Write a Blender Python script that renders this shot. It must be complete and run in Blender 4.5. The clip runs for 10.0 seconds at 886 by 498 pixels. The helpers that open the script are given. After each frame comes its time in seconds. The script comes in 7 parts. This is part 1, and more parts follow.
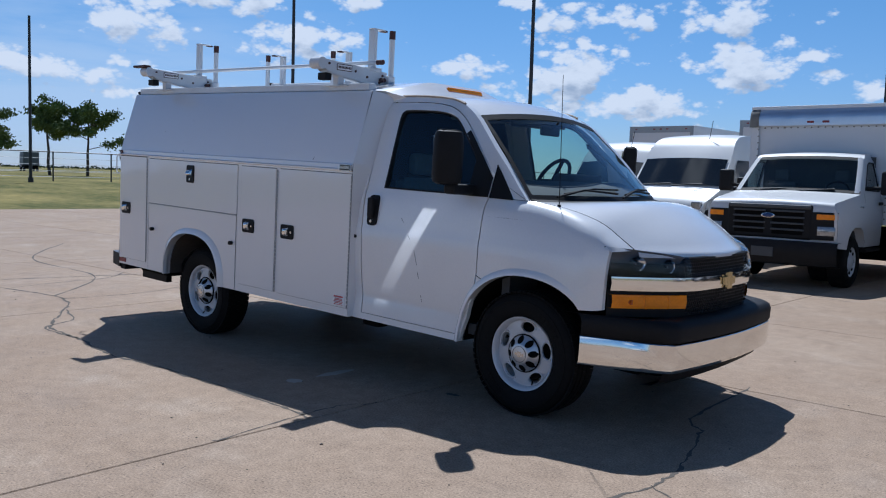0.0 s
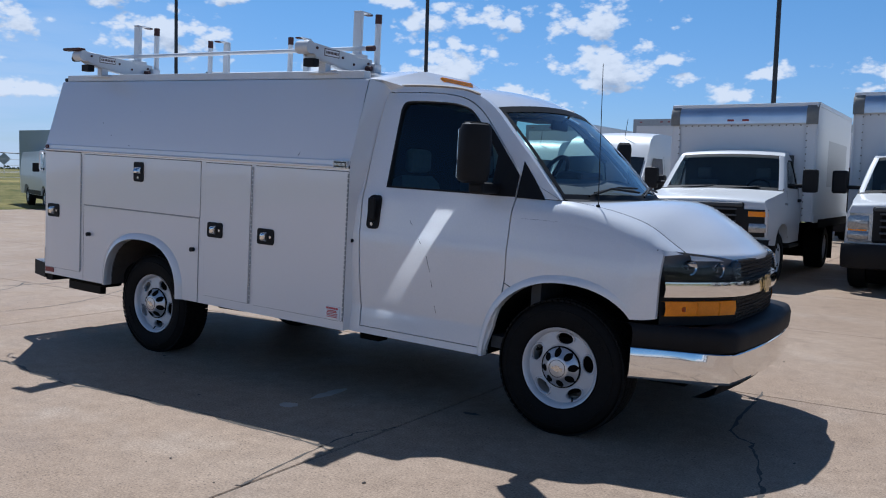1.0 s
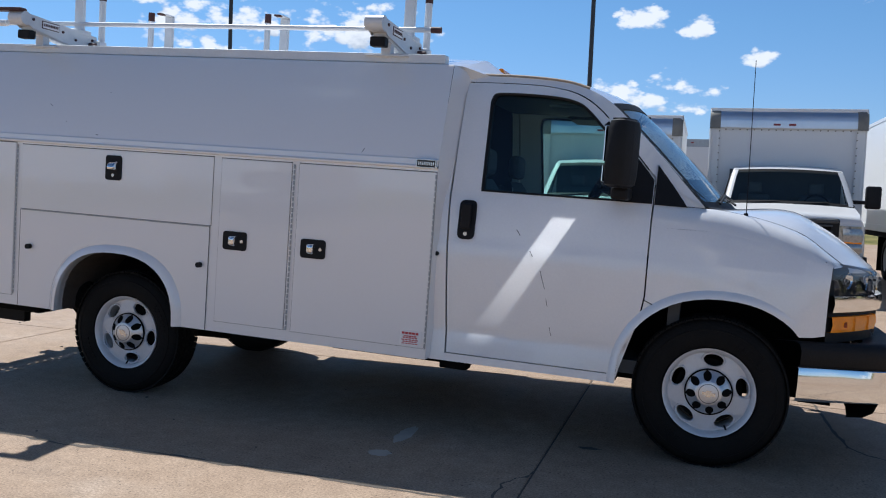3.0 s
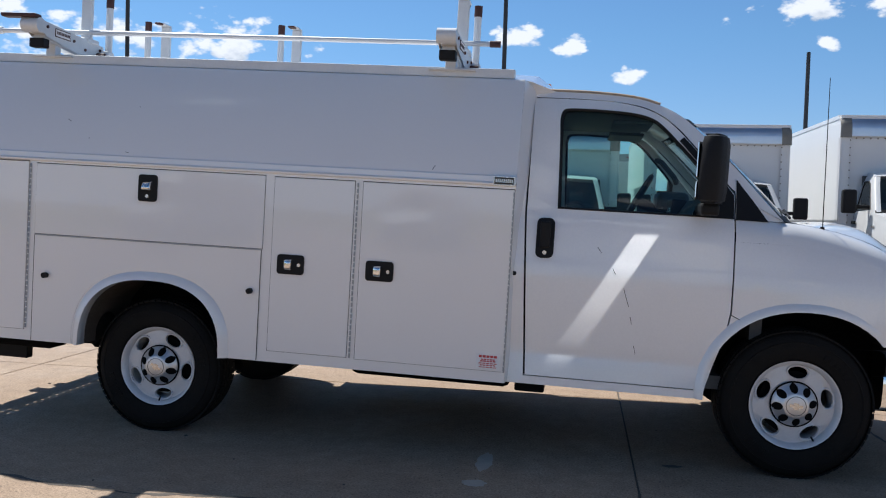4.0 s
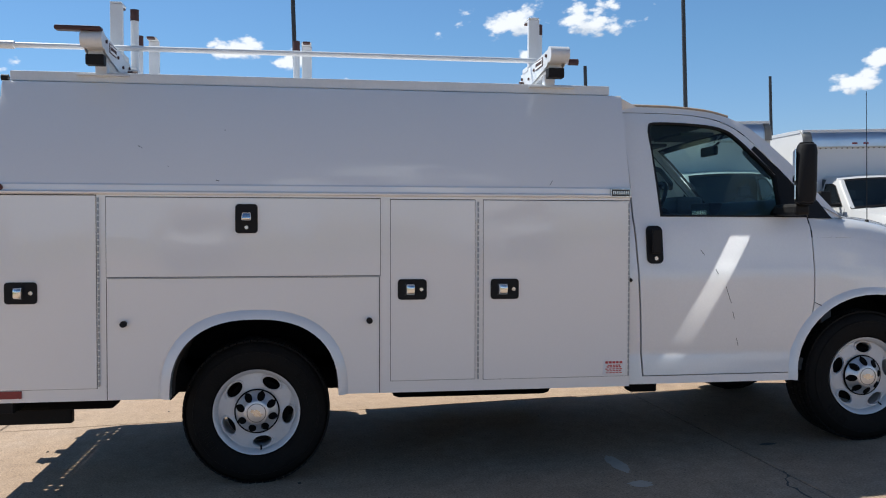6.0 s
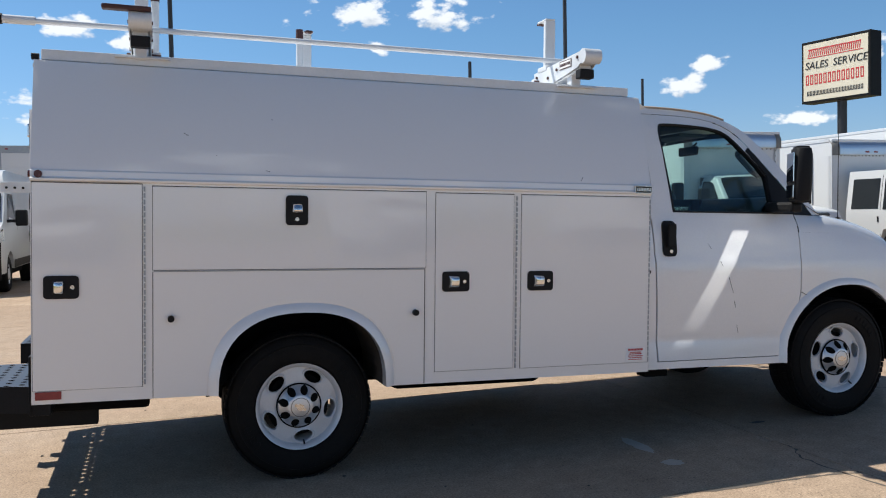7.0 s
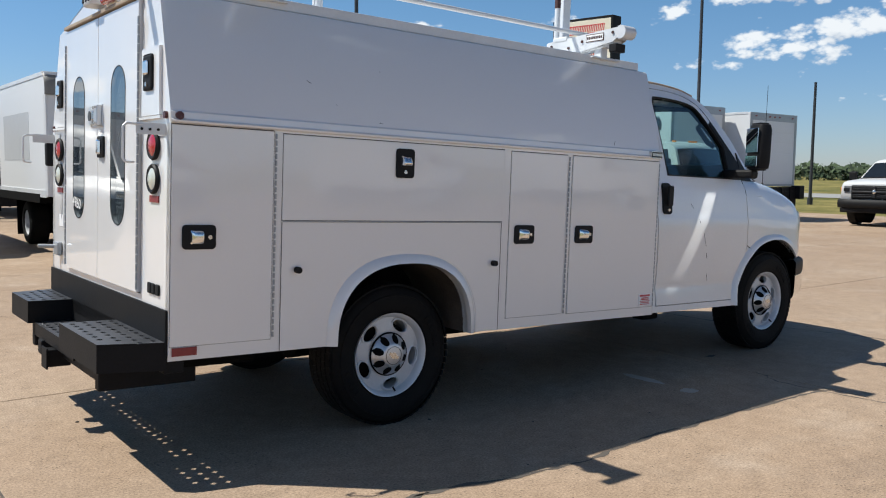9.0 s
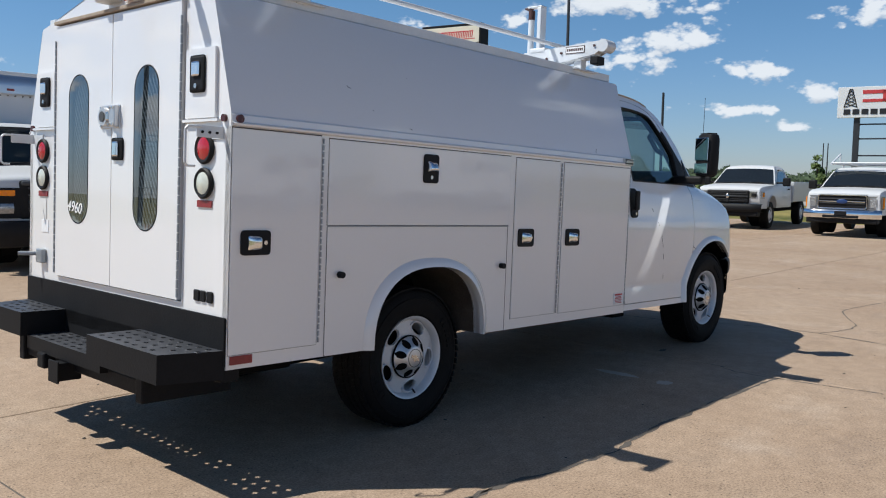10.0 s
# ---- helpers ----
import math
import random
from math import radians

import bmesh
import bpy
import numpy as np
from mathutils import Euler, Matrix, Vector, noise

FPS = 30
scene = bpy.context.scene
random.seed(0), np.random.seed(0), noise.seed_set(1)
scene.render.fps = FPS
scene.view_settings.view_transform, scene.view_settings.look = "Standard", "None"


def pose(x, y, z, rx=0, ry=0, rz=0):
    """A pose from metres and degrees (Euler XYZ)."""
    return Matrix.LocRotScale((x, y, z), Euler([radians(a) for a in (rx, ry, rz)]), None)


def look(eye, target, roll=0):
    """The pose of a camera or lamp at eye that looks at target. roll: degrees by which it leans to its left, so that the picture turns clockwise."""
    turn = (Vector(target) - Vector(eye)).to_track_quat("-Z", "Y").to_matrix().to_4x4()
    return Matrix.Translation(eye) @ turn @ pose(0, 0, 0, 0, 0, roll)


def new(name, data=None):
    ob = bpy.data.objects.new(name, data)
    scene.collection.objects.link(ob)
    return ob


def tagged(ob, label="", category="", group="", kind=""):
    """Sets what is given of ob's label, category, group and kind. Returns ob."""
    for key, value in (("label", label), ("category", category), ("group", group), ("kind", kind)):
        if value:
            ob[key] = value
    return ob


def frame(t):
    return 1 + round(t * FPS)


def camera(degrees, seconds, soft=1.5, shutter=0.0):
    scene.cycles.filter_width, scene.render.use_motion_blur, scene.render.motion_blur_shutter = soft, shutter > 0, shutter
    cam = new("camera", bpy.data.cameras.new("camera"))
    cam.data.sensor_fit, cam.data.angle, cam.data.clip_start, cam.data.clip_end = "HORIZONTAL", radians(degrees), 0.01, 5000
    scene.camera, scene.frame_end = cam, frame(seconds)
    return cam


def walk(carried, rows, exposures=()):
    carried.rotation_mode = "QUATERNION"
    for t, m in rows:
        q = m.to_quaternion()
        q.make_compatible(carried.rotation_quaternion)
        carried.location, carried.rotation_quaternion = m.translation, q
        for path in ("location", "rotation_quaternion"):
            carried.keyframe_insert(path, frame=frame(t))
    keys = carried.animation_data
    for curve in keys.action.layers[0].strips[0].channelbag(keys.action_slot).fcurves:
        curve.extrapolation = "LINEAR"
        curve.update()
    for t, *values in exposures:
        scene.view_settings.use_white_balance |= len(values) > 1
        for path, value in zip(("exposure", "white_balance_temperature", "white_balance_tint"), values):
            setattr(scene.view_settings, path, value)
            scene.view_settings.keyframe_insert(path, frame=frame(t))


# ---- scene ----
cam = camera(54.9, 10.0, soft=1.1)
PATH = [
    (0, (6.537, -5.101, 1.432), (5.218, -3.607, 1.267), 1.7),
    (0.5, (6.04, -5.161, 1.407), (4.872, -3.545, 1.25), 1.8),
    (1, (5.508, -5.223, 1.407), (4.424, -3.551, 1.246), 1.6),
    (1.5, (4.985, -5.293, 1.413), (4.027, -3.545, 1.256), 1.8),
    (2, (4.462, -5.335, 1.414), (3.595, -3.539, 1.266), 2.0),
    (2.2, (4.235, -5.337, 1.409), (3.406, -3.522, 1.266), 2.0),
    (3.3, (3.138, -5.419, 1.304), (2.637, -3.486, 1.187), 2.4),
    (3.5, (2.924, -5.423, 1.301), (2.461, -3.48, 1.195), 2.3),
    (4, (2.4, -5.482, 1.309), (2.083, -3.509, 1.226), 1.6),
    (4.5, (1.888, -5.503, 1.309), (1.668, -3.515, 1.257), 0.7),
    (5, (1.384, -5.506, 1.312), (1.29, -3.508, 1.285), -0.2),
    (5.5, (0.866, -5.519, 1.324), (0.976, -3.522, 1.286), -1.1),
    (5.7, (0.657, -5.509, 1.328), (0.837, -3.517, 1.281), -1.5),
    (6.8, (-0.492, -5.393, 1.375), (0.102, -3.485, 1.301), -1.3),
    (7, (-0.687, -5.335, 1.376), (-0.047, -3.442, 1.292), -1.2),
    (7.5, (-1.18, -5.201, 1.388), (-0.396, -3.365, 1.269), -0.7),
    (8, (-1.663, -5.045, 1.396), (-0.722, -3.287, 1.244), -0.1),
    (8.5, (-2.095, -4.824, 1.391), (-1.016, -3.149, 1.219), 0.2),
    (9, (-2.534, -4.64, 1.373), (-1.32, -3.061, 1.189), 0.6),
    (9.5, (-2.894, -4.374, 1.364), (-1.555, -2.901, 1.17), 1.0),
    (10, (-3.283, -4.092, 1.375), (-1.808, -2.753, 1.202), 1.0),
]
EXPOSURES = [(0, -0.14, 5400, 10), (1, -0.08, 5480, 10), (3.3, 0.26, 6000, 10), (5.5, 0.33, 6300, 9), (7, 0.36, 6350, 8), (8.5, 0.32, 6400, 7), (10, 0.09, 6150, 8)]
walk(cam, [(t, look(eye, target, roll)) for t, eye, target, roll in PATH], EXPOSURES)
SUN_STRENGTH, SKY_STRENGTH, GLINT_LAMP = 5.0, 0.062, 0.085
HORIZON_TINT, UPPER_TINT, ZENITH_TINT = (0.86, 1.00, 1.42), (0.82, 1.14, 1.40), (0.56, 0.73, 0.88)
CLOUD_LIT, CLOUD_GREY, VEIL = (12.7, 12.9, 13.2), (6.0, 7.0, 8.5), (8.6, 10.4, 12.6)
# cumulus heaps: azimuth from +y towards +x, height, half width and half height, in degrees
CLOUDS_WEST = ((-66, 5.8, 6.0, 1.0), (-59, 4.6, 4.5, 0.8), (-61, 9, 3.6, 1.9), (-56, 10.8, 4.6, 1.4), (-50.7, 8.4, 3.5, 1.7), (-48, 11.2, 1.7, 0.8), (-40, 7.2, 2.1, 1.1), (-36.5, 11.4, 1.7, 0.6),
               (-33.4, 10.5, 2.5, 1.2), (-33.4, 6.7, 4.6, 2.5), (-29.6, 4.8, 5.0, 1.7), (-29, 10.4, 1.9, 1.3), (-24, 10.4, 3.7, 1.4), (-22, 7.3, 4.4, 1.8))
CLOUDS_NORTH = ((-19, 8, 2.1, 0.8), (-15, 5.7, 2.1, 0.7), (-12.3, 7.1, 1.7, 0.8), (-4.4, 11.4, 2.0, 0.9), (-0.6, 11, 1.3, 0.7), (-4.3, 6.7, 4.2, 1.2),
                (3.1, 9.3, 1.2, 0.6), (13.5, 13, 3.1, 1.1), (19, 13, 2.8, 1.1), (14.5, 10.8, 0.7, 0.4), (20, 6.4, 1.2, 0.5), (27, 4.6, 1.4, 0.6))
CLOUDS_EAST = ((34.7, 7.9, 1.8, 0.8), (36, 9.1, 1.3, 0.8), (41.5, 5.2, 2.0, 0.5), (45.6, 8.9, 1.0, 0.8), (52, 10.1, 1.3, 0.7), (58.5, 7.4, 4.2, 1.1), (59, 11, 5.0, 1.2),
               (63.2, 8.7, 3.3, 1.1), (66.7, 6.6, 2.7, 0.7), (66, 4.4, 2.4, 0.5), (71, 5.4, 1.5, 0.7), (73.4, 9.8, 2.1, 0.9), (70, 3.4, 1.8, 0.45))

# ---------------------------------------------------------------- world and sun
SUN_DIR = Vector((-0.49, 0.48, 1.0)).normalized()
world = bpy.data.worlds.new("sky")
scene.world = world
world.use_nodes = True
wn, wl = world.node_tree.nodes, world.node_tree.links
wn.clear()


def wnode(kind, **props):
    n = wn.new(kind)
    for k, v in props.items():
        n.inputs[k].default_value = v
    return n


sky = wn.new("ShaderNodeTexSky")
sky.sky_type, sky.sun_disc = "NISHITA", False
sky.sun_elevation = math.asin(SUN_DIR.z)
sky.sun_rotation = math.atan2(SUN_DIR.x, SUN_DIR.y)
sky.air_density, sky.dust_density, sky.ozone_density = 1.0, 0.15, 1.2
coord = wn.new("ShaderNodeTexCoord")
sep = wn.new("ShaderNodeSeparateXYZ")
wl.new(coord.outputs["Generated"], sep.inputs[0])


def wmath(op, a, b=None, clamp=False):
    n = wn.new("ShaderNodeMath")
    n.operation, n.use_clamp = op, clamp
    for i, v in enumerate((a, b)):
        if v is None:
            continue
        if isinstance(v, (int, float)):
            n.inputs[i].default_value = v
        else:
            wl.new(v, n.inputs[i])
    return n.outputs[0]


def wvec(op, a, b=None, c=None):
    n = wn.new("ShaderNodeVectorMath")
    n.operation = op
    for i, v in enumerate((a, b, c)):
        if v is None:
            continue
        if isinstance(v, tuple):
            n.inputs[i].default_value = v
        else:
            wl.new(v, n.inputs[i])
    return n.outputs["Value" if op in ("LENGTH", "DOT_PRODUCT") else "Vector"]


def wramp(src, lo, hi):
    n = wn.new("ShaderNodeMapRange")
    n.interpolation_type = "SMOOTHSTEP"
    n.inputs["From Min"].default_value, n.inputs["From Max"].default_value = lo, hi
    wl.new(src, n.inputs["Value"])
    return n.outputs[0]


def wnoise(vec, scale, detail, rough=0.58, distort=0.0):
    n = wnode("ShaderNodeTexNoise", Scale=scale, Detail=detail, Roughness=rough, Distortion=distort)
    wl.new(vec, n.inputs["Vector"])
    return n.outputs["Fac"]


# azimuth and height of each direction, in degrees
rise = wmath("MAXIMUM", sep.outputs[2], 0.0)
azimuth = wmath("MULTIPLY", wmath("ARCTAN2", sep.outputs[0], sep.outputs[1]), 57.296)
height = wmath("MULTIPLY", wmath("ARCSINE", sep.outputs[2]), 57.296)
place = wn.new("ShaderNodeCombineXYZ")
wl.new(azimuth, place.inputs[0])
wl.new(height, place.inputs[1])


def nearest_heap(where):
    """Distance from the nearest heap, 1 on its outline; bases flatter than tops."""
    least = None
    for a, e, w, h in CLOUDS_WEST + CLOUDS_NORTH + CLOUDS_EAST:
        w, h = w * 1.12, h * 1.18
        q = wvec("MULTIPLY_ADD", where, (1 / w, 1 / h, 0), (-a / w, -e / h, 0))
        q = wvec("MAXIMUM", q, wvec("MULTIPLY", q, (-1.0, -1.4, 0)))
        d = wvec("LENGTH", q)
        least = d if least is None else wmath("MINIMUM", least, d)
    return least


def puffs(where):
    """Cauliflower edges: layered noise with rounded lobes."""
    squat = wvec("MULTIPLY", where, (0.30, 0.52, 0))
    v = wn.new("ShaderNodeTexVoronoi")
    v.inputs["Scale"].default_value, v.inputs["Detail"].default_value, v.inputs["Roughness"].default_value = 2.0, 3.0, 0.55
    wl.new(squat, v.inputs["Vector"])
    return wmath("ADD", wmath("MULTIPLY", wmath("SUBTRACT", wnoise(squat, 1.25, 9.0, 0.52, 0.25), 0.5), 2.1), wmath("MULTIPLY", wmath("SUBTRACT", 0.46, v.outputs["Distance"]), 0.85))


higher = wvec("ADD", place.outputs[0], (-0.35, 0.75, 0))
here, over = nearest_heap(place.outputs[0]), nearest_heap(higher)
puff, puff_over = puffs(place.outputs[0]), puffs(higher)
heap = wmath("ADD", wmath("MULTIPLY", wmath("MAXIMUM", wmath("SUBTRACT", 1.0, here), -1.6), 0.78), puff)
front = wramp(heap, -0.40, 0.06)
# scattered cumulus over the rest of the sky
rest = wmath("ADD", wnoise(coord.outputs["Generated"], 4.0, 7.0), wmath("MULTIPLY", wmath("SUBTRACT", wnoise(coord.outputs["Generated"], 1.4, 2.0), 0.5), 0.3))
behind = wmath("MULTIPLY", wramp(rest, 0.58, 0.66), wramp(sep.outputs[1], 0.15, -0.15))
cover = wmath("MAXIMUM", front, behind)
# a base lies in shade where more cloud stands above it; thick hearts are greyer
deeper = wmath("ADD", wmath("MULTIPLY", wmath("SUBTRACT", here, over), 0.55), wmath("MULTIPLY", wmath("SUBTRACT", puff_over, puff), 0.45))
shade = wramp(wmath("ADD", deeper, wmath("MULTIPLY", heap, 0.28)), -0.16, 0.48)
cloud_col = wn.new("ShaderNodeMix")
cloud_col.data_type = "RGBA"
wl.new(shade, cloud_col.inputs["Factor"])
cloud_col.inputs["A"].default_value = (*CLOUD_LIT, 1)
cloud_col.inputs["B"].default_value = (*CLOUD_GREY, 1)
thin = wmath("MULTIPLY", cover, 0.96)
mix = wn.new("ShaderNodeMix")
mix.data_type = "RGBA"
wl.new(thin, mix.inputs["Factor"])
tint = wn.new("ShaderNodeMix")
tint.data_type = "RGBA"
wl.new(wmath("MULTIPLY", rise, 5.0, True), tint.inputs["Factor"])
tint.inputs["A"].default_value = (*HORIZON_TINT, 1)
tint.inputs["B"].default_value = (*UPPER_TINT, 1)
deep = wn.new("ShaderNodeMix")
deep.data_type = "RGBA"
wl.new(wramp(rise, 0.28, 0.75), deep.inputs["Factor"])
wl.new(tint.outputs["Result"], deep.inputs["A"])
deep.inputs["B"].default_value = (*ZENITH_TINT, 1)
hue = wn.new("ShaderNodeMix")
hue.data_type, hue.blend_type = "RGBA", "MULTIPLY"
hue.inputs["Factor"].default_value = 1.0
wl.new(sky.outputs[0], hue.inputs["A"])
wl.new(deep.outputs["Result"], hue.inputs["B"])
# thin streaky veil low in the west
streaks = wnoise(wvec("MULTIPLY", place.outputs[0], (0.05, 0.35, 0)), 1.0, 6.0, 0.6, 0.3)
veil = wn.new("ShaderNodeMix")
veil.data_type = "RGBA"
wl.new(wmath("MULTIPLY", wmath("MULTIPLY", wramp(azimuth, -42.0, -64.0), wramp(height, 16.0, 3.0)), wmath("MULTIPLY", wramp(streaks, 0.26, 0.58), 0.75)), veil.inputs["Factor"])
wl.new(hue.outputs["Result"], veil.inputs["A"])
veil.inputs["B"].default_value = (*VEIL, 1)
wl.new(veil.outputs["Result"], mix.inputs["A"])
wl.new(cloud_col.outputs["Result"], mix.inputs["B"])
bg = wnode("ShaderNodeBackground", Strength=SKY_STRENGTH)
wl.new(mix.outputs["Result"], bg.inputs[0])
wout = wn.new("ShaderNodeOutputWorld")
wl.new(bg.outputs[0], wout.inputs[0])

sun = new("sun", bpy.data.lights.new("sun", "SUN"))
sun.data.energy, sun.data.angle, sun.data.color = SUN_STRENGTH, radians(0.53), (1.0, 0.955, 0.88)
sun.matrix_world = look((0, 0, 30), Vector((0, 0, 30)) - SUN_DIR)


# ---------------------------------------------------------------- materials
def mat(name, color, rough=0.5, metal=0.0, var=0.08, scale=6.0, fine=90.0, bump=0.0, coat=0.0, dirt=None, glow=0.0, wave=0.0, spec=0.5):
    """Two-scale procedural surface: broad tone drift, fine grain, optional dirt and relief."""
    m = bpy.data.materials.new(name)
    m.use_nodes = True
    nt = m.node_tree
    b = nt.nodes["Principled BSDF"]
    b.inputs["Metallic"].default_value = metal
    b.inputs["Coat Weight"].default_value = coat
    b.inputs["Specular IOR Level"].default_value = spec
    b.inputs["Coat Roughness"].default_value = 0.05
    b.inputs["Coat IOR"].default_value = 1.5 if coat < 1 else 1.65
    tc = nt.nodes.new("ShaderNodeTexCoord")
    n1 = nt.nodes.new("ShaderNodeTexNoise")
    n1.inputs["Scale"].default_value, n1.inputs["Detail"].default_value = scale, 5
    n2 = nt.nodes.new("ShaderNodeTexNoise")
    n2.inputs["Scale"].default_value, n2.inputs["Detail"].default_value = fine, 3
    for n in (n1, n2):
        nt.links.new(tc.outputs["Object"], n.inputs["Vector"])
    add = nt.nodes.new("ShaderNodeMath")
    add.operation = "ADD"
    half = nt.nodes.new("ShaderNodeMath")
    half.operation, half.inputs[1].default_value = "MULTIPLY", 0.5
    nt.links.new(n2.outputs["Fac"], half.inputs[0])
    nt.links.new(n1.outputs["Fac"], add.inputs[0])
    nt.links.new(half.outputs[0], add.inputs[1])
    ramp = nt.nodes.new("ShaderNodeMapRange")
    ramp.inputs["From Min"].default_value, ramp.inputs["From Max"].default_value = 0.5, 1.0
    nt.links.new(add.outputs[0], ramp.inputs["Value"])
    mixc = nt.nodes.new("ShaderNodeMix")
    mixc.data_type = "RGBA"
    mixc.inputs["A"].default_value = (*[c * (1 - var) for c in color], 1)
    mixc.inputs["B"].default_value = (*[min(1, c * (1 + var)) for c in (dirt or color)], 1)
    nt.links.new(ramp.outputs[0], mixc.inputs["Factor"])
    nt.links.new(mixc.outputs["Result"], b.inputs["Base Color"])
    rr = nt.nodes.new("ShaderNodeMapRange")
    rr.inputs["To Min"].default_value, rr.inputs["To Max"].default_value = max(0.02, rough - 0.06), min(1, rough + 0.08)
    nt.links.new(n1.outputs["Fac"], rr.inputs["Value"])
    nt.links.new(rr.outputs[0], b.inputs["Roughness"])
    if bump:
        bp = nt.nodes.new("ShaderNodeBump")
        bp.inputs["Strength"].default_value, bp.inputs["Distance"].default_value = bump, 0.01
        nt.links.new(n2.outputs["Fac"], bp.inputs["Height"])
        nt.links.new(bp.outputs[0], b.inputs["Normal"])
    if wave:
        # faint oil-canning of the sheet metal, seen in its gloss
        n3 = nt.nodes.new("ShaderNodeTexNoise")
        n3.inputs["Scale"].default_value, n3.inputs["Detail"].default_value = 3.2, 1.0
        nt.links.new(tc.outputs["Object"], n3.inputs["Vector"])
        b3 = nt.nodes.new("ShaderNodeBump")
        b3.inputs["Strength"].default_value, b3.inputs["Distance"].default_value = wave, 0.25
        nt.links.new(n3.outputs["Fac"], b3.inputs["Height"])
        nt.links.new(b3.outputs[0], b.inputs["Normal"])
        nt.links.new(b3.outputs[0], b.inputs["Coat Normal"])
    if glow:
        b.inputs["Emission Color"].default_value = (*color, 1)
        b.inputs["Emission Strength"].default_value = glow
    return m


def glass_mat(name, tint, rough=0.0, sheen=0.06):
    """Tinted pane: a clear, tinted passage with a mirror sheen by Fresnel."""
    m = bpy.data.materials.new(name)
    m.use_nodes = True
    nt = m.node_tree
    nt.nodes.clear()
    tr = nt.nodes.new("ShaderNodeBsdfTransparent")
    tr.inputs[0].default_value = (*tint, 1)
    gl = nt.nodes.new("ShaderNodeBsdfGlossy")
    gl.inputs["Roughness"].default_value = rough
    lw = nt.nodes.new("ShaderNodeLayerWeight")
    lw.inputs[0].default_value = 0.5
    pw = nt.nodes.new("ShaderNodeMath")
    pw.operation, pw.inputs[1].default_value = "POWER", 3.5
    nt.links.new(lw.outputs["Facing"], pw.inputs[0])
    fr = nt.nodes.new("ShaderNodeMapRange")
    fr.inputs["To Min"].default_value, fr.inputs["To Max"].default_value = sheen, 0.95
    nt.links.new(pw.outputs[0], fr.inputs["Value"])
    mx = nt.nodes.new("ShaderNodeMixShader")
    out = nt.nodes.new("ShaderNodeOutputMaterial")
    nt.links.new(fr.outputs[0], mx.inputs[0])
    nt.links.new(tr.outputs[0], mx.inputs[1])
    nt.links.new(gl.outputs[0], mx.inputs[2])
    nt.links.new(mx.outputs[0], out.inputs[0])
    return m


WHITE = mat("white_paint", (0.80, 0.80, 0.805), 0.30, var=0.03, scale=1.5, coat=1.0, dirt=(0.82, 0.815, 0.81), wave=0.010)
BODY_WHITE = mat("service_body_white", (0.815, 0.81, 0.815), 0.33, var=0.03, scale=1.2, coat=1.0, dirt=(0.79, 0.783, 0.777), wave=0.010)
TRUCK_WHITE = mat("truck_white", (0.64, 0.65, 0.66), 0.4, var=0.05, scale=1.5, coat=0.3, dirt=(0.58, 0.58, 0.57))
BOX_WHITE = mat("box_white", (0.74, 0.75, 0.76), 0.45, var=0.05, scale=0.8, dirt=(0.66, 0.67, 0.68))
GREY_BOX = mat("grey_green_panel", (0.30, 0.36, 0.38), 0.6, var=0.06, scale=0.7)
BLACK = mat("black_plastic", (0.010, 0.010, 0.011), 0.58, var=0.2, scale=12, bump=0.15, spec=0.22)
BLACK_METAL = mat("black_powder_coat", (0.012, 0.012, 0.013), 0.55, var=0.2, scale=5, bump=0.1, spec=0.12)
TREAD = mat("grey_blue_tread_plate", (0.045, 0.048, 0.055), 0.35, metal=0.2, var=0.2, scale=9, dirt=(0.07, 0.072, 0.08))
RUBBER = mat("tyre_rubber", (0.004, 0.004, 0.0042), 0.72, var=0.25, scale=14, bump=0.3, dirt=(0.007, 0.0065, 0.006), spec=0.2)
STEEL = mat("silver_wheel_paint", (0.62, 0.63, 0.65), 0.40, metal=0.2, var=0.06, scale=10)
CHROME = mat("chrome", (0.82, 0.82, 0.82), 0.08, metal=1.0, var=0.03, scale=10)
CHROME_CAP = mat("bright_cap_metal", (0.66, 0.66, 0.67), 0.34, metal=0.75, var=0.05, scale=20)
DULL_CHROME = mat("brushed_chrome", (0.62, 0.61, 0.59), 0.25, metal=1.0, var=0.08, scale=20)
ALU = mat("white_coated_aluminium", (0.66, 0.68, 0.70), 0.4, metal=0.1, var=0.06, scale=9)
AMBER = mat("amber_lens", (0.95, 0.27, 0.004), 0.22, var=0.15, scale=14, coat=0.15, spec=0.3)
AMBER_DEEP = mat("deep_amber", (0.45, 0.08, 0.003), 0.3, var=0.2, scale=40)
HOUSING = mat("lamp_housing_grey", (0.085, 0.086, 0.090), 0.35, var=0.15, scale=20)
GRILLE_BLACK = mat("satin_black_grille", (0.022, 0.023, 0.025), 0.35, var=0.15, scale=12)
RED = mat("red_lens", (0.45, 0.012, 0.015), 0.15, var=0.15, scale=40, coat=0.8)
MARKER = mat("dark_red_marker_lens", (0.07, 0.012, 0.012), 0.25, var=0.2, scale=40)
RED_REFLECT = mat("red_reflector", (0.24, 0.03, 0.03), 0.4, var=0.15, scale=60)
CLEAR_LENS = mat("clear_lens", (0.62, 0.64, 0.55), 0.12, var=0.1, scale=40, coat=0.8)
VEH_LENS = mat("vehicle_lamp_lens", (0.30, 0.31, 0.32), 0.08, metal=0.5, var=0.3, scale=30, coat=0.8)
DARK_GLASS = mat("dark_window", (0.012, 0.015, 0.017), 0.06, var=0.1, scale=3, coat=0.6)
INTERIOR = mat("grey_trim", (0.06, 0.065, 0.07), 0.65, var=0.15, scale=8, bump=0.1)
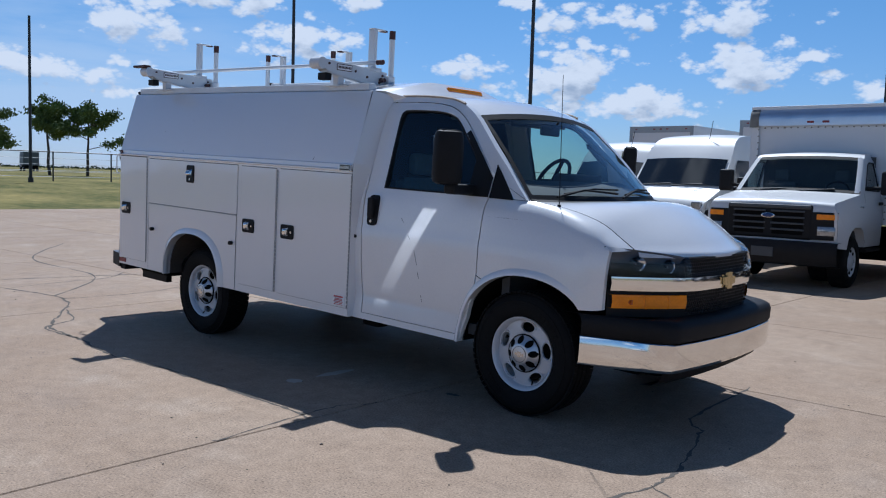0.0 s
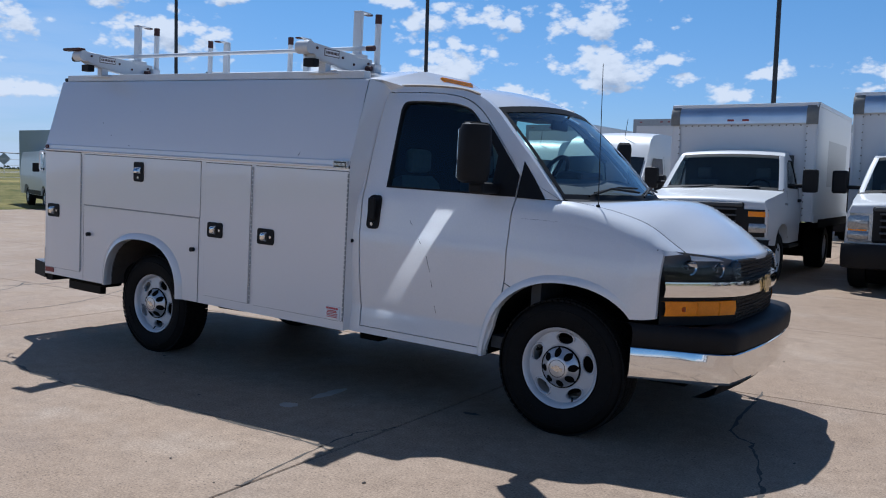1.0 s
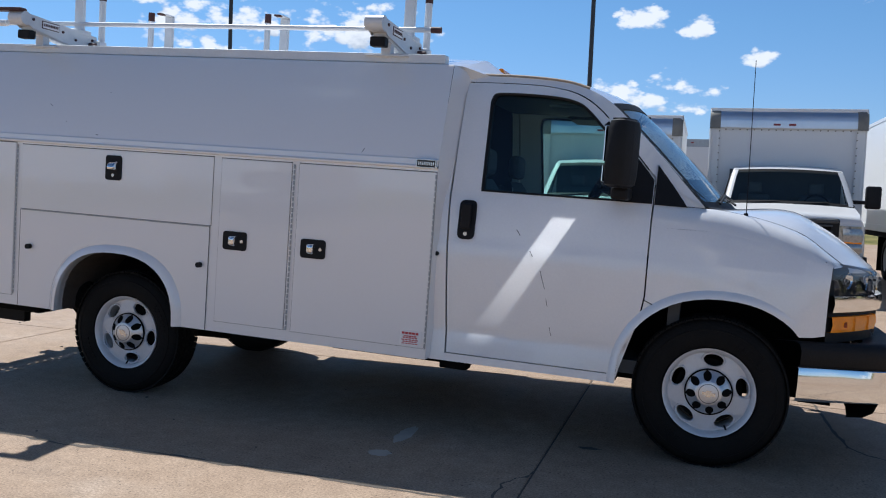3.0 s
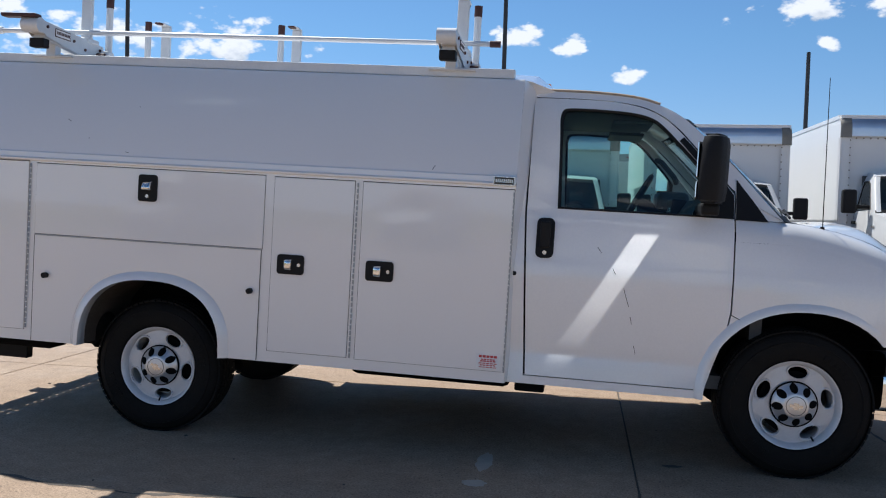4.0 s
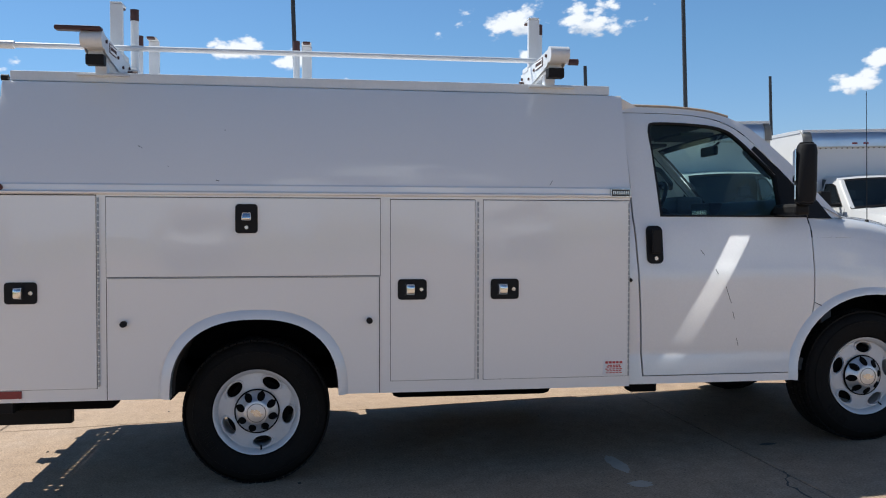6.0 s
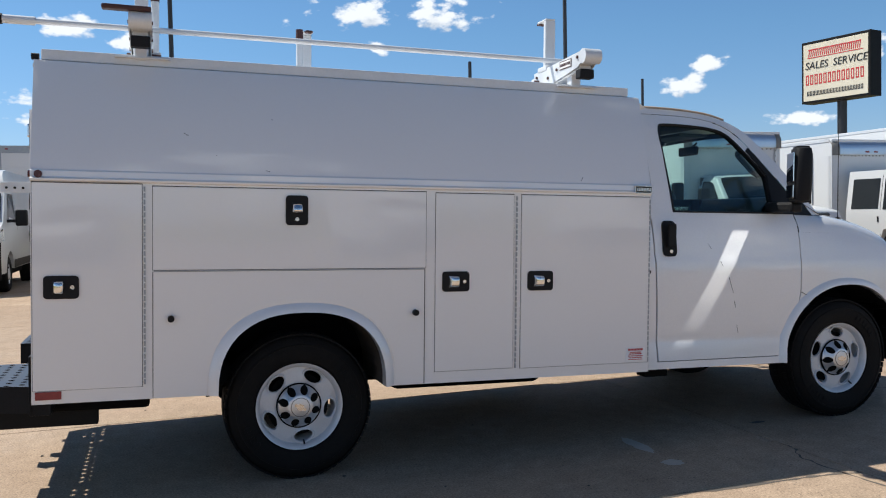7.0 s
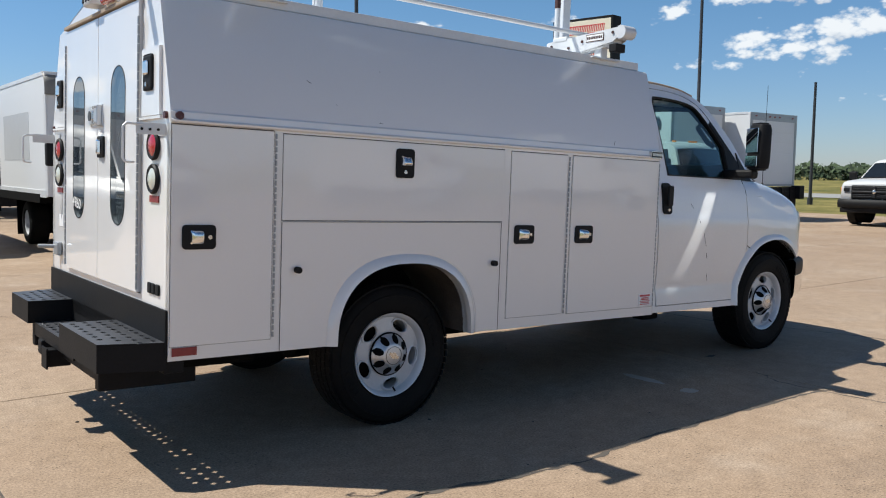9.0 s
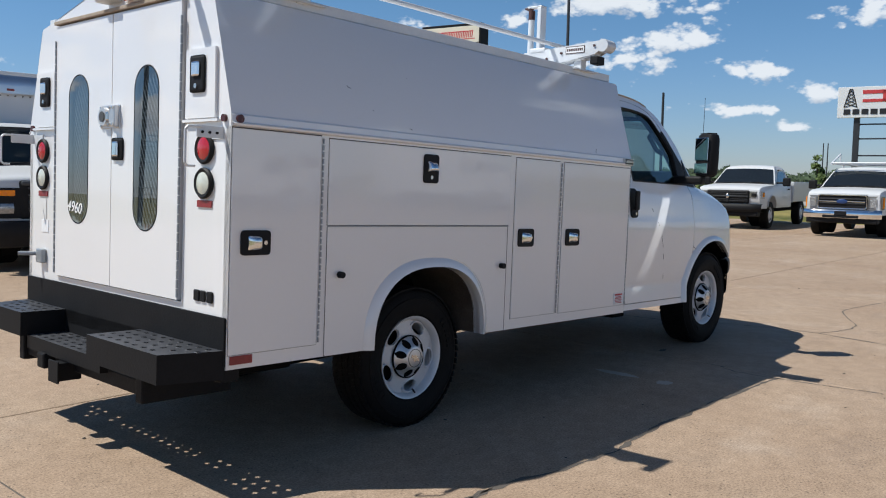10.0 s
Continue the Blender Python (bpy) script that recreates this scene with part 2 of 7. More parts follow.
SEAT = mat("grey_cloth", (0.09, 0.092, 0.1), 0.9, var=0.15, scale=30, bump=0.2)
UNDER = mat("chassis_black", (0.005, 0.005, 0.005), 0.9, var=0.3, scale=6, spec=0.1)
# tan here carries light bounced off the ground, put into the colour
WELL = mat("bounce_tan_well", (0.075, 0.062, 0.052), 0.9, var=0.3, scale=6, spec=0.1)
SIGN_FACE = mat("cream_sign_sheet", (0.72, 0.66, 0.52), 0.5, var=0.05, scale=1.5)
SIGN_WHITE = mat("white_sign_sheet", (0.78, 0.78, 0.78), 0.4, var=0.03, scale=1.5)
RED_PRINT = mat("red_print", (0.55, 0.05, 0.05), 0.5, var=0.08)
BLACK_PRINT = mat("black_print", (0.015, 0.015, 0.017), 0.5, var=0.1)
WHITE_PRINT = mat("white_print", (0.8, 0.8, 0.8), 0.5, var=0.05)
BLUE_PRINT = mat("blue_badge", (0.02, 0.05, 0.16), 0.3, var=0.05)
GOLD = mat("gold_badge", (0.62, 0.5, 0.26), 0.25, metal=0.8, var=0.08)
GALV = mat("galvanised_steel", (0.36, 0.38, 0.4), 0.45, metal=0.6, var=0.1, scale=14)
POLE_PAINT = mat("dark_bronze_paint", (0.03, 0.032, 0.036), 0.5, var=0.1)
GAP_GREY = mat("dark_gap_grey", (0.055, 0.055, 0.06), 0.8, var=0.2)
TAN = mat("tan_strip", (0.36, 0.29, 0.22), 0.7, var=0.15, scale=20)
TINT = glass_mat("tinted_side_glass", (0.60, 0.82, 0.78))
SCREEN = glass_mat("windscreen_glass", (0.80, 0.90, 0.90))
REAR_GLASS = glass_mat("rear_door_glass", (0.32, 0.38, 0.42), 0.0, 0.17)
LENS = glass_mat("headlight_lens", (0.86, 0.87, 0.88), 0.02, 0.035)
CAB_GLASS = glass_mat("truck_cab_glass", (0.55, 0.66, 0.66), 0.0, 0.05)
MIRROR = mat("mirror_glass", (0.75, 0.77, 0.78), 0.02, metal=1.0, var=0.01)


# ---------------------------------------------------------------- mesh helpers
def finish(name, bm, material, parent=None, label="", smooth=0):
    bmesh.ops.recalc_face_normals(bm, faces=bm.faces)
    me = bpy.data.meshes.new(name)
    bm.to_mesh(me)
    bm.free()
    if smooth:
        for p in me.polygons:
            p.use_smooth = True
        me.set_sharp_from_angle(angle=radians(smooth))
    me.materials.append(material)
    ob = new(name, me)
    if parent is not None:
        ob.parent = parent
    return tagged(ob, label)


def part(name, bm, material, parent, label="", smooth=0):
    return finish(name, bm, material, parent, label, smooth)


def thing(name, label, category, m=None, group="", kind=""):
    ob = new(name)
    if m is not None:
        ob.matrix_world = m
    return tagged(ob, label, category, group, kind)


def box(x0, x1, y0, y1, z0, z1, bevel=0.0, bm=None, segs=2):
    bm2 = bmesh.new()
    r = bmesh.ops.create_cube(bm2, size=1)
    bmesh.ops.scale(bm2, vec=(abs(x1 - x0), abs(y1 - y0), abs(z1 - z0)), verts=bm2.verts)
    bmesh.ops.translate(bm2, vec=((x0 + x1) / 2, (y0 + y1) / 2, (z0 + z1) / 2), verts=bm2.verts)
    if bevel:
        bmesh.ops.bevel(bm2, geom=bm2.edges[:], offset=bevel, segments=segs, profile=0.5, affect="EDGES")
    return merge(bm, bm2)


def merge(bm, other):
    if bm is None:
        return other
    me = bpy.data.meshes.new("tmp")
    other.to_mesh(me)
    other.free()
    bm.from_mesh(me)
    bpy.data.meshes.remove(me)
    return bm


def cyl(p, q, r, r2=None, n=16, bm=None, caps=True):
    """A round bar from p to q."""
    p, q = Vector(p), Vector(q)
    bm2 = bmesh.new()
    bmesh.ops.create_cone(bm2, cap_ends=caps, segments=n, radius1=r, radius2=r if r2 is None else r2, depth=(q - p).length)
    rot = (q - p).to_track_quat("Z", "Y").to_matrix().to_4x4()
    bmesh.ops.transform(bm2, matrix=Matrix.Translation((p + q) / 2) @ rot, verts=bm2.verts)
    return merge(bm, bm2)


def revolve(profile, n=32, bm=None):
    """Turn (radius, height) points round the y axis; height runs along y."""
    bm2 = bmesh.new()
    rings = []
    for r, h in profile:
        if r < 1e-5:
            rings.append([bm2.verts.new((0, h, 0))])
        else:
            rings.append([bm2.verts.new((r * math.cos(2 * math.pi * i / n), h, r * math.sin(2 * math.pi * i / n))) for i in range(n)])
    for a, b in zip(rings, rings[1:]):
        for i in range(n):
            j = (i + 1) % n
            if len(a) == 1 and len(b) > 1:
                bm2.faces.new((a[0], b[i], b[j]))
            elif len(b) == 1 and len(a) > 1:
                bm2.faces.new((a[i], b[0], a[j]))
            elif len(a) > 1:
                bm2.faces.new((a[i], b[i], b[j], a[j]))
    return merge(bm, bm2)


def fill(loops):
    """A flat mesh in the xz plane from an outline and holes."""
    bm = bmesh.new()
    for loop in loops:
        vs = [bm.verts.new((x, 0, z)) for x, z in loop]
        for a, b in zip(vs, vs[1:] + vs[:1]):
            bm.edges.new((a, b))
    bmesh.ops.triangle_fill(bm, use_beauty=True, use_dissolve=False, edges=bm.edges[:])
    return bm


def cut(bm, axis, values):
    no = Vector((0, 0, 0))
    no[axis] = 1
    for v in values:
        bmesh.ops.bisect_plane(bm, geom=bm.verts[:] + bm.edges[:] + bm.faces[:], plane_co=no * v, plane_no=no, dist=1e-5)


def sheet(loops, wide, side=-1, thick=0.03, xs=(), zs=()):
    """A pressed panel: flat outline with holes, cut finely, bent to the half width wide(x, z), with an inner skin and closed rims."""
    bm = fill(loops)
    cut(bm, 0, xs)
    cut(bm, 2, zs)
    for v in bm.verts:
        v.co.y = side * wide(v.co.x, v.co.z)
    if thick:
        got = bmesh.ops.extrude_face_region(bm, geom=bm.faces[:])
        for v in [g for g in got["geom"] if isinstance(g, bmesh.types.BMVert)]:
            v.co.y -= side * thick
    return bm


def rounded(x0, x1, z0, z1, r, n=5):
    """Outline of a rectangle with round corners."""
    pts = []
    for cx, cz, a0 in ((x1 - r, z1 - r, 0), (x0 + r, z1 - r, 90), (x0 + r, z0 + r, 180), (x1 - r, z0 + r, 270)):
        pts += [(cx + r * math.cos(radians(a0 + 90 * i / n)), cz + r * math.sin(radians(a0 + 90 * i / n))) for i in range(n + 1)]
    return pts


def smooth_line(pts, n=6):
    """Catmull-Rom through the points, open."""
    out = []
    p = [pts[0], *pts, pts[-1]]
    for a, b, c, d in zip(p, p[1:], p[2:], p[3:]):
        for i in range(n):
            t = i / n
            out.append(tuple(0.5 * (2 * b[k] + (c[k] - a[k]) * t + (2 * a[k] - 5 * b[k] + 4 * c[k] - d[k]) * t * t + (3 * b[k] - a[k] - 3 * c[k] + d[k]) * t ** 3) for k in range(len(b))))
    out.append(tuple(pts[-1]))
    return out


def grid(rows, bm=None):
    """A skin over rows of points of equal number."""
    bm2 = bmesh.new()
    vs = [[bm2.verts.new(p) for p in row] for row in rows]
    for a, b in zip(vs, vs[1:]):
        for i in range(len(a) - 1):
            bm2.faces.new((a[i], a[i + 1], b[i + 1], b[i]))
    return merge(bm, bm2)


def table(xs, zs, rows):
    """Bilinear look-up: rows[i][j] at xs[i], zs[j]."""
    a = np.array(rows, float)

    def at(x, z):
        i = min(max(int(np.searchsorted(xs, x)) - 1, 0), len(xs) - 2)
        j = min(max(int(np.searchsorted(zs, z)) - 1, 0), len(zs) - 2)
        u = min(max((x - xs[i]) / (xs[i + 1] - xs[i]), 0), 1)
        v = min(max((z - zs[j]) / (zs[j + 1] - zs[j]), 0), 1)
        return float((1 - u) * ((1 - v) * a[i, j] + v * a[i, j + 1]) + u * ((1 - v) * a[i + 1, j] + v * a[i + 1, j + 1]))
    return at


def tube(points, r, n=8, bm=None):
    bm2 = None
    for p, q in zip(points, points[1:]):
        bm2 = cyl(p, q, r, n=n, bm=bm2)
    return merge(bm, bm2)


# ---------------------------------------------------------------- the service van
# Body coordinates: x ahead from the rear axle, y to the left, z up; the whole body stands nose-down by RAKE.
RAKE = 0.032
NOSE_IN = 0.050   # the nose ahead of the front arch is shorter by this
van = thing("service_van", "white service van with utility body and roof ladder rack", "van")


def raked(bm):
    for v in bm.verts:
        x, z = v.co.x, v.co.z
        k = min(1, max(0, (x - 3.85) / 0.24))
        x -= NOSE_IN * k * k * (3 - 2 * k)
        v.co.x, v.co.z = x + RAKE * z, z - RAKE * x
    return bm


def vpart(name, bm, material, parent=None, label="", smooth=0):
    return part(name, raked(bm), material, parent or van, label, smooth)


SIDE, TOP_Y, TOP_Z, RAIL_Z = 1.012, 0.850, 2.105, 1.580
X0, X1 = -1.268, 2.012


def arch(cx, cz, rx, rz, z0, p=2.4, n=26):
    """Wheel opening from rear foot to front foot."""
    pts = []
    for i in range(n + 1):
        a = math.pi * (1 - i / n)
        c, s = math.cos(a), math.sin(a)
        pts.append((cx + rx * math.copysign(abs(c) ** (2 / p), c), cz + rz * abs(s) ** (2 / p)))
    return [(pts[0][0], z0)] + pts + [(pts[-1][0], z0)]


ARCH_R = arch(-0.005, 0.50, 0.425, 0.388, 0.487)


def utility_side(side):
    # lower wall, with the wheel opening cut into its foot
    outline = [(X0, 0.487), *ARCH_R, (X1, 0.487), (X1, 1.523), (X0, 1.523)]
    wall = vpart("side_wall", sheet([outline], lambda x, z: SIDE - 0.002, side, 0.035), BODY_WHITE)
    # arch flare: a rolled lip round the wheel opening
    inner, outer = ARCH_R, arch(-0.005, 0.50, 0.480, 0.440, 0.487)
    rows = []
    for k in range(7):
        t = k / 6
        out = 0.028 * (1 - t ** 2) - 0.007 * t
        rows.append([(ix + (ox - ix) * t, side * (SIDE + out), iz + (oz - iz) * t) for (ix, iz), (ox, oz) in zip(inner, outer)])
    rows.insert(0, [(x, side * (SIDE - 0.05), z) for x, z in inner])
    vpart("arch_flare", grid(rows), BODY_WHITE, smooth=50)
    # compartment doors: flat pressed panels standing proud of the wall
    doors = (("compartment_door", X0 + 0.006, -0.783, 0.549, 1.518), ("compartment_door", -0.735, 0.640, 1.108, 1.510),
             ("compartment_door", 0.694, 1.146, 0.549, 1.506), ("compartment_door", 1.192, 2.006, 0.545, 1.506))
    made = []
    for n, a, b, c, d in doors:
        bm = box(a, b, side * (SIDE + 0.004), side * (SIDE - 0.012), c, d, 0.0035)
        made.append(vpart(n, bm, BODY_WHITE))
        # dark rim puts the shade of the gap round the door into colour
        rim = fill([[(a - 0.0022, c - 0.0015), (b + 0.0022, c - 0.0015), (b + 0.0022, d + 0.004), (a - 0.0022, d + 0.004)], [(a + 0.002, c + 0.002), (b - 0.002, c + 0.002), (b - 0.002, d - 0.002), (a + 0.002, d - 0.002)]])
        for v in rim.verts:
            v.co.y = side * (SIDE - 0.0012)
        vpart("door_gap_rim", rim, GAP_GREY, made[-1])
    # fender panel under the horizontal door
    fender = [(-0.735, 0.490), *arch(-0.005, 0.50, 0.482, 0.442, 0.490), (0.634, 0.490), (0.634, 1.098), (-0.735, 1.098)]
    vpart("fender_panel", sheet([fender], lambda x, z: SIDE + 0.001, side, 0.008), BODY_WHITE)
    seam = grid([[(0.637, side * (SIDE + 0.0015), 0.49), (0.637, side * (SIDE + 0.0015), 1.10)], [(0.6325, side * (SIDE + 0.0015), 0.49), (0.6325, side * (SIDE + 0.0015), 1.10)]])
    vpart("panel_seam", seam, GAP_GREY)
    vpart("panel_seam", grid([[(-0.733, side * (SIDE + 0.0015), 0.49), (-0.733, side * (SIDE + 0.0015), 1.10)], [(-0.7365, side * (SIDE + 0.0015), 0.49), (-0.7365, side * (SIDE + 0.0015), 1.10)]]), GAP_GREY)
    # piano hinges
    for x, z0, z1 in ((-0.772, 0.56, 1.515), (1.163, 0.55, 1.505), (2.004, 0.55, 1.50)):
        bm = None
        n = int((z1 - z0) / 0.03)
        for i in range(n):
            za = z0 + (z1 - z0) * i / n
            bm = cyl((x, side * (SIDE + 0.004), za), (x, side * (SIDE + 0.004), za + 0.0235), 0.0048, n=6, bm=bm)
        tagged(vpart("piano_hinge", bm, GALV), kind="stuff")
    vpart("piano_hinge", cyl((-0.73, side * (SIDE + 0.003), 1.103), (0.636, side * (SIDE + 0.003), 1.103), 0.004, n=6), GALV)
    # paddle latches
    for door, cx, cz, tall in ((made[0], -1.138, 1.032, False), (made[1], -0.046, 1.404, True), (made[2], 0.808, 1.033, False), (made[3], 1.307, 1.031, False)):
        latch(door, cx, cz, tall, side)
    # rub knobs
    for x in (-0.652, 0.582):
        vpart("bumper_knob", cyl((x, side * SIDE, 0.872), (x, side * (SIDE + 0.03), 0.872), 0.016, n=14), BLACK)
    # drip rail and sloped upper panel
    prof = [(SIDE - 0.01, 1.520), (SIDE + 0.018, 1.528), (SIDE + 0.020, 1.536), (SIDE + 0.006, 1.545), (SIDE + 0.004, 1.572), (SIDE - 0.004, 1.580)]
    vpart("drip_rail", grid([[(X0, side * y, z) for y, z in prof], [(X1, side * y, z) for y, z in prof]]), BODY_WHITE, smooth=40)
    up = [(SIDE - 0.004, 1.580), (TOP_Y + 0.012, TOP_Z - 0.012), (TOP_Y, TOP_Z), (TOP_Y - 0.03, TOP_Z + 0.004)]
    xs = [X0 + (X1 - X0) * i / 12 for i in range(13)]
    vpart("upper_panel", grid([[(x, side * y, z) for y, z in up] for x in xs]), BODY_WHITE, smooth=30)
    # rail along the roof edge
    vpart("roof_rail", box(X0 + 0.03, X1 - 0.06, side * (TOP_Y - 0.012), side * (TOP_Y - 0.085), TOP_Z + 0.004, TOP_Z + 0.056, 0.006), ALU)
    # marker light, red corner reflector
    vpart("marker_light", cyl((X0 + 0.035, side * SIDE, 1.556), (X0 + 0.035, side * (SIDE + 0.016), 1.556), 0.018, n=14), MARKER)
    vpart("reflector_strip", box(X0 + 0.016, X0 + 0.128, side * (SIDE + 0.006), side * SIDE, 0.508, 0.545), RED_REFLECT)
    # maker's plate: dark plate with pale bars
    pl = vpart("maker_plate", box(1.893, 2.004, side * (SIDE + 0.024), side * SIDE, 1.528, 1.572), DULL_CHROME)
    bm = box(1.898, 1.999, side * (SIDE + 0.0255), side * (SIDE + 0.01), 1.532, 1.568)
    vpart("plate_face", bm, BLACK_PRINT, pl)
    bm = None
    for i in range(9):
        bm = box(1.904 + i * 0.0104, 1.9105 + i * 0.0104, side * (SIDE + 0.027), side * (SIDE + 0.02), 1.541, 1.559, bm=bm)
    vpart("plate_mark", bm, DULL_CHROME, pl)
    # dealer sticker: white card with red lines
    st = vpart("dealer_sticker", box(1.860, 1.984, side * (SIDE + 0.0075), side * SIDE, 0.556, 0.634), WHITE_PRINT)
    bm = None
    for z, w, h in ((0.616, 0.10, 0.012), (0.603, 0.075, 0.006), (0.594, 0.085, 0.006), (0.583, 0.10, 0.005), (0.573, 0.085, 0.005), (0.563, 0.095, 0.004)):
        for i in range(5):
            bm = box(1.922 - w / 2 + w * i / 5, 1.922 - w / 2 + w * (i + 0.78) / 5, side * (SIDE + 0.0095), side * (SIDE + 0.006), z, z + h, bm=bm)
    vpart("sticker_print", bm, RED_PRINT, st)


def latch(door, cx, cz, tall, side):
    w, h = (0.112, 0.150) if tall else (0.153, 0.108)
    plate = fill([rounded(cx - w / 2, cx + w / 2, cz - h / 2, cz + h / 2, 0.018)])
    got = bmesh.ops.extrude_face_region(plate, geom=plate.faces[:])
    for v in plate.verts:
        v.co.y = side * SIDE
    for v in [g for g in got["geom"] if isinstance(g, bmesh.types.BMVert)]:
        v.co.y = side * (SIDE + 0.012)
    base = vpart("latch", plate, BLACK, door, "black paddle latch with chrome lever")
    px, pz = (cx, cz + 0.012) if tall else (cx - 0.012, cz)
    pw, ph = (0.062, 0.058) if tall else (0.058, 0.066)
    rows = []
    for k in range(9):
        v = -0.5 + k / 8
        row = []
        for i in range(17):
            u = -0.5 + i / 16
            edge = (1 - abs(2 * u) ** 6) * (1 - abs(2 * v) ** 6)
            swell = 0.010 + 0.030 * (1 - ((v if tall else -u) + 0.28) ** 2 * 1.6) + 0.0016 * math.sin(u * 40) * (1 - 4 * v * v)
            row.append((px + pw * u * (1 - 0.10 * (v + 0.5) * tall), side * (SIDE + 0.010 + max(0.0, edge) * swell), pz + ph * v))
        rows.append(row)
    vpart("lever", grid(rows), CHROME, door, smooth=60)
    kx, kz = (cx, cz - 0.045) if tall else (cx + 0.048, cz)
    vpart("lock", cyl((kx, side * (SIDE + 0.01), kz), (kx, side * (SIDE + 0.016), kz), 0.010, n=12), DULL_CHROME, door)


for s in (-1, 1):
    utility_side(s)

# roof of the utility body: low crown with a front fairing
def crown(y):
    """Roof height: sloped shoulders and a flat middle."""
    return TOP_Z + 0.004 + 0.108 * min(1, max(0, (TOP_Y - 0.03 - abs(y)) / 0.50))


ys = [-(TOP_Y - 0.03) + 2 * (TOP_Y - 0.03) * i / 24 for i in range(25)]
vpart("body_roof", grid([[(x, y, crown(y)) for y in ys] for x in (X0, 0.4, X1 - 0.06)]), BODY_WHITE, smooth=20)
fair = []
for u in (0.0, 0.30, 0.36, 0.6, 0.8, 1.0):
    drop = max(0.0, (u - 0.30) / 0.70)
    fair.append([(X1 - 0.06 + 0.29 * u + 0.04 * u * (1 - (y / TOP_Y) ** 2), y * (1 - 0.22 * u), crown(y) + (2.052 - crown(y)) * drop) for y in ys])
vpart("roof_fairing", grid(fair), BODY_WHITE, smooth=20)
for k in (0, -1):
    # cheeks that close the fairing down to the cab roof
    edge = [row[k] for row in fair]
    vpart("fairing_cheek", grid([edge, [(x - 0.01, y * 0.93, min(z, 2.10) - 0.055) for x, y, z in edge]]), BODY_WHITE)
bar = box(-0.020, 0.026, -0.17, 0.24, -0.019, 0.019, 0.010)
bmesh.ops.rotate(bar, cent=(0, 0, 0), matrix=Matrix.Rotation(radians(-28), 3, "Y"), verts=bar.verts)
bmesh.ops.translate(bar, vec=(2.100, 0, 2.168), verts=bar.verts)
vpart("marker_lamp_bar", bar, AMBER, label="amber roof marker lamp bar")
for s in (-1, 1):
    # front bulkhead beside the cab
    vpart("front_bulkhead", grid([[(X1, s * SIDE, 0.487), (X1, s * SIDE, 1.58), (X1, s * TOP_Y, TOP_Z)], [(X1 + 0.03, s * 0.90, 0.50), (X1 + 0.05, s * 0.86, 1.58), (X1 + 0.06, s * 0.68, TOP_Z - 0.03)]]), BODY_WHITE)
    vpart("bulkhead_bolt", cyl((X1 + 0.015, -0.975 if s < 0 else 0.975, 1.07), (X1 + 0.015, -0.985 if s < 0 else 0.985, 1.07), 0.012, n=10), BLACK)
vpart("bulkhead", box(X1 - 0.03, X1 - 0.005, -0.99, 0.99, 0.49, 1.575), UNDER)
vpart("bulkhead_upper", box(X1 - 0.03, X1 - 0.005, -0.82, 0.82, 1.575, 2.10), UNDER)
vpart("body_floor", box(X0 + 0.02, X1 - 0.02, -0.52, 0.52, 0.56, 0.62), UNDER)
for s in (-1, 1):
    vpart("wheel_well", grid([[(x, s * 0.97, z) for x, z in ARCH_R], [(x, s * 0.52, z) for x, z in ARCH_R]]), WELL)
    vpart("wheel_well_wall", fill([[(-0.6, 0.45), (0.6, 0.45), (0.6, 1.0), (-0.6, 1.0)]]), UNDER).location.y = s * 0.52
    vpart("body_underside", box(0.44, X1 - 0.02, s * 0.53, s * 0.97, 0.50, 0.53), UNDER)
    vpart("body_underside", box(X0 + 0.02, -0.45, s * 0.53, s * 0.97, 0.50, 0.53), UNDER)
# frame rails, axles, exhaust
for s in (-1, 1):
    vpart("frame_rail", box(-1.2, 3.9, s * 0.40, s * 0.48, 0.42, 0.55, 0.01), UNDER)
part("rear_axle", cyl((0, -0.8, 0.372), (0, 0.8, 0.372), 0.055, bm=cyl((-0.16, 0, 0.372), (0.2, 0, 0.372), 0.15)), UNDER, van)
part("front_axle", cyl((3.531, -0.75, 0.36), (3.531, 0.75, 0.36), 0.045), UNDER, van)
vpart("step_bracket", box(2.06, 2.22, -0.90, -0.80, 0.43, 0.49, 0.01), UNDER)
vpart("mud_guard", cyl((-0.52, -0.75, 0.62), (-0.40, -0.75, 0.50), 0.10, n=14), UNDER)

# next three boxes are added to hide the sunlit strip beneath the van
vpart("far_sill_block", box(0.46, 1.96, 0.80, 0.985, 0.405, 0.487, 0.01), UNDER)
vpart("far_body_block", box(0.82, 1.95, 0.30, 0.86, 0.19, 0.50, 0.05), UNDER)
vpart("cab_under_block", box(2.00, 3.05, 0.05, 0.62, 0.33, 0.52, 0.06), UNDER)
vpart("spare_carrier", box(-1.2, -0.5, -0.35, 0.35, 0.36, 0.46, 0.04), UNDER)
# ---- rear face
XR = X0
RY, RZ0, RZ1 = 0.645, 0.742, 2.100   # door aperture


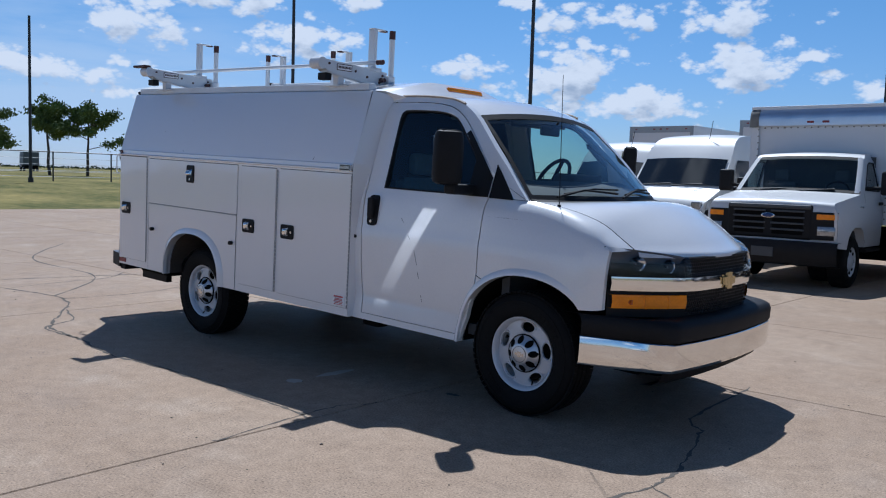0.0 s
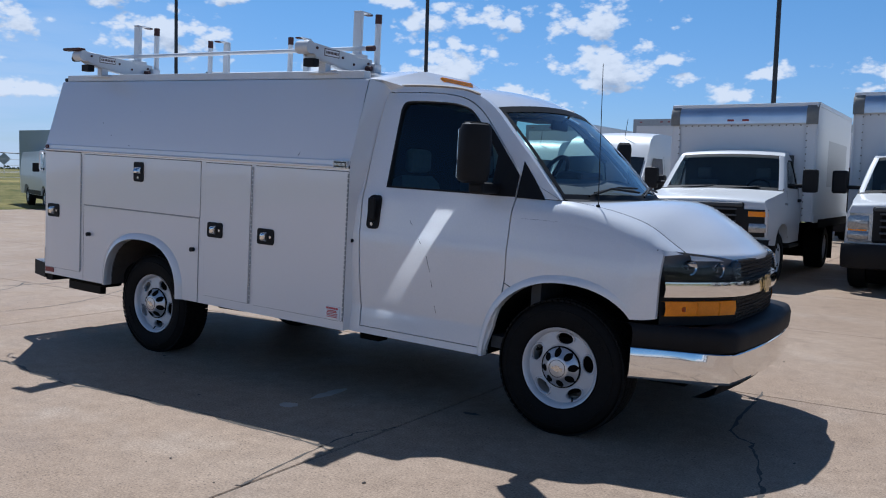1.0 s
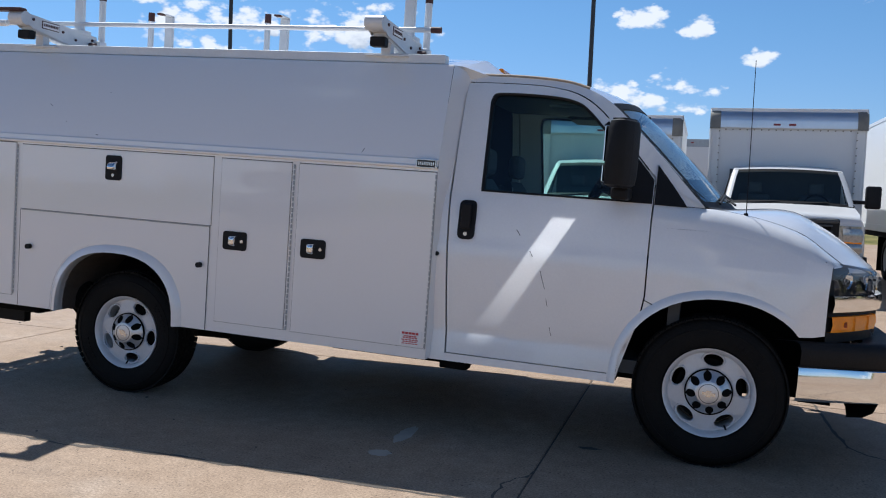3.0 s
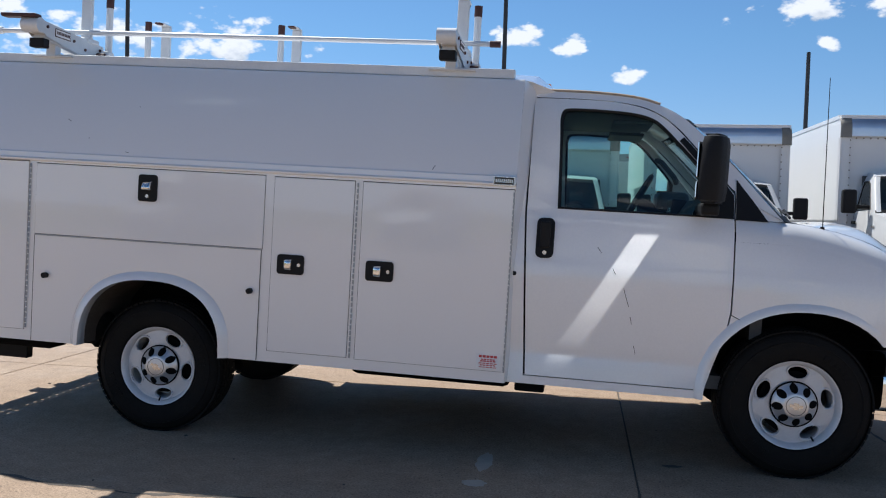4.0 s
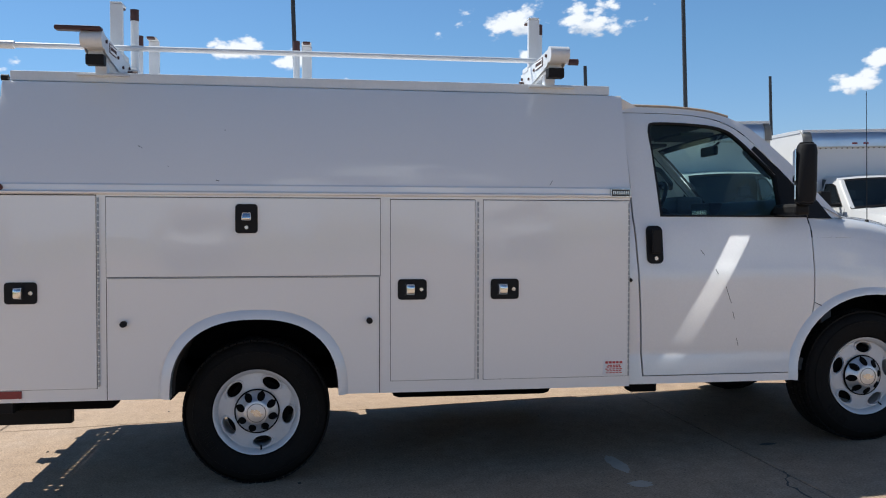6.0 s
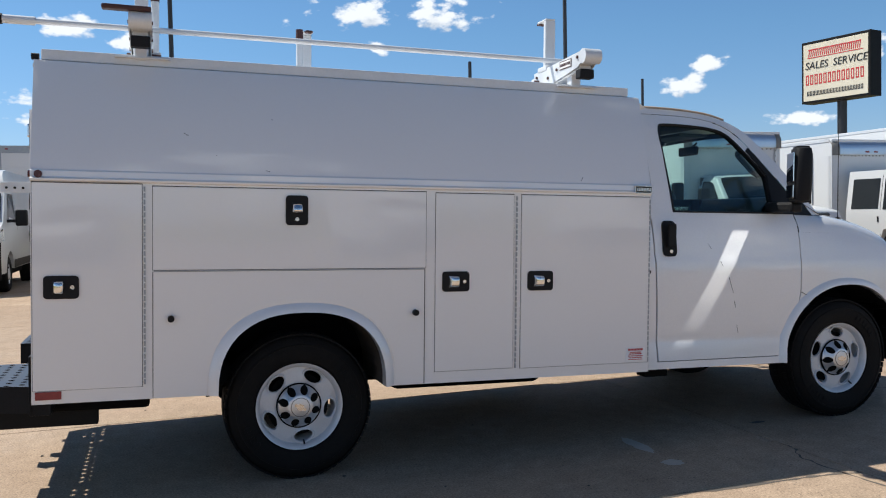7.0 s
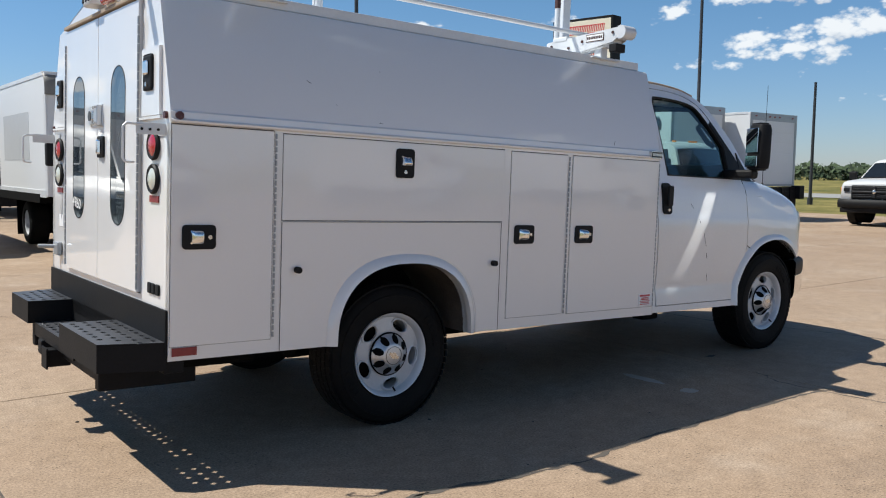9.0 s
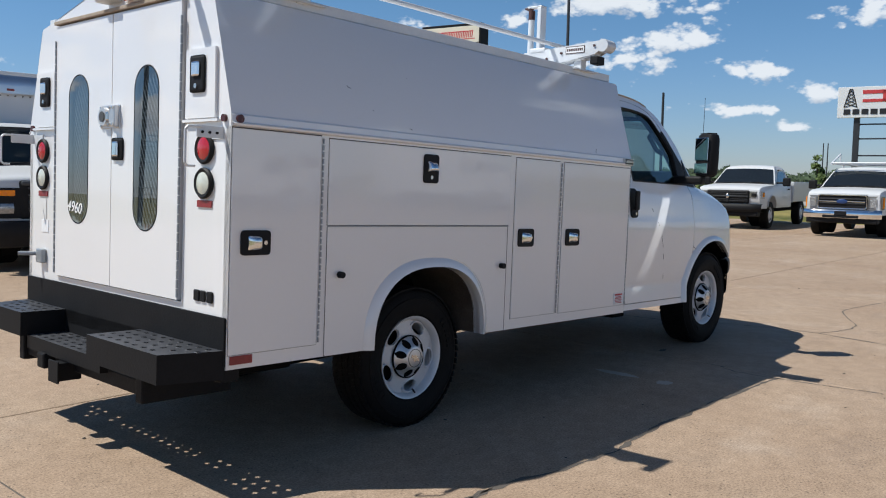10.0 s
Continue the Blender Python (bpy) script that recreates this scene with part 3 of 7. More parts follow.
for s in (-1, 1):
    # corner pillar panels beside the doors, and the rim along the slope
    pts = [(s * RY, 0.487), (s * (SIDE - 0.004), 0.487), (s * (SIDE - 0.004), 1.58), (s * (TOP_Y + 0.005), TOP_Z), (s * RY, crown(RY) - 0.002)]
    bm = fill([pts])
    for v in bm.verts:
        v.co = (XR, v.co.x, v.co.z)
    got = bmesh.ops.extrude_face_region(bm, geom=bm.faces[:])
    for v in [g for g in got["geom"] if isinstance(g, bmesh.types.BMVert)]:
        v.co.x += 0.04
    vpart("rear_pillar", bm, BODY_WHITE)
    # small upper compartment door with tall latch
    up = [(s * 0.672, 1.562), (s * 0.905, 1.562), (s * 0.900, 1.862), (s * 0.672, 1.862)]
    bm = fill([up])
    for v in bm.verts:
        v.co = (XR, v.co.x, v.co.z)
    got = bmesh.ops.extrude_face_region(bm, geom=bm.faces[:])
    for v in [g for g in got["geom"] if isinstance(g, bmesh.types.BMVert)]:
        v.co.x -= 0.014
    hatch = vpart("rear_hatch", bm, BODY_WHITE)
    vpart("hatch_latch", box(XR - 0.026, XR - 0.012, s * 0.72, s * 0.83, 1.672, 1.832, 0.012), BLACK, hatch)
    vpart("hatch_lever", box(XR - 0.038, XR - 0.024, s * 0.745, s * 0.805, 1.74, 1.805, 0.008), CHROME, hatch)
    vpart("hatch_lock", cyl((XR - 0.024, s * 0.775, 1.700), (XR - 0.032, s * 0.775, 1.700), 0.011, n=12), DULL_CHROME, hatch)
    vpart("hatch_ledge", box(XR - 0.020, XR, s * 0.655, s * 0.935, 1.545, 1.556), BODY_WHITE)
    # oval lamps
    for z, m, lab in ((1.430, RED, "red round tail lamp in black grommet"), (1.280, CLEAR_LENS, "clear round reversing lamp in black grommet")):
        lamp = revolve([(0.070, 0.0), (0.074, 0.012), (0.066, 0.020), (0.052, 0.016)], 28)
        lens = revolve([(0.0, 0.026), (0.03, 0.025), (0.052, 0.016)], 28)
        for bmx in (lamp, lens):
            for v in bmx.verts:
                v.co = (XR - v.co.y, s * 0.823 + v.co.x * 0.93, z + v.co.z * 0.93)
        rim = vpart("tail_lamp", lamp, BLACK, label=lab, smooth=40)
        vpart("lens", lens, m, rim, smooth=60)
    vpart("reflector_strip", box(XR - 0.006, XR, s * 0.768, s * 0.882, 1.176, 1.206), RED_REFLECT)
    vpart("corner_marker", cyl((XR, s * 0.966, 1.558), (XR - 0.014, s * 0.966, 1.558), 0.016, n=12), MARKER)
    # door check hook: folded plate with a hoop
    hk = vpart("door_hook", box(XR - 0.006, XR, s * 0.835, s * 0.955, 1.470, 1.520, bm=box(XR - 0.13, XR, s * 0.952, s * 0.957, 1.470, 1.520, 0.002)), ALU)
    hook = [(XR - 0.10, s * 0.955, 1.512), (XR - 0.168, s * 0.955, 1.512), (XR - 0.182, s * 0.955, 1.498), (XR - 0.182, s * 0.955, 1.362), (XR - 0.170, s * 0.955, 1.350), (XR - 0.135, s * 0.955, 1.350)]
    vpart("hook_hoop", tube(hook, 0.0055), ALU, hk)
    for k in range(3):
        vpart("bolt", cyl((XR - 0.035 - 0.035 * k, s * 0.956, 1.492), (XR - 0.035 - 0.035 * k, s * 0.963, 1.492), 0.006, n=8), BLACK, hk)
bm = fill([[(-RY, RZ1), (RY, RZ1)] + [(RY - 2 * RY * i / 12, crown(RY - 2 * RY * i / 12) - 0.002) for i in range(13)]])
for v in bm.verts:
    v.co = (XR + 0.002, v.co.x, v.co.z)
vpart("rear_header", bm, BODY_WHITE)
vpart("rear_seal", box(XR - 0.030, XR, -RY, RY, RZ1 + 0.002, RZ1 + 0.022, 0.004), TAN)
vpart("rear_sill", box(XR, XR + 0.04, -RY, RY, 0.487, RZ0), BODY_WHITE)
bl = vpart("brake_lamp", box(XR - 0.020, XR + 0.005, -0.325, -0.125, 2.128, 2.196, 0.008), BODY_WHITE, label="red high brake lamp in white housing")
vpart("lens", box(XR - 0.052, XR - 0.018, -0.315, -0.135, 2.136, 2.190, 0.014), RED, bl)
cb = vpart("roof_camera", box(XR - 0.075, XR + 0.01, -0.055, 0.095, 2.150, 2.205, 0.014), ALU)
for y_ in (-0.03, 0.02, 0.07):
    vpart("camera_eye", cyl((XR - 0.074, y_, 2.178), (XR - 0.079, y_, 2.178), 0.012, n=12), BLACK, cb)
vpart("roof_knob", cyl((XR + 0.02, -(TOP_Y - 0.03), TOP_Z + 0.02), (XR - 0.015, -(TOP_Y - 0.03), TOP_Z + 0.02), 0.016, n=14), BLACK)
# two doors with long rounded windows
for s in (-1, 1):
    y0, y1 = (s * 0.004, s * (RY - 0.012))
    lo, hi = min(y0, y1), max(y0, y1)
    wy = -0.338 if s < 0 else 0.362
    win = rounded(wy - 0.113, wy + 0.113, 1.046, 1.822, 0.110, 8)
    bm = fill([[(lo, RZ0 + 0.008), (hi, RZ0 + 0.008), (hi, RZ1 - 0.006), (lo, RZ1 - 0.006)], win])
    for v in bm.verts:
        v.co = (XR - 0.018, v.co.x, v.co.z)
    got = bmesh.ops.extrude_face_region(bm, geom=bm.faces[:])
    for v in [g for g in got["geom"] if isinstance(g, bmesh.types.BMVert)]:
        v.co.x += 0.035
    door = vpart("rear_door", bm, BODY_WHITE)
    rim = grid([[(XR - 0.0185, wy + (y - wy) * 1.02, 1.434 + (z - 1.434) * 1.006) for y, z in win + win[:1]], [(XR - 0.0205, y, z) for y, z in win + win[:1]], [(XR - 0.0195, wy + (y - wy) * 0.965, 1.434 + (z - 1.434) * 0.99) for y, z in win + win[:1]]])
    vpart("window_seal", rim, BLACK, door)
    bm = fill([win])
    for v in bm.verts:
        v.co = (XR - 0.0188, v.co.x, v.co.z)
    vpart("window_pane", bm, REAR_GLASS, door).visible_shadow = False
    # expanded-metal guard behind the pane: crossing strands clipped to the opening
    bm = None
    for d in (1, -1):
        for k in range(48):
            u0 = 1.0 - 0.23 * 1.8 + k * 0.050
            za, zb = (u0, u0 + 0.23 * 1.8) if d > 0 else (u0 + 0.23 * 1.8, u0)
            ends = []
            for w_ in (0.0, 1.0):
                ends.append((wy - 0.115 + 0.23 * w_, za + (zb - za) * w_))
            (ya, ea), (yb, eb) = ends
            lo_, hi_ = 1.03, 1.84
            if max(ea, eb) < lo_ or min(ea, eb) > hi_:
                continue
            ta, tb = sorted(((lo_ - ea) / (eb - ea), (hi_ - ea) / (eb - ea)))
            ta, tb = max(0, ta), min(1, tb)
            bm = cyl((XR + 0.004, ya + (yb - ya) * ta, ea + (eb - ea) * ta), (XR + 0.004, ya + (yb - ya) * tb, ea + (eb - ea) * tb), 0.0027, n=4, bm=bm)
    vpart("window_guard", bm, ALU, door)
    zs = [RZ0 + 0.02 + i * 0.042 for i in range(30)]
    bm = None
    for z in zs:
        bm = cyl((XR - 0.02, s * (RY - 0.006), z), (XR - 0.02, s * (RY - 0.006), z + 0.038), 0.0055, n=6, bm=bm)
    tagged(vpart("piano_hinge", bm, GALV, door), kind="stuff")
    if s < 0:
        vpart("door_latch", box(XR - 0.03, XR - 0.016, -0.125, -0.020, 1.378, 1.487, 0.012), BLACK, door)
        vpart("door_lever", box(XR - 0.045, XR - 0.028, -0.10, -0.05, 1.395, 1.470, 0.008), CHROME, door)
        lk = vpart("puck_lock", box(XR - 0.024, XR - 0.017, -0.090, 0.105, 1.535, 1.650, 0.003), CHROME_CAP, door, "bright steel puck lock hasp")
        vpart("lock_plate", box(XR - 0.050, XR - 0.022, -0.085, -0.030, 1.540, 1.645, 0.006), CHROME_CAP, lk)
        vpart("lock_body", cyl((XR - 0.022, 0.045, 1.592), (XR - 0.046, 0.045, 1.592), 0.048, 0.044, n=24), CHROME_CAP, lk, smooth=40)
        vpart("lock_core", cyl((XR - 0.045, 0.045, 1.592), (XR - 0.050, 0.045, 1.592), 0.026, n=18), INTERIOR, lk)
        vpart("shackle_arm", box(XR - 0.052, XR - 0.030, -0.03, 0.005, 1.570, 1.615, 0.006), DULL_CHROME, lk)
        for yb, zb in ((-0.075, 1.552), (-0.075, 1.633), (0.092, 1.547), (0.092, 1.638), (-0.04, 1.552), (-0.04, 1.633)):
            vpart("hasp_bolt", cyl((XR - 0.024 if yb > 0 else XR - 0.050, yb, zb), (XR - 0.032 if yb > 0 else XR - 0.058, yb, zb), 0.007, n=8), DULL_CHROME, lk)
# rear badge as plain bars
bm = None
for i, w in enumerate((0.045, 0.04, 0.045)):
    bm = box(XR - 0.010, XR, -0.757 - i * 0.052, -0.757 - i * 0.052 - w, 0.762, 0.812, 0.006, bm=bm)
vpart("rear_badge", bm, BLACK)
# left pillar sticker and latch
vpart("pillar_sticker", box(XR - 0.003, XR, 0.755, 0.845, 0.975, 1.045), WHITE_PRINT)
bm = box(XR - 0.03, XR, 0.78, 0.86, 0.80, 0.88, 0.008)
bm = cyl((XR - 0.02, 0.86, 0.85), (XR - 0.11, 0.90, 0.85), 0.012, bm=bm)
vpart("door_holdback", bm, GALV)
# chalked stock number on the left rear pane
txt = bpy.data.curves.new("stock_number", "FONT")
txt.body, txt.size, txt.align_x = "4960", 0.082, "CENTER"
txt.shear, txt.offset = 0.25, 0.0015
tob = new("stock_number", txt)
tob.matrix_world = Matrix.Translation((XR - 0.0225 + RAKE * 1.12, 0.395, 1.105 - RAKE * XR)) @ pose(0, 0, 0, 90, 6, -90)
dg = bpy.context.evaluated_depsgraph_get()
tme = bpy.data.meshes.new_from_object(tob.evaluated_get(dg))
num = new("stock_number_mark", tme)
num.matrix_world = tob.matrix_world.copy()
bpy.data.objects.remove(tob)
tme.materials.clear()
tme.materials.append(WHITE_PRINT)
num.parent = van
num["label"] = "white chalked digits on the rear window"

# step bumper: black steel with two raised treads, a lower middle tread and punched holes
vpart("bumper_riser", box(XR - 0.012, XR - 0.001, -SIDE + 0.004, SIDE - 0.004, 0.50, 0.712, 0.003), BLACK_METAL)


def tread_dots(x0, x1, y0, y1, chamfer):
    nx, ny = 4, max(4, int(abs(y1 - y0) / 0.075))
    for i in range(nx):
        for j in range(ny):
            cx = x0 + (x1 - x0) * (i + 0.7) / (nx + 0.4)
            cy = y0 + (y1 - y0) * (j + 0.5 + 0.25 * (i % 2)) / (ny + 0.3)
            if not (chamfer and cx < x0 + 0.12 and abs(cy) > max(abs(y0), abs(y1)) - 0.12):
                yield cx, cy


def tread(x0, x1, y0, y1, z, chamfer=0.0):
    """A folded tread plate with rows of small raised and punched holes."""
    holes = []
    for cx, cy in tread_dots(x0, x1, y0, y1, chamfer):
        holes.append([(cx + a, cy + b) for a, b in ((0.0042, 0.0042), (0.012, 0.0042), (0.012, -0.0042), (0.0042, -0.0042), (0.0042, -0.012), (-0.0042, -0.012), (-0.0042, -0.0042), (-0.012, -0.0042), (-0.012, 0.0042), (-0.0042, 0.0042), (-0.0042, 0.012), (0.0042, 0.012))])
    if chamfer:
        yo, yi = (y0, y1) if abs(y0) > abs(y1) else (y1, y0)
        sg = 1 if yo > 0 else -1
        outl = [(x0, yi), (x0, yo - sg * chamfer), (x1, yo), (x1, yi)]
    else:
        outl = [(x0, y0), (x0, y1), (x1, y1), (x1, y0)]
    bm = fill([outl, *holes])
    for v in bm.verts:
        v.co = (v.co.x, v.co.z, z)
    return bm, outl


for nm, x0, x1, y0, y1, z, h, ch in (("step_tread", -1.545, XR - 0.004, -1.006, -0.308, 0.572, 0.125, 0.075), ("step_tread", -1.515, XR - 0.004, 1.006, 0.508, 0.572, 0.125, 0.075), ("middle_tread", -1.48, XR - 0.004, -0.307, 0.507, 0.452, 0.070, 0)):
    bm, outl = tread(x0, x1, y0, y1, z, ch)
    st = vpart(nm, bm, TREAD)
    bm = None
    for cx, cy in tread_dots(x0, x1, y0, y1, ch):
        bm = cyl((cx, cy, z - 0.001), (cx, cy, z + 0.0015), 0.0155, 0.0135, n=12, bm=bm, caps=False)
    tagged(vpart("hole_collar", bm, TREAD, st), kind="stuff")
    ring = outl + outl[:1]
    wall = grid([[(x, y, z) for x, y in ring], [(x, y, z - h) for x, y in ring]])
    vpart("tread_skirt", wall, BLACK_METAL, st)
    if not ch:
        vpart("tread_back", box(XR - 0.012, XR - 0.006, y0, y1, 0.452, 0.572), BLACK_METAL, st)
vpart("bumper_mount", box(XR - 0.010, XR + 0.08, -SIDE + 0.02, SIDE - 0.02, 0.430, 0.498, 0.003), BLACK_METAL)
vpart("hitch_bar", box(-1.44, -1.36, -0.60, 0.60, 0.325, 0.40, 0.008), BLACK_METAL)
for s in (-1, 1):
    vpart("hitch_arm", box(-1.46, -1.0, s * 0.60, s * 0.66, 0.30, 0.45, 0.008), BLACK_METAL)
bm = box(-1.52, -1.40, 0.045, 0.135, 0.285, 0.375, 0.006)
bm = box(-1.525, -1.515, 0.035, 0.145, 0.275, 0.385, 0.004, bm=bm)
vpart("trailer_socket", box(-1.50, -1.40, 0.26, 0.34, 0.31, 0.39, 0.01), BLACK_METAL)
vpart("hitch_receiver", bm, BLACK_METAL)
vpart("exhaust_box", box(-1.25, -0.75, -0.80, -0.62, 0.40, 0.485, 0.02), UNDER)


# ---- cab
CX = [2.0, 3.1, 3.35, 3.6, 3.9, 4.10]
CZ = [0.50, 0.62, 0.66, 0.70, 0.90, 1.12, 1.17, 1.25, 1.35, 1.42, 1.60, 1.80, 1.95, 2.06]
cabw = table(CX, CZ, [
    [0.968, 0.956, 0.950, 0.957, 0.972, 0.972, 0.962, 0.955, 0.940, 0.915, 0.868, 0.808, 0.755, 0.690],
    [0.965, 0.954, 0.950, 0.957, 0.970, 0.968, 0.958, 0.948, 0.930, 0.892, 0.832, 0.775, 0.725, 0.670],
    [0.950, 0.950, 0.952, 0.958, 0.966, 0.960, 0.951, 0.940, 0.912, 0.845, 0.780, 0.740, 0.70, 0.66],
    [0.945, 0.950, 0.954, 0.958, 0.962, 0.950, 0.938, 0.918, 0.868, 0.785, 0.74, 0.70, 0.68, 0.66],
    [0.918, 0.926, 0.932, 0.938, 0.945, 0.930, 0.918, 0.892, 0.800, 0.730, 0.70, 0.68, 0.66, 0.64],
    [0.852, 0.860, 0.865, 0.869, 0.874, 0.866, 0.855, 0.820, 0.740, 0.660, 0.64, 0.62, 0.60, 0.58]])


def bonnet_edge(v):
    """Right-hand shut line of the bonnet from the cowl (v = 0) to the headlight (v = 1): x, half width, z."""
    return 3.450 + 0.685 * v, 0.800 - 0.100 * v, 1.417 - 0.232 * (0.32 * v + 0.68 * v ** 2.6)


def shoulder(v):
    """Where the flat side of the wing turns into its rounded top."""
    x, y, z = bonnet_edge(v)
    fx = min(x, 4.068)
    z0 = z - 0.008 - 0.105 * (1 - max(0, (v - 0.55) / 0.45) ** 2)
    return fx, cabw(fx, z0), z0


zc = [0.55, 0.60, 0.62, 0.64, 0.66, 0.68, 0.70, 0.75, 0.85, 0.95, 1.05, 1.12, 1.145, 1.17, 1.20, 1.23, 1.28, 1.32, 1.36, 1.39, 1.42, 1.5, 1.6, 1.7, 1.8, 1.88, 1.95, 2.0]
xc = [2.2 + 0.15 * i for i in range(14)]
HUBF = (3.519, 0.485)
ARCH_F = arch(HUBF[0], 0.505, 0.490, 0.470, 0.49, p=2.15)
ROOF_LINE = smooth_line([(2.0, 2.052), (2.3, 2.050), (2.55, 2.030), (2.70, 1.990), (2.82, 1.930)], 5)
DOOR_TOP = smooth_line([(2.065, 2.030), (2.35, 2.030), (2.54, 2.018), (2.68, 1.985), (2.80, 1.915), (2.92, 1.795), (3.10, 1.592), (3.137, 1.548)], 5)
door_outline = [(2.115, 0.535), (3.008, 0.535), (3.034, 0.56), (3.075, 0.70), (3.125, 0.86), (3.138, 0.95), (3.137, 1.40)] + DOOR_TOP[::-1] + [(2.070, 1.4)]
win_top = smooth_line([(2.212, 1.915), (2.225, 1.962), (2.27, 1.975), (2.42, 1.975), (2.60, 1.963), (2.706, 1.935), (2.772, 1.886), (2.835, 1.822), (2.93, 1.722), (2.985, 1.655)], 4)
window_outline = [(2.232, 1.425), (2.988, 1.424)] + win_top[::-1]


def cab_side(s):
    door = vpart("cab_door", sheet([door_outline, window_outline], cabw, s, 0.045, xc, zc), WHITE, smooth=35)
    # frame moulding of the window
    cx, cz = 2.58, 1.65
    rows = [[(cx + (x - cx) * k, s * (cabw(x, z) + o), cz + (z - cz) * k) for x, z in window_outline + window_outline[:1]] for k, o in ((1.006, 0.001), (1.0, 0.006), (0.965, 0.003), (0.955, -0.03))]
    vpart("window_moulding", grid(rows), BLACK, door)
    bm = fill([[(cx + (x - cx) * 0.985, cz + (z - cz) * 0.985) for x, z in window_outline]])
    cut(bm, 2, (1.5, 1.6, 1.7, 1.8, 1.9))
    for v in bm.verts:
        v.co.y = s * (cabw(v.co.x, v.co.z) - 0.015)
    pane = vpart("window_pane", bm, TINT, door)
    pane.visible_shadow = False
    # quarter sail behind the mirror
    sail = [(2.978, 1.422), (3.134, 1.422), (3.134, 1.546), (3.095, 1.594), (2.918, 1.793), (2.868, 1.843), (2.846, 1.822), (2.905, 1.757), (2.978, 1.672)]
    vpart("mirror_sail", sheet([sail], lambda x, z: cabw(x, z) + 0.008, s, 0.02), BLACK, door)
    # black triangle ahead of the door
    tri_ = [(3.146, 1.419), (3.312, 1.416), (3.23, 1.525), (3.146, 1.628)]
    vpart("fender_sail", sheet([tri_], lambda x, z: cabw(x, z) + 0.007, s, 0.015, (3.05, 3.1, 3.15, 3.2, 3.25), (1.45, 1.5, 1.55, 1.6, 1.65)), BLACK)
    # pull handle
    hb = fill([rounded(2.130, 2.224, 1.160, 1.372, 0.03)])
    got = bmesh.ops.extrude_face_region(hb, geom=hb.faces[:])
    for v in hb.verts:
        v.co.y = s * (cabw(v.co.x, v.co.z) + 0.001)
    for v in [g for g in got["geom"] if isinstance(g, bmesh.types.BMVert)]:
        v.co.y = s * (cabw(v.co.x, v.co.z) + 0.012)
    hd = vpart("door_handle", hb, BLACK, door)
    vpart("grip", box(2.150, 2.205, s * 0.975, s * 0.995, 1.215, 1.355, 0.009), BLACK, hd)
    vpart("key_barrel", cyl((2.178, s * 0.96, 1.19), (2.178, s * 0.983, 1.19), 0.011, n=12), DULL_CHROME, hd)
    # B pillar, rocker, fender
    bp = [(2.0, 0.50), (2.105, 0.50), (2.105, 0.535), (2.060, 1.40), (2.055, 2.036)] + [(2.0, 2.060)]
    vpart("b_pillar", sheet([bp], cabw, s, 0.04, (), zc), WHITE, smooth=35)
    rail = DOOR_TOP + [(3.18, 1.42)]
    outer = smooth_line([(2.0, 2.070), (2.35, 2.070), (2.60, 2.052), (2.75, 2.012), (2.87, 1.945), (3.00, 1.828), (3.16, 1.670), (3.31, 1.510), (3.398, 1.420)], 5)
    inner = smooth_line([(2.0, 2.034), (2.35, 2.034), (2.544, 2.022), (2.685, 1.990), (2.806, 1.919), (2.927, 1.798), (3.106, 1.598), (3.142, 1.552), (3.142, 1.424)], 5)
    vpart("a_pillar", grid([[(x, s * cabw(x, z), z) for x, z in inner], [(x, s * (cabw(x, z) - 0.004), z) for x, z in outer], [(x, s * (cabw(x, z) - 0.05), z + 0.004) for x, z in outer]]), WHITE, smooth=40)
    rocker = [(2.005, 0.488), (3.02, 0.488), (3.02, 0.530), (2.005, 0.530)]
    vpart("rocker", sheet([rocker], cabw, s, 0.06), WHITE)
    fen = [(3.026, 0.49)] + [q for q in ARCH_F[1:-1] if q[0] < 3.6 or q[1] > 0.825] + [(3.985, 0.828), (4.058, 0.838), (4.058, 1.04)] + [shoulder(1 - k / 12)[::2] for k in range(13)] + [(3.145, 1.306), (3.146, 0.95), (3.133, 0.86), (3.083, 0.70), (3.042, 0.56)]
    vpart("front_fender", sheet([fen], cabw, s, 0.03, [3.1 + 0.08 * i for i in range(13)], zc), WHITE, smooth=40)
    # lip round the front wheel opening
    out_f = arch(HUBF[0], 0.505, 0.535, 0.515, 0.49, p=2.15)
    sel = [(a, b) for a, b in zip(ARCH_F, out_f) if b[0] < 3.6 or a[1] > 0.83]
    rows = []
    fade = [min(1.0, (len(sel) - 1 - k) / 5) for k in range(len(sel))]
    for t in (-0.15, 0, 0.3, 0.65, 1.0):
        o = (-0.05, 0.026, 0.026, 0.013, -0.003)[(-0.15, 0, 0.3, 0.65, 1.0).index(t)]
        rows.append([(a[0] + (b[0] - a[0]) * max(t, 0), s * (cabw(b[0], b[1]) + (o * f if o > 0 else o)), a[1] + (b[1] - a[1]) * max(t, 0)) for (a, b), f in zip(sel, fade)])
    vpart("front_arch_lip", grid(rows), WHITE, smooth=50)
    lin = [q for q in ARCH_F if q[0] < 3.6 or q[1] > 0.80]
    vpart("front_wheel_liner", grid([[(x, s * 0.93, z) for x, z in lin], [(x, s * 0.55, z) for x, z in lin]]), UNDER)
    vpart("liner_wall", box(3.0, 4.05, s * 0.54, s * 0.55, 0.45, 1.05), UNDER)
    # mirror: tall towing head on a short arm
    rows = []
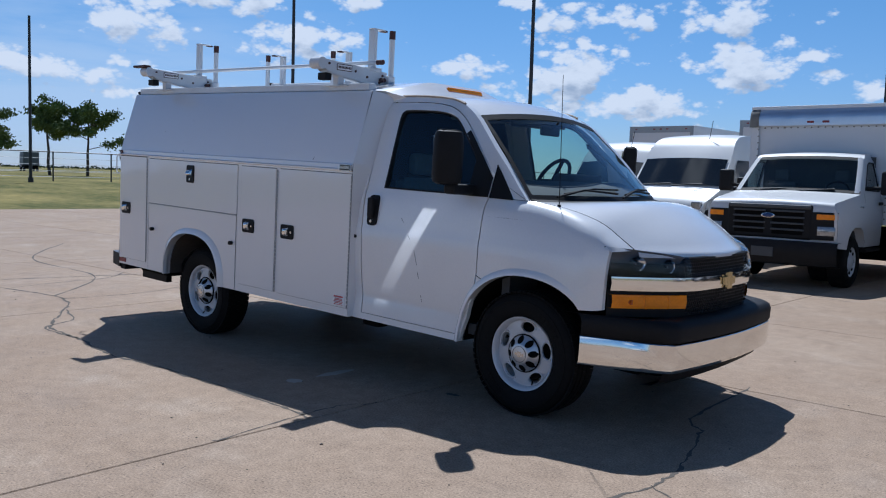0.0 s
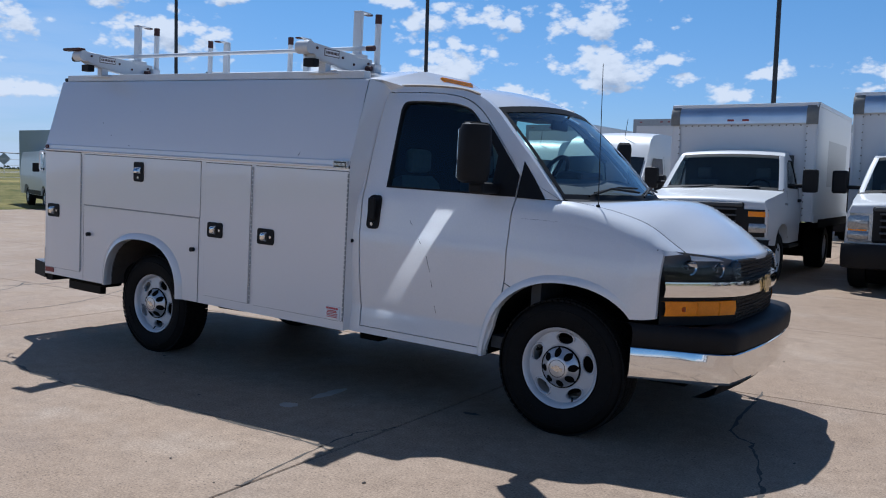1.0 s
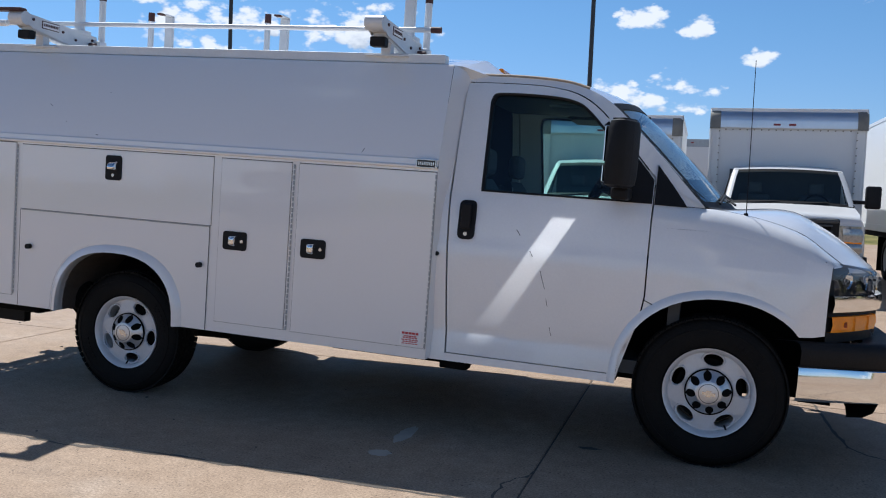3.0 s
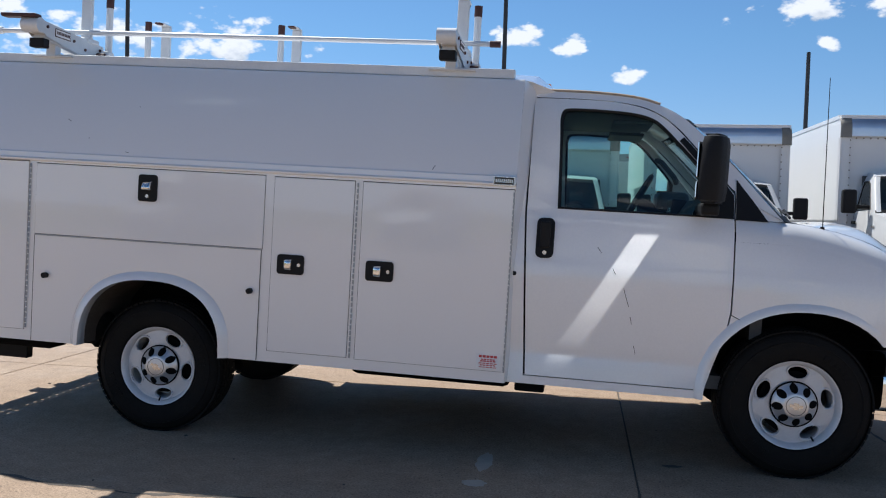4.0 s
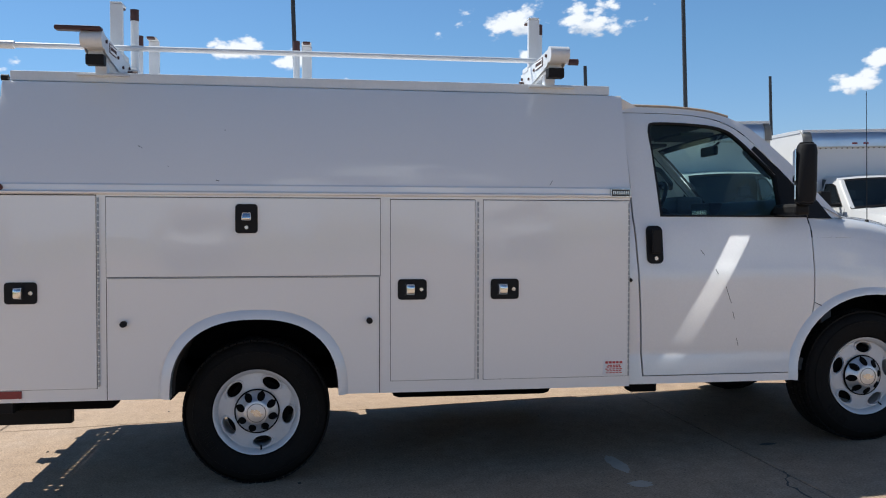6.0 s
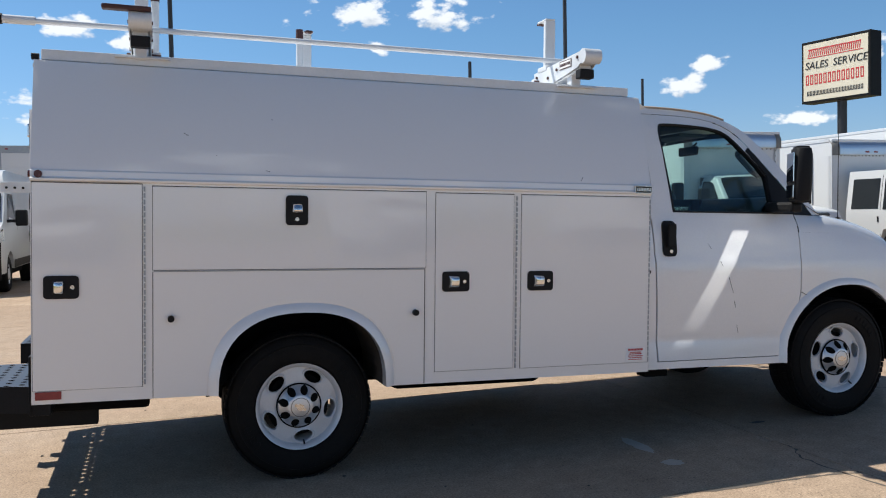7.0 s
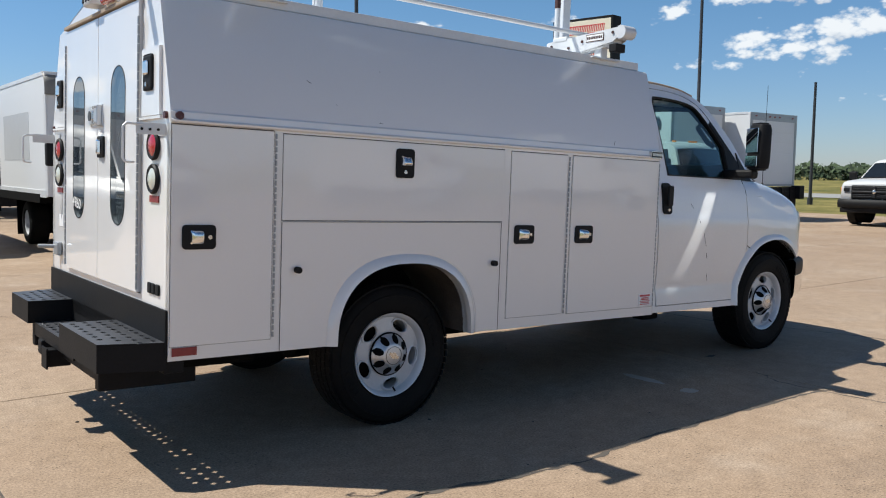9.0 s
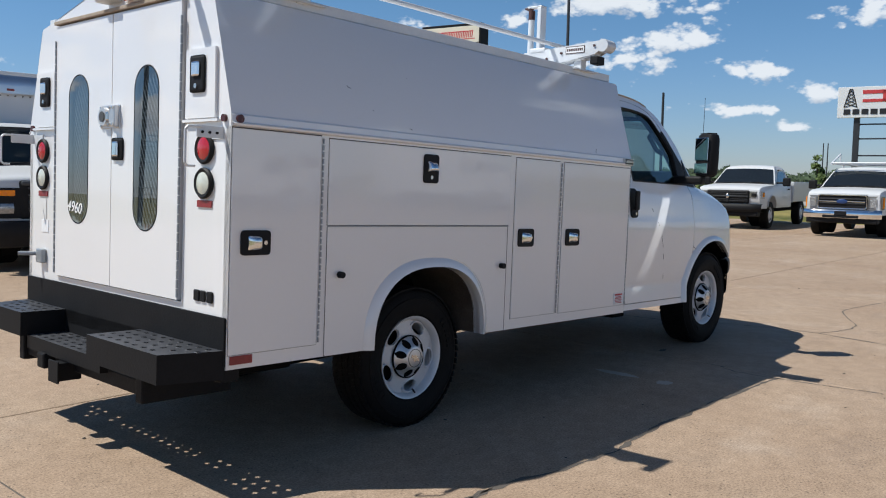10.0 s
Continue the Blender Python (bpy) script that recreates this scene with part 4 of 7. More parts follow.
    for z, w in ((1.492, 0.6), (1.505, 0.92), (1.55, 1.0), (1.66, 1.0), (1.78, 0.97), (1.815, 0.85), (1.828, 0.5)):
        ring = []
        for k in range(17):
            a = 2 * math.pi * k / 16
            c, q = math.cos(a), math.sin(a)
            ring.append((2.985 + 0.057 * w * math.copysign(abs(c) ** 0.6, c) + 0.02 * (z - 1.66), s * (1.118 + 0.094 * w * math.copysign(abs(q) ** 0.55, q)), z))
        rows.append(ring)
    def yawed(bm_):
        bmesh.ops.rotate(bm_, cent=(2.985, s * 1.118, 1.66), matrix=Matrix.Rotation(s * radians(27), 3, "Z"), verts=bm_.verts)
        return bm_
    head = vpart("wing_mirror", yawed(grid(rows, None)), BLACK, label="black towing mirror", smooth=45)
    vpart("mirror_cap", yawed(box(2.95, 3.02, s * 1.06, s * 1.175, 1.822, 1.829, 0.002)), BLACK, head)
    vpart("mirror_base", yawed(box(2.95, 3.02, s * 1.06, s * 1.175, 1.490, 1.496, 0.002)), BLACK, head)
    vpart("mirror_arm", box(2.94, 3.03, s * 0.85, s * 1.10, 1.43, 1.495, 0.018), BLACK, head)
    vpart("upper_glass", yawed(box(2.923, 2.930, s * 1.040, s * 1.195, 1.615, 1.79, 0.003)), MIRROR, head)
    vpart("lower_glass", yawed(box(2.923, 2.930, s * 1.040, s * 1.195, 1.515, 1.595, 0.003)), MIRROR, head)


for s in (-1, 1):
    cab_side(s)

# windscreen and its frame, roof, cowl
def screen_pt(u, v, off=0.0):
    """u across from -1 to 1, v up from the cowl to the roof."""
    xb, zb, wb = 3.398, 1.422, 0.800
    xt, zt, wt = 2.872, 1.945, 0.685
    w = wb + (wt - wb) * v
    x = xb + (xt - xb) * v + (0.17 * (1 - v) + 0.09 * v) * (1 - u * u)
    z = zb + (zt - zb) * v + 0.045 * v * (1 - u * u) + 0.02 * math.sin(math.pi * v)
    return (x + off * 0.7, u * w, z + off * 0.7)


us = [-1 + i / 8 for i in range(17)]
ws = vpart("windscreen", grid([[screen_pt(u * 0.995, v) for u in us] for v in (0.02, 0.2, 0.4, 0.6, 0.8, 0.98)]), SCREEN, smooth=60)
ws.visible_shadow = False
for v0, v1 in ((-0.02, 0.05), (0.93, 1.0)):
    vpart("screen_seal", grid([[screen_pt(u, v0, 0.004) for u in us], [screen_pt(u, v1, 0.005) for u in us]]), BLACK, ws)
for s in (-1, 1):
    vpart("screen_seal", grid([[screen_pt(s, v, 0.003), screen_pt(s * 0.965, v, 0.005)] for v in (0, 0.25, 0.5, 0.75, 1.0)]), BLACK, ws)
roof_rows = []
for t in range(10):
    u = t / 9
    row = []
    for q in us:
        wy = 0.685 * q
        zx = 2.070 + 0.030 * (1 - q * q)
        xe, _, ze = screen_pt(q, 1.0)
        x = 1.98 + (xe - 1.98) * u
        z = zx + (ze - zx) * max(0, (u - 0.55) / 0.45) ** 2.2
        row.append((x, wy, z))
    roof_rows.append(row)
vpart("cab_roof", grid(roof_rows), WHITE, smooth=50)
vpart("headliner", box(2.03, 2.72, -0.64, 0.64, 1.99, 2.01), INTERIOR)
cowl = [[(screen_pt(u, 0)[0] + d, screen_pt(u, 0)[1], screen_pt(u, 0)[2] + h) for u in us] for d, h in ((-0.03, -0.01), (0.0, 0.006), (0.07, -0.008), (0.085, -0.03))]
vpart("cowl_grille", grid(cowl), BLACK, smooth=40)
# wipers
for y0 in (-0.62, 0.02):
    pts = [screen_pt(y0 / 0.79 + 0.02, 0.02, 0.02), screen_pt(y0 / 0.79 + 0.35, 0.09, 0.024), screen_pt(y0 / 0.79 + 0.78, 0.06, 0.022)]
    bm = tube(pts, 0.007)
    bm = tube([screen_pt(y0 / 0.79 + 0.12, 0.06, 0.012), screen_pt(y0 / 0.79 + 0.5, 0.115, 0.012), screen_pt(y0 / 0.79 + 0.86, 0.11, 0.012)], 0.006, bm=bm)
    vpart("wiper", bm, BLACK)
# bonnet
hood = []
for t in range(15):
    v = t / 14
    row = []
    ex, ey, ez = bonnet_edge(v)
    for u in us:
        xa = screen_pt(u, 0)[0] + 0.06
        xe = 4.140 + 0.205 * (1 - abs(u) ** 2.3)
        x = xa + (xe - xa) * v
        z = ez + (0.058 * math.sin(math.pi * v ** 0.85) + 0.004) * (1 - abs(u) ** 2.2) - 0.010 * v * (1 - u * u)
        row.append((x, ey * u, z))
    hood.append(row)
body_rows = len(hood)
for dx, dz in ((0.018, -0.010), (0.027, -0.024), (0.028, -0.040)):
    hood.append([(x + dx, y, z + dz) for x, y, z in hood[body_rows - 1]])
vpart("bonnet", grid(hood), WHITE, smooth=60)
# rounded wing tops from the flat sides to the bonnet's shut lines, which stay open by a few millimetres
for s in (-1, 1):
    rows = []
    for x in (3.145, 3.24, 3.33):
        rows.append([(x, s * cabw(x, z), z) for z in (1.306, 1.335, 1.365, 1.39, 1.405, 1.418)])
    for t in range(13):
        v = t / 12
        x, y, z = bonnet_edge(v)
        fx, fy, fz = shoulder(v)
        y += 0.004
        rows.append([((1 - k) ** 2 * fx + 2 * k * (1 - k) * (fx + x) / 2 + k * k * x, s * ((1 - k) ** 2 * fy + 2 * k * (1 - k) * (fy - 0.16 * (z - fz) - 0.008) + k * k * y), (1 - k) ** 2 * fz + 2 * k * (1 - k) * (z - 0.14 * (z - fz)) + k * k * z) for k in (0, 0.2, 0.4, 0.6, 0.8, 1.0)])
    rows.append([(x + 0.006, y, z - 0.006) for x, y, z in rows[-1]])
    vpart("wing_top", grid(rows), WHITE, smooth=70)
    vpart("shut_line", tube([(bonnet_edge(k / 12)[0], s * (bonnet_edge(k / 12)[1] + 0.002), bonnet_edge(k / 12)[2] - 0.0015) for k in range(13)], 0.0028, 5), UNDER)
# aerial on the right wing
vpart("aerial", cyl((3.600, -0.775, 1.385), (3.575, -0.79, 2.18), 0.0028, 0.0018, n=6, bm=cyl((3.600, -0.775, 1.375), (3.598, -0.775, 1.41), 0.016, 0.010, n=10)), BLACK)


# front end: stations across, y to x
def nose(y):
    a = abs(y)
    if a < 0.42:
        return 4.392 - 0.022 * (a / 0.42) ** 2
    return 4.370 - 0.185 * (a - 0.42) / 0.44 - 0.105 * ((a - 0.42) / 0.44) ** 2


def band(y0, y1, z0, z1, off, n=14, back=0.05, off1=None):
    off1 = off if off1 is None else off1
    yy = [y0 + (y1 - y0) * i / n for i in range(n + 1)]
    return grid([[(nose(y) - back, y, z0) for y in yy], [(nose(y) + off, y, z0) for y in yy], [(nose(y) + (off + off1) / 2 + 0.006, y, (z0 + z1) / 2) for y in yy], [(nose(y) + off1, y, z1) for y in yy], [(nose(y) - back, y, z1) for y in yy]])


def strut(p, q, r, bm):
    """A thin three-sided rod added to a bmesh."""
    bm = bm or bmesh.new()
    d = (q - p).normalized()
    a = d.orthogonal().normalized() * r
    b = d.cross(a).normalized() * r
    ends = [[bm.verts.new(c + a), bm.verts.new(c - 0.5 * a + 0.87 * b), bm.verts.new(c - 0.5 * a - 0.87 * b)] for c in (p, q)]
    for k in range(3):
        bm.faces.new((ends[0][k], ends[0][(k + 1) % 3], ends[1][(k + 1) % 3], ends[1][k]))
    return bm


grl = vpart("grille", band(-0.435, 0.435, 0.80, 1.150, -0.03, 20, 0.05, -0.045), BLACK)
for s in (-1, 1):
    vpart("lamp_bezel", band(s * 0.43, s * 0.850, 0.80, 1.110, -0.022, 12, 0.05, -0.05), BLACK, grl)
for z0, z1, lean in ((1.052, 1.136, -0.026), (0.826, 0.948, -0.012)):
    bm = None
    cell = 0.023
    for k in range(int((z1 - z0) / (cell * 0.87)) + 1):
        z = z0 + k * cell * 0.87
        n = int(0.86 / cell)
        for i in range(n):
            y = -0.43 + cell * (i + 0.5 * (k % 2))
            if abs(y) > 0.43 or z > z1:
                continue
            p_ = Vector((nose(y) + lean, y, z))
            for dy, dz in ((cell * 0.5, cell * 0.29), (-cell * 0.5, cell * 0.29), (0, -cell * 0.58)):
                q_ = p_ + Vector((0, dy, dz)) * 0.98
                bm = strut(p_, q_, 0.0022, bm)
    tagged(vpart("grille_mesh", bm, GRILLE_BLACK, grl), kind="stuff")
vpart("grille_frame", tube([(nose(y) - 0.030, y, 1.142) for y in (-0.43, -0.3, -0.15, 0, 0.15, 0.3, 0.43)], 0.010, 6), BLACK, grl)
vpart("chrome_bar", band(-0.862, 0.862, 0.955, 1.035, 0.012), CHROME, smooth=50)
emb = fill([[(-0.095, -0.022), (-0.042, -0.022), (-0.042, -0.048), (0.052, -0.048), (0.046, -0.022), (0.10, -0.022), (0.09, 0.022), (0.038, 0.022), (0.034, 0.048), (-0.055, 0.048), (-0.05, 0.022), (-0.10, 0.022)]])
got = bmesh.ops.extrude_face_region(emb, geom=emb.faces[:])
for v in [g for g in got["geom"] if isinstance(g, bmesh.types.BMVert)]:
    v.co.y = -0.016
for v in emb.verts:
    v.co = (4.410 - v.co.y * 0.8, v.co.x * 0.80, 0.998 + v.co.z * 1.08)
em = vpart("front_emblem", emb, GOLD)
for s in (-1, 1):
    yy = [s * (0.435 + 0.433 * i / 12) for i in range(13)]
    zt = [1.150 + 0.052 * (i / 12) ** 0.8 for i in range(13)]
    rows = [[(nose(y) - 0.05, y, 1.042) for y in yy], [(nose(y) + 0.012, y, 1.042) for y in yy], [(nose(y) + 0.006, y, 1.042 + (z - 1.042) * 0.5) for y, z in zip(yy, zt)], [(nose(y) - 0.006, y, 1.042 + (z - 1.042) * 0.88) for y, z in zip(yy, zt)], [(nose(y) - 0.022, y, z) for y, z in zip(yy, zt)], [(nose(y) - 0.10, y, z + 0.004) for y, z in zip(yy, zt)]]
    hl = vpart("headlight", grid(rows), LENS, label="clear headlight lens over dark housing", smooth=50)
    hl.visible_shadow = False
    vpart("lamp_housing", grid([[(nose(y) - 0.045 - 0.03 * math.sin(math.pi * k / 4), y, 1.036 + (z - 1.036) * k / 4) for y, z in zip(yy, zt)] for k in range(5)]), HOUSING, hl, smooth=50)
    for y, zc_ in ((0.545, 1.094), (0.715, 1.108)):
        bm = revolve([(0.010, 0.042), (0.030, 0.036), (0.044, 0.018), (0.050, 0.0)], 20)
        for v in bm.verts:
            v.co = (nose(y) - 0.030 - v.co.y - 0.55 * (v.co.x if s > 0 else -v.co.x) * (0.5 if y < 0.6 else 0.9), s * y + v.co.x, zc_ + v.co.z * 0.85)
        vpart("reflector_bowl", bm, CHROME, hl, smooth=60)
        vpart("bulb_cap", cyl((nose(y) - 0.065, s * y, zc_), (nose(y) - 0.040, s * y, zc_), 0.012, 0.009, n=10), INTERIOR, hl)
    lt = vpart("turn_lamp", band(s * 0.445, s * 0.843, 0.852, 0.930, -0.004), AMBER, label="amber turn signal lamp", smooth=50)
    for y in (0.56, 0.69):
        vpart("lens_rib", box(nose(y) - 0.01, nose(y) + 0.006, s * (y - 0.003), s * (y + 0.003), 0.855, 0.923), AMBER, lt)
    vpart("bulb_shade", cyl((nose(0.755) - 0.012, s * 0.755, 0.889), (nose(0.755) + 0.007, s * 0.755, 0.889), 0.014, n=12), AMBER_DEEP, lt)


def bump_x(y, reach=0.0):
    a = abs(y) / 0.915
    return 4.480 + reach - 0.09 * a ** 2 - 0.43 * max(0, (a - 0.74) / 0.26) ** 1.8


def bumper_skin(prof, yl=0.930, n=32):
    yy = [-yl + 2 * yl * i / n for i in range(n + 1)]
    return grid([[(bump_x(y, d), y * (1 + d * 0.1), z) for y in yy] for d, z in prof])


vpart("bumper_top", bumper_skin([(-0.16, 0.80), (-0.03, 0.805), (0.0, 0.79), (0.012, 0.76), (0.01, 0.69), (-0.008, 0.680), (-0.06, 0.674)]), BLACK, smooth=50)
vpart("front_bumper", bumper_skin([(-0.05, 0.679), (0.001, 0.677), (0.006, 0.672), (0.007, 0.60), (0.004, 0.530), (-0.006, 0.512), (-0.07, 0.504)]), CHROME, label="chrome front bumper, scuffed", smooth=25)
vpart("air_dam", bumper_skin([(-0.05, 0.515), (-0.075, 0.45), (-0.12, 0.420), (-0.2, 0.41)], 0.70), BLACK, smooth=50)
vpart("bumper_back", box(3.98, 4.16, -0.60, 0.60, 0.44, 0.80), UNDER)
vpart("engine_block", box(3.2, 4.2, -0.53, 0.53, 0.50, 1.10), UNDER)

# cab inside
vpart("cab_floor", box(2.02, 3.30, -0.88, 0.88, 0.53, 0.60), INTERIOR)
vpart("firewall", box(3.26, 3.32, -0.85, 0.85, 0.55, 1.35), INTERIOR)
dash = [[(x, y, z) for y in (-0.84, -0.4, 0, 0.4, 0.84)] for x, z in ((3.40, 1.42), (3.24, 1.50), (3.08, 1.535), (2.98, 1.52), (2.93, 1.44), (2.94, 1.28), (3.0, 1.12), (3.1, 0.95))]
dsh = vpart("dashboard", grid(dash), INTERIOR, smooth=50)
vpart("centre_stack", box(2.89, 2.98, -0.16, 0.14, 1.15, 1.53, 0.012), BLACK, dsh)
bm = None
for z in (1.25, 1.32, 1.39, 1.45):
    bm = box(2.882, 2.895, -0.12, 0.10, z, z + 0.03, 0.004, bm=bm)
vpart("switch_panel", bm, DULL_CHROME, dsh)
vpart("instrument_hood", box(2.84, 3.04, 0.24, 0.64, 1.46, 1.585, 0.03), INTERIOR, dsh)
bm = bmesh.new()
ring = []
ang = radians(62)
for k in range(25):
    a = 2 * math.pi * k / 24
    ring.append((2.715 + 0.19 * math.cos(a) * math.cos(ang), 0.43 + 0.19 * math.sin(a), 1.52 + 0.19 * math.cos(a) * math.sin(ang)))
bm.free()
sw = vpart("steering_wheel", tube(ring, 0.015, 8), BLACK)
bm = cyl((2.715, 0.43, 1.52), (2.98, 0.43, 1.40), 0.035)
bm = tube([ring[0], (2.715, 0.43, 1.52), ring[12]], 0.016, bm=bm)
bm = tube([ring[6], (2.715, 0.43, 1.52), ring[18]], 0.018, bm=bm)
vpart("steering_column", bm, BLACK, sw)
for s in (-1, 1):
    bm = box(2.18, 2.66, s * 0.18, s * 0.68, 0.82, 0.98, 0.05)
    seat = vpart("seat", bm, SEAT)
    rows = [[(x, s * 0.43 + w * k, z) for k in (-1, -0.9, 0, 0.9, 1)] for x, z, w in ((2.28, 0.95, 0.25), (2.22, 1.2, 0.25), (2.16, 1.45, 0.22), (2.13, 1.50, 0.18), (2.06, 1.47, 0.20), (2.10, 1.0, 0.25))]
    vpart("seat_back", grid(rows), SEAT, seat, smooth=60)
    vpart("headrest", box(2.09, 2.17, s * 0.43 - 0.12, s * 0.43 + 0.12, 1.52, 1.68, 0.035), SEAT, seat)
vpart("cabin_mirror", box(2.945, 2.975, -0.11, 0.11, 1.85, 1.915, 0.012, bm=cyl((2.96, 0, 1.89), (3.03, 0, 1.945), 0.008)), BLACK)
for s in (-1, 1):
    vpart("sun_visor", box(2.50, 2.72, s * 0.14, s * 0.56, 1.925, 1.945, 0.008), INTERIOR)
    vpart("inner_pillar", grid([[(x - 0.03, s * (cabw(x, z) - 0.05), z - 0.03), (x - 0.06, s * (cabw(x, z) - 0.11), z - 0.02)] for x, z in smooth_line([(2.78, 1.985), (2.89, 1.915), (3.16, 1.66), (3.38, 1.42)], 3)]), INTERIOR)
    vpart("grab_handle", tube([(2.85, s * 0.70, 1.815), (2.885, s * 0.66, 1.80), (2.98, s * 0.68, 1.70), (3.00, s * 0.73, 1.665)], 0.019), INTERIOR)

# ---- wheels
def wheel_parts(root, R=0.381, wid=0.245, rim=0.218):
    """Built with the outer face towards -y, the axle at the origin."""
    h = wid / 2
    prof = [(rim + 0.006, -h + 0.03), (rim + 0.02, -h + 0.008), (rim + 0.05, -h), (R - 0.06, -h - 0.004), (R - 0.025, -h + 0.012), (R - 0.008, -h + 0.030), (R, -h + 0.055), (R + 0.0, h - 0.055), (R - 0.008, h - 0.03), (R - 0.03, h - 0.01), (rim + 0.05, h), (rim, h - 0.03)]
    tr_ = part("tyre", revolve(prof, 56), RUBBER, root, smooth=40)
    # tread: five rows of shallow blocks parted by grooves
    bm = None
    n = 64
    for row, y in enumerate((-0.088, -0.045, 0.0, 0.045, 0.088)):
        for i in range(n):
            a = 2 * math.pi * (i + 0.5 * (row % 2)) / n
            c, s_ = math.cos(a), math.sin(a)
            b2 = box(-0.0165, 0.0165, -0.018, 0.018, -0.006, 0.004)
            rad = R + 0.001 if abs(y) < 0.08 else R - 0.002
            bmesh.ops.transform(b2, matrix=Matrix.Translation((rad * s_, y, rad * c)) @ Matrix.Rotation(a, 4, "Y") @ Matrix.Rotation(0.2 * (1 if row % 2 else -1), 4, "Z"), verts=b2.verts)
            bm = merge(bm, b2)
    tagged(part("tread", bm, RUBBER, root), kind="stuff")
    # moulded ring and raised marks on the sidewall
    part("sidewall_ring", revolve([(R - 0.062, -h - 0.001), (R - 0.060, -h - 0.006), (R - 0.054, -h - 0.006), (R - 0.052, -h - 0.001)], 56), RUBBER, root, smooth=40)
    bm = None
    for k in (0, 1, 2, 3, 4, 5, 28, 29, 30, 31, 32):
        a = 2 * math.pi * k / 56 + 0.4
        b2 = box(-0.010, 0.010, -h - 0.006, -h + 0.002, -0.016, 0.016, 0.002)
        bmesh.ops.transform(b2, matrix=Matrix.Rotation(a, 4, "Y") @ Matrix.Translation((0, 0, R - 0.095)), verts=b2.verts)
        bm = merge(bm, b2)
    tagged(part("sidewall_lettering", bm, RUBBER, root), kind="stuff")
    # rim: barrel, lip and a dished face with five oval holes
    part("rim", revolve([(rim - 0.02, h - 0.04), (rim - 0.03, 0.0), (rim - 0.012, -h + 0.035), (rim + 0.004, -h + 0.022), (rim + 0.010, -h + 0.012), (rim + 0.002, -h + 0.014), (rim - 0.010, -h + 0.03)], 48), STEEL, root, smooth=50)
    holes = []
    for k in range(5):
        a = 2 * math.pi * k / 5 + math.pi / 2
        pts = []
        for j in range(12):
            b = 2 * math.pi * j / 12
            lx, lz = 0.050 * math.cos(b), 0.031 * math.sin(b)
            pts.append((0.164 * math.cos(a) - lx * math.sin(a) + lz * math.cos(a), 0.164 * math.sin(a) + lx * math.cos(a) + lz * math.sin(a)))
        holes.append(pts)
    rr = rim - 0.006
    bm = fill([[(rr * math.cos(2 * math.pi * i / 40), rr * math.sin(2 * math.pi * i / 40)) for i in range(40)], [(0.085 * math.cos(2 * math.pi * i / 24), 0.085 * math.sin(2 * math.pi * i / 24)) for i in range(24)], *holes])
    for v in bm.verts:
        r = math.hypot(v.co.x, v.co.z)
        v.co.y = -0.060 - 0.022 * math.exp(-((r - 0.135) / 0.035) ** 2) + (-0.010 if r > rr - 0.01 else 0)
    got = bmesh.ops.extrude_face_region(bm, geom=bm.faces[:])
    for v in [g for g in got["geom"] if isinstance(g, bmesh.types.BMVert)]:
        v.co.y += 0.014
    part("wheel_face", bm, STEEL, root, smooth=40)
    part("brake_disc", cyl((0, -0.035, 0), (0, 0.06, 0), 0.165, n=28), UNDER, root)
    cap = revolve([(0.112, -0.060), (0.112, -0.084), (0.107, -0.092), (0.098, -0.097), (0.072, -0.122), (0.064, -0.130), (0.058, -0.132), (0.0, -0.134)], 40)
    hub = part("hub_cap", cap, CHROME_CAP, root, "chromed hub cap", 30)
    part("cap_gap", revolve([(0.111, -0.0835), (0.119, -0.0835), (0.119, -0.075)], 40), UNDER, hub)
    for k in range(8):
        a = 2 * math.pi * k / 8 + 0.2
        c, s_ = math.cos(a), math.sin(a)
        bm = revolve([(0.0, -0.0045), (0.017, -0.004), (0.0205, 0.004)], 14)
        for v in bm.verts:
            r_ = 0.088 + v.co.x * 1.25
            q_ = v.co.z
            v.co = (r_ * c - q_ * s_, -0.1085 + v.co.y + (r_ - 0.088) * 0.96, r_ * s_ + q_ * c)
        part("lug_recess", bm, UNDER, hub, smooth=60)
    part("centre_line", revolve([(0.047, -0.1330), (0.0475, -0.1345), (0.0495, -0.1345), (0.050, -0.1325)], 36), INTERIOR, hub)
    for k in range(5):
        a = 2 * math.pi * k / 5 + math.pi / 2
        ring_ = []
        for j in range(17):
            b_ = 2 * math.pi * j / 16
            lx, lz = 0.055 * math.cos(b_), 0.036 * math.sin(b_)
            ring_.append((0.164 * math.cos(a) - lx * math.sin(a) + lz * math.cos(a), -0.072, 0.164 * math.sin(a) + lx * math.cos(a) + lz * math.sin(a)))
        part("hole_rim", tube(ring_, 0.006, 6), STEEL, root, smooth=60)
    bm = box(-0.032, 0.032, -0.1362, -0.133, -0.008, 0.008)
    bm = box(-0.013, 0.013, -0.1358, -0.133, -0.016, 0.016, bm=bm)
    part("cap_mark", bm, DULL_CHROME, hub)
    part("valve", cyl((0.10, -0.10, -0.15), (0.11, -0.12, -0.165), 0.005, n=6), BLACK, root)


def van_wheel(x, y, spin):
    w = new("wheel")
    w.parent = van
    w.location = (x, y, 0.380)
    if y > 0:
        w.rotation_euler = (0, 0, math.pi)
    piv = w
    wheel_parts(piv)
    for c in list(piv.children):
        c.rotation_euler = (0, spin, 0)
    return w


van_wheel(0.005, -0.782, 0.5)
van_wheel(3.512, -0.815, 0.1)
van_wheel(0.0, 0.815, 0.9)
van_wheel(3.531, 0.815, 1.4)

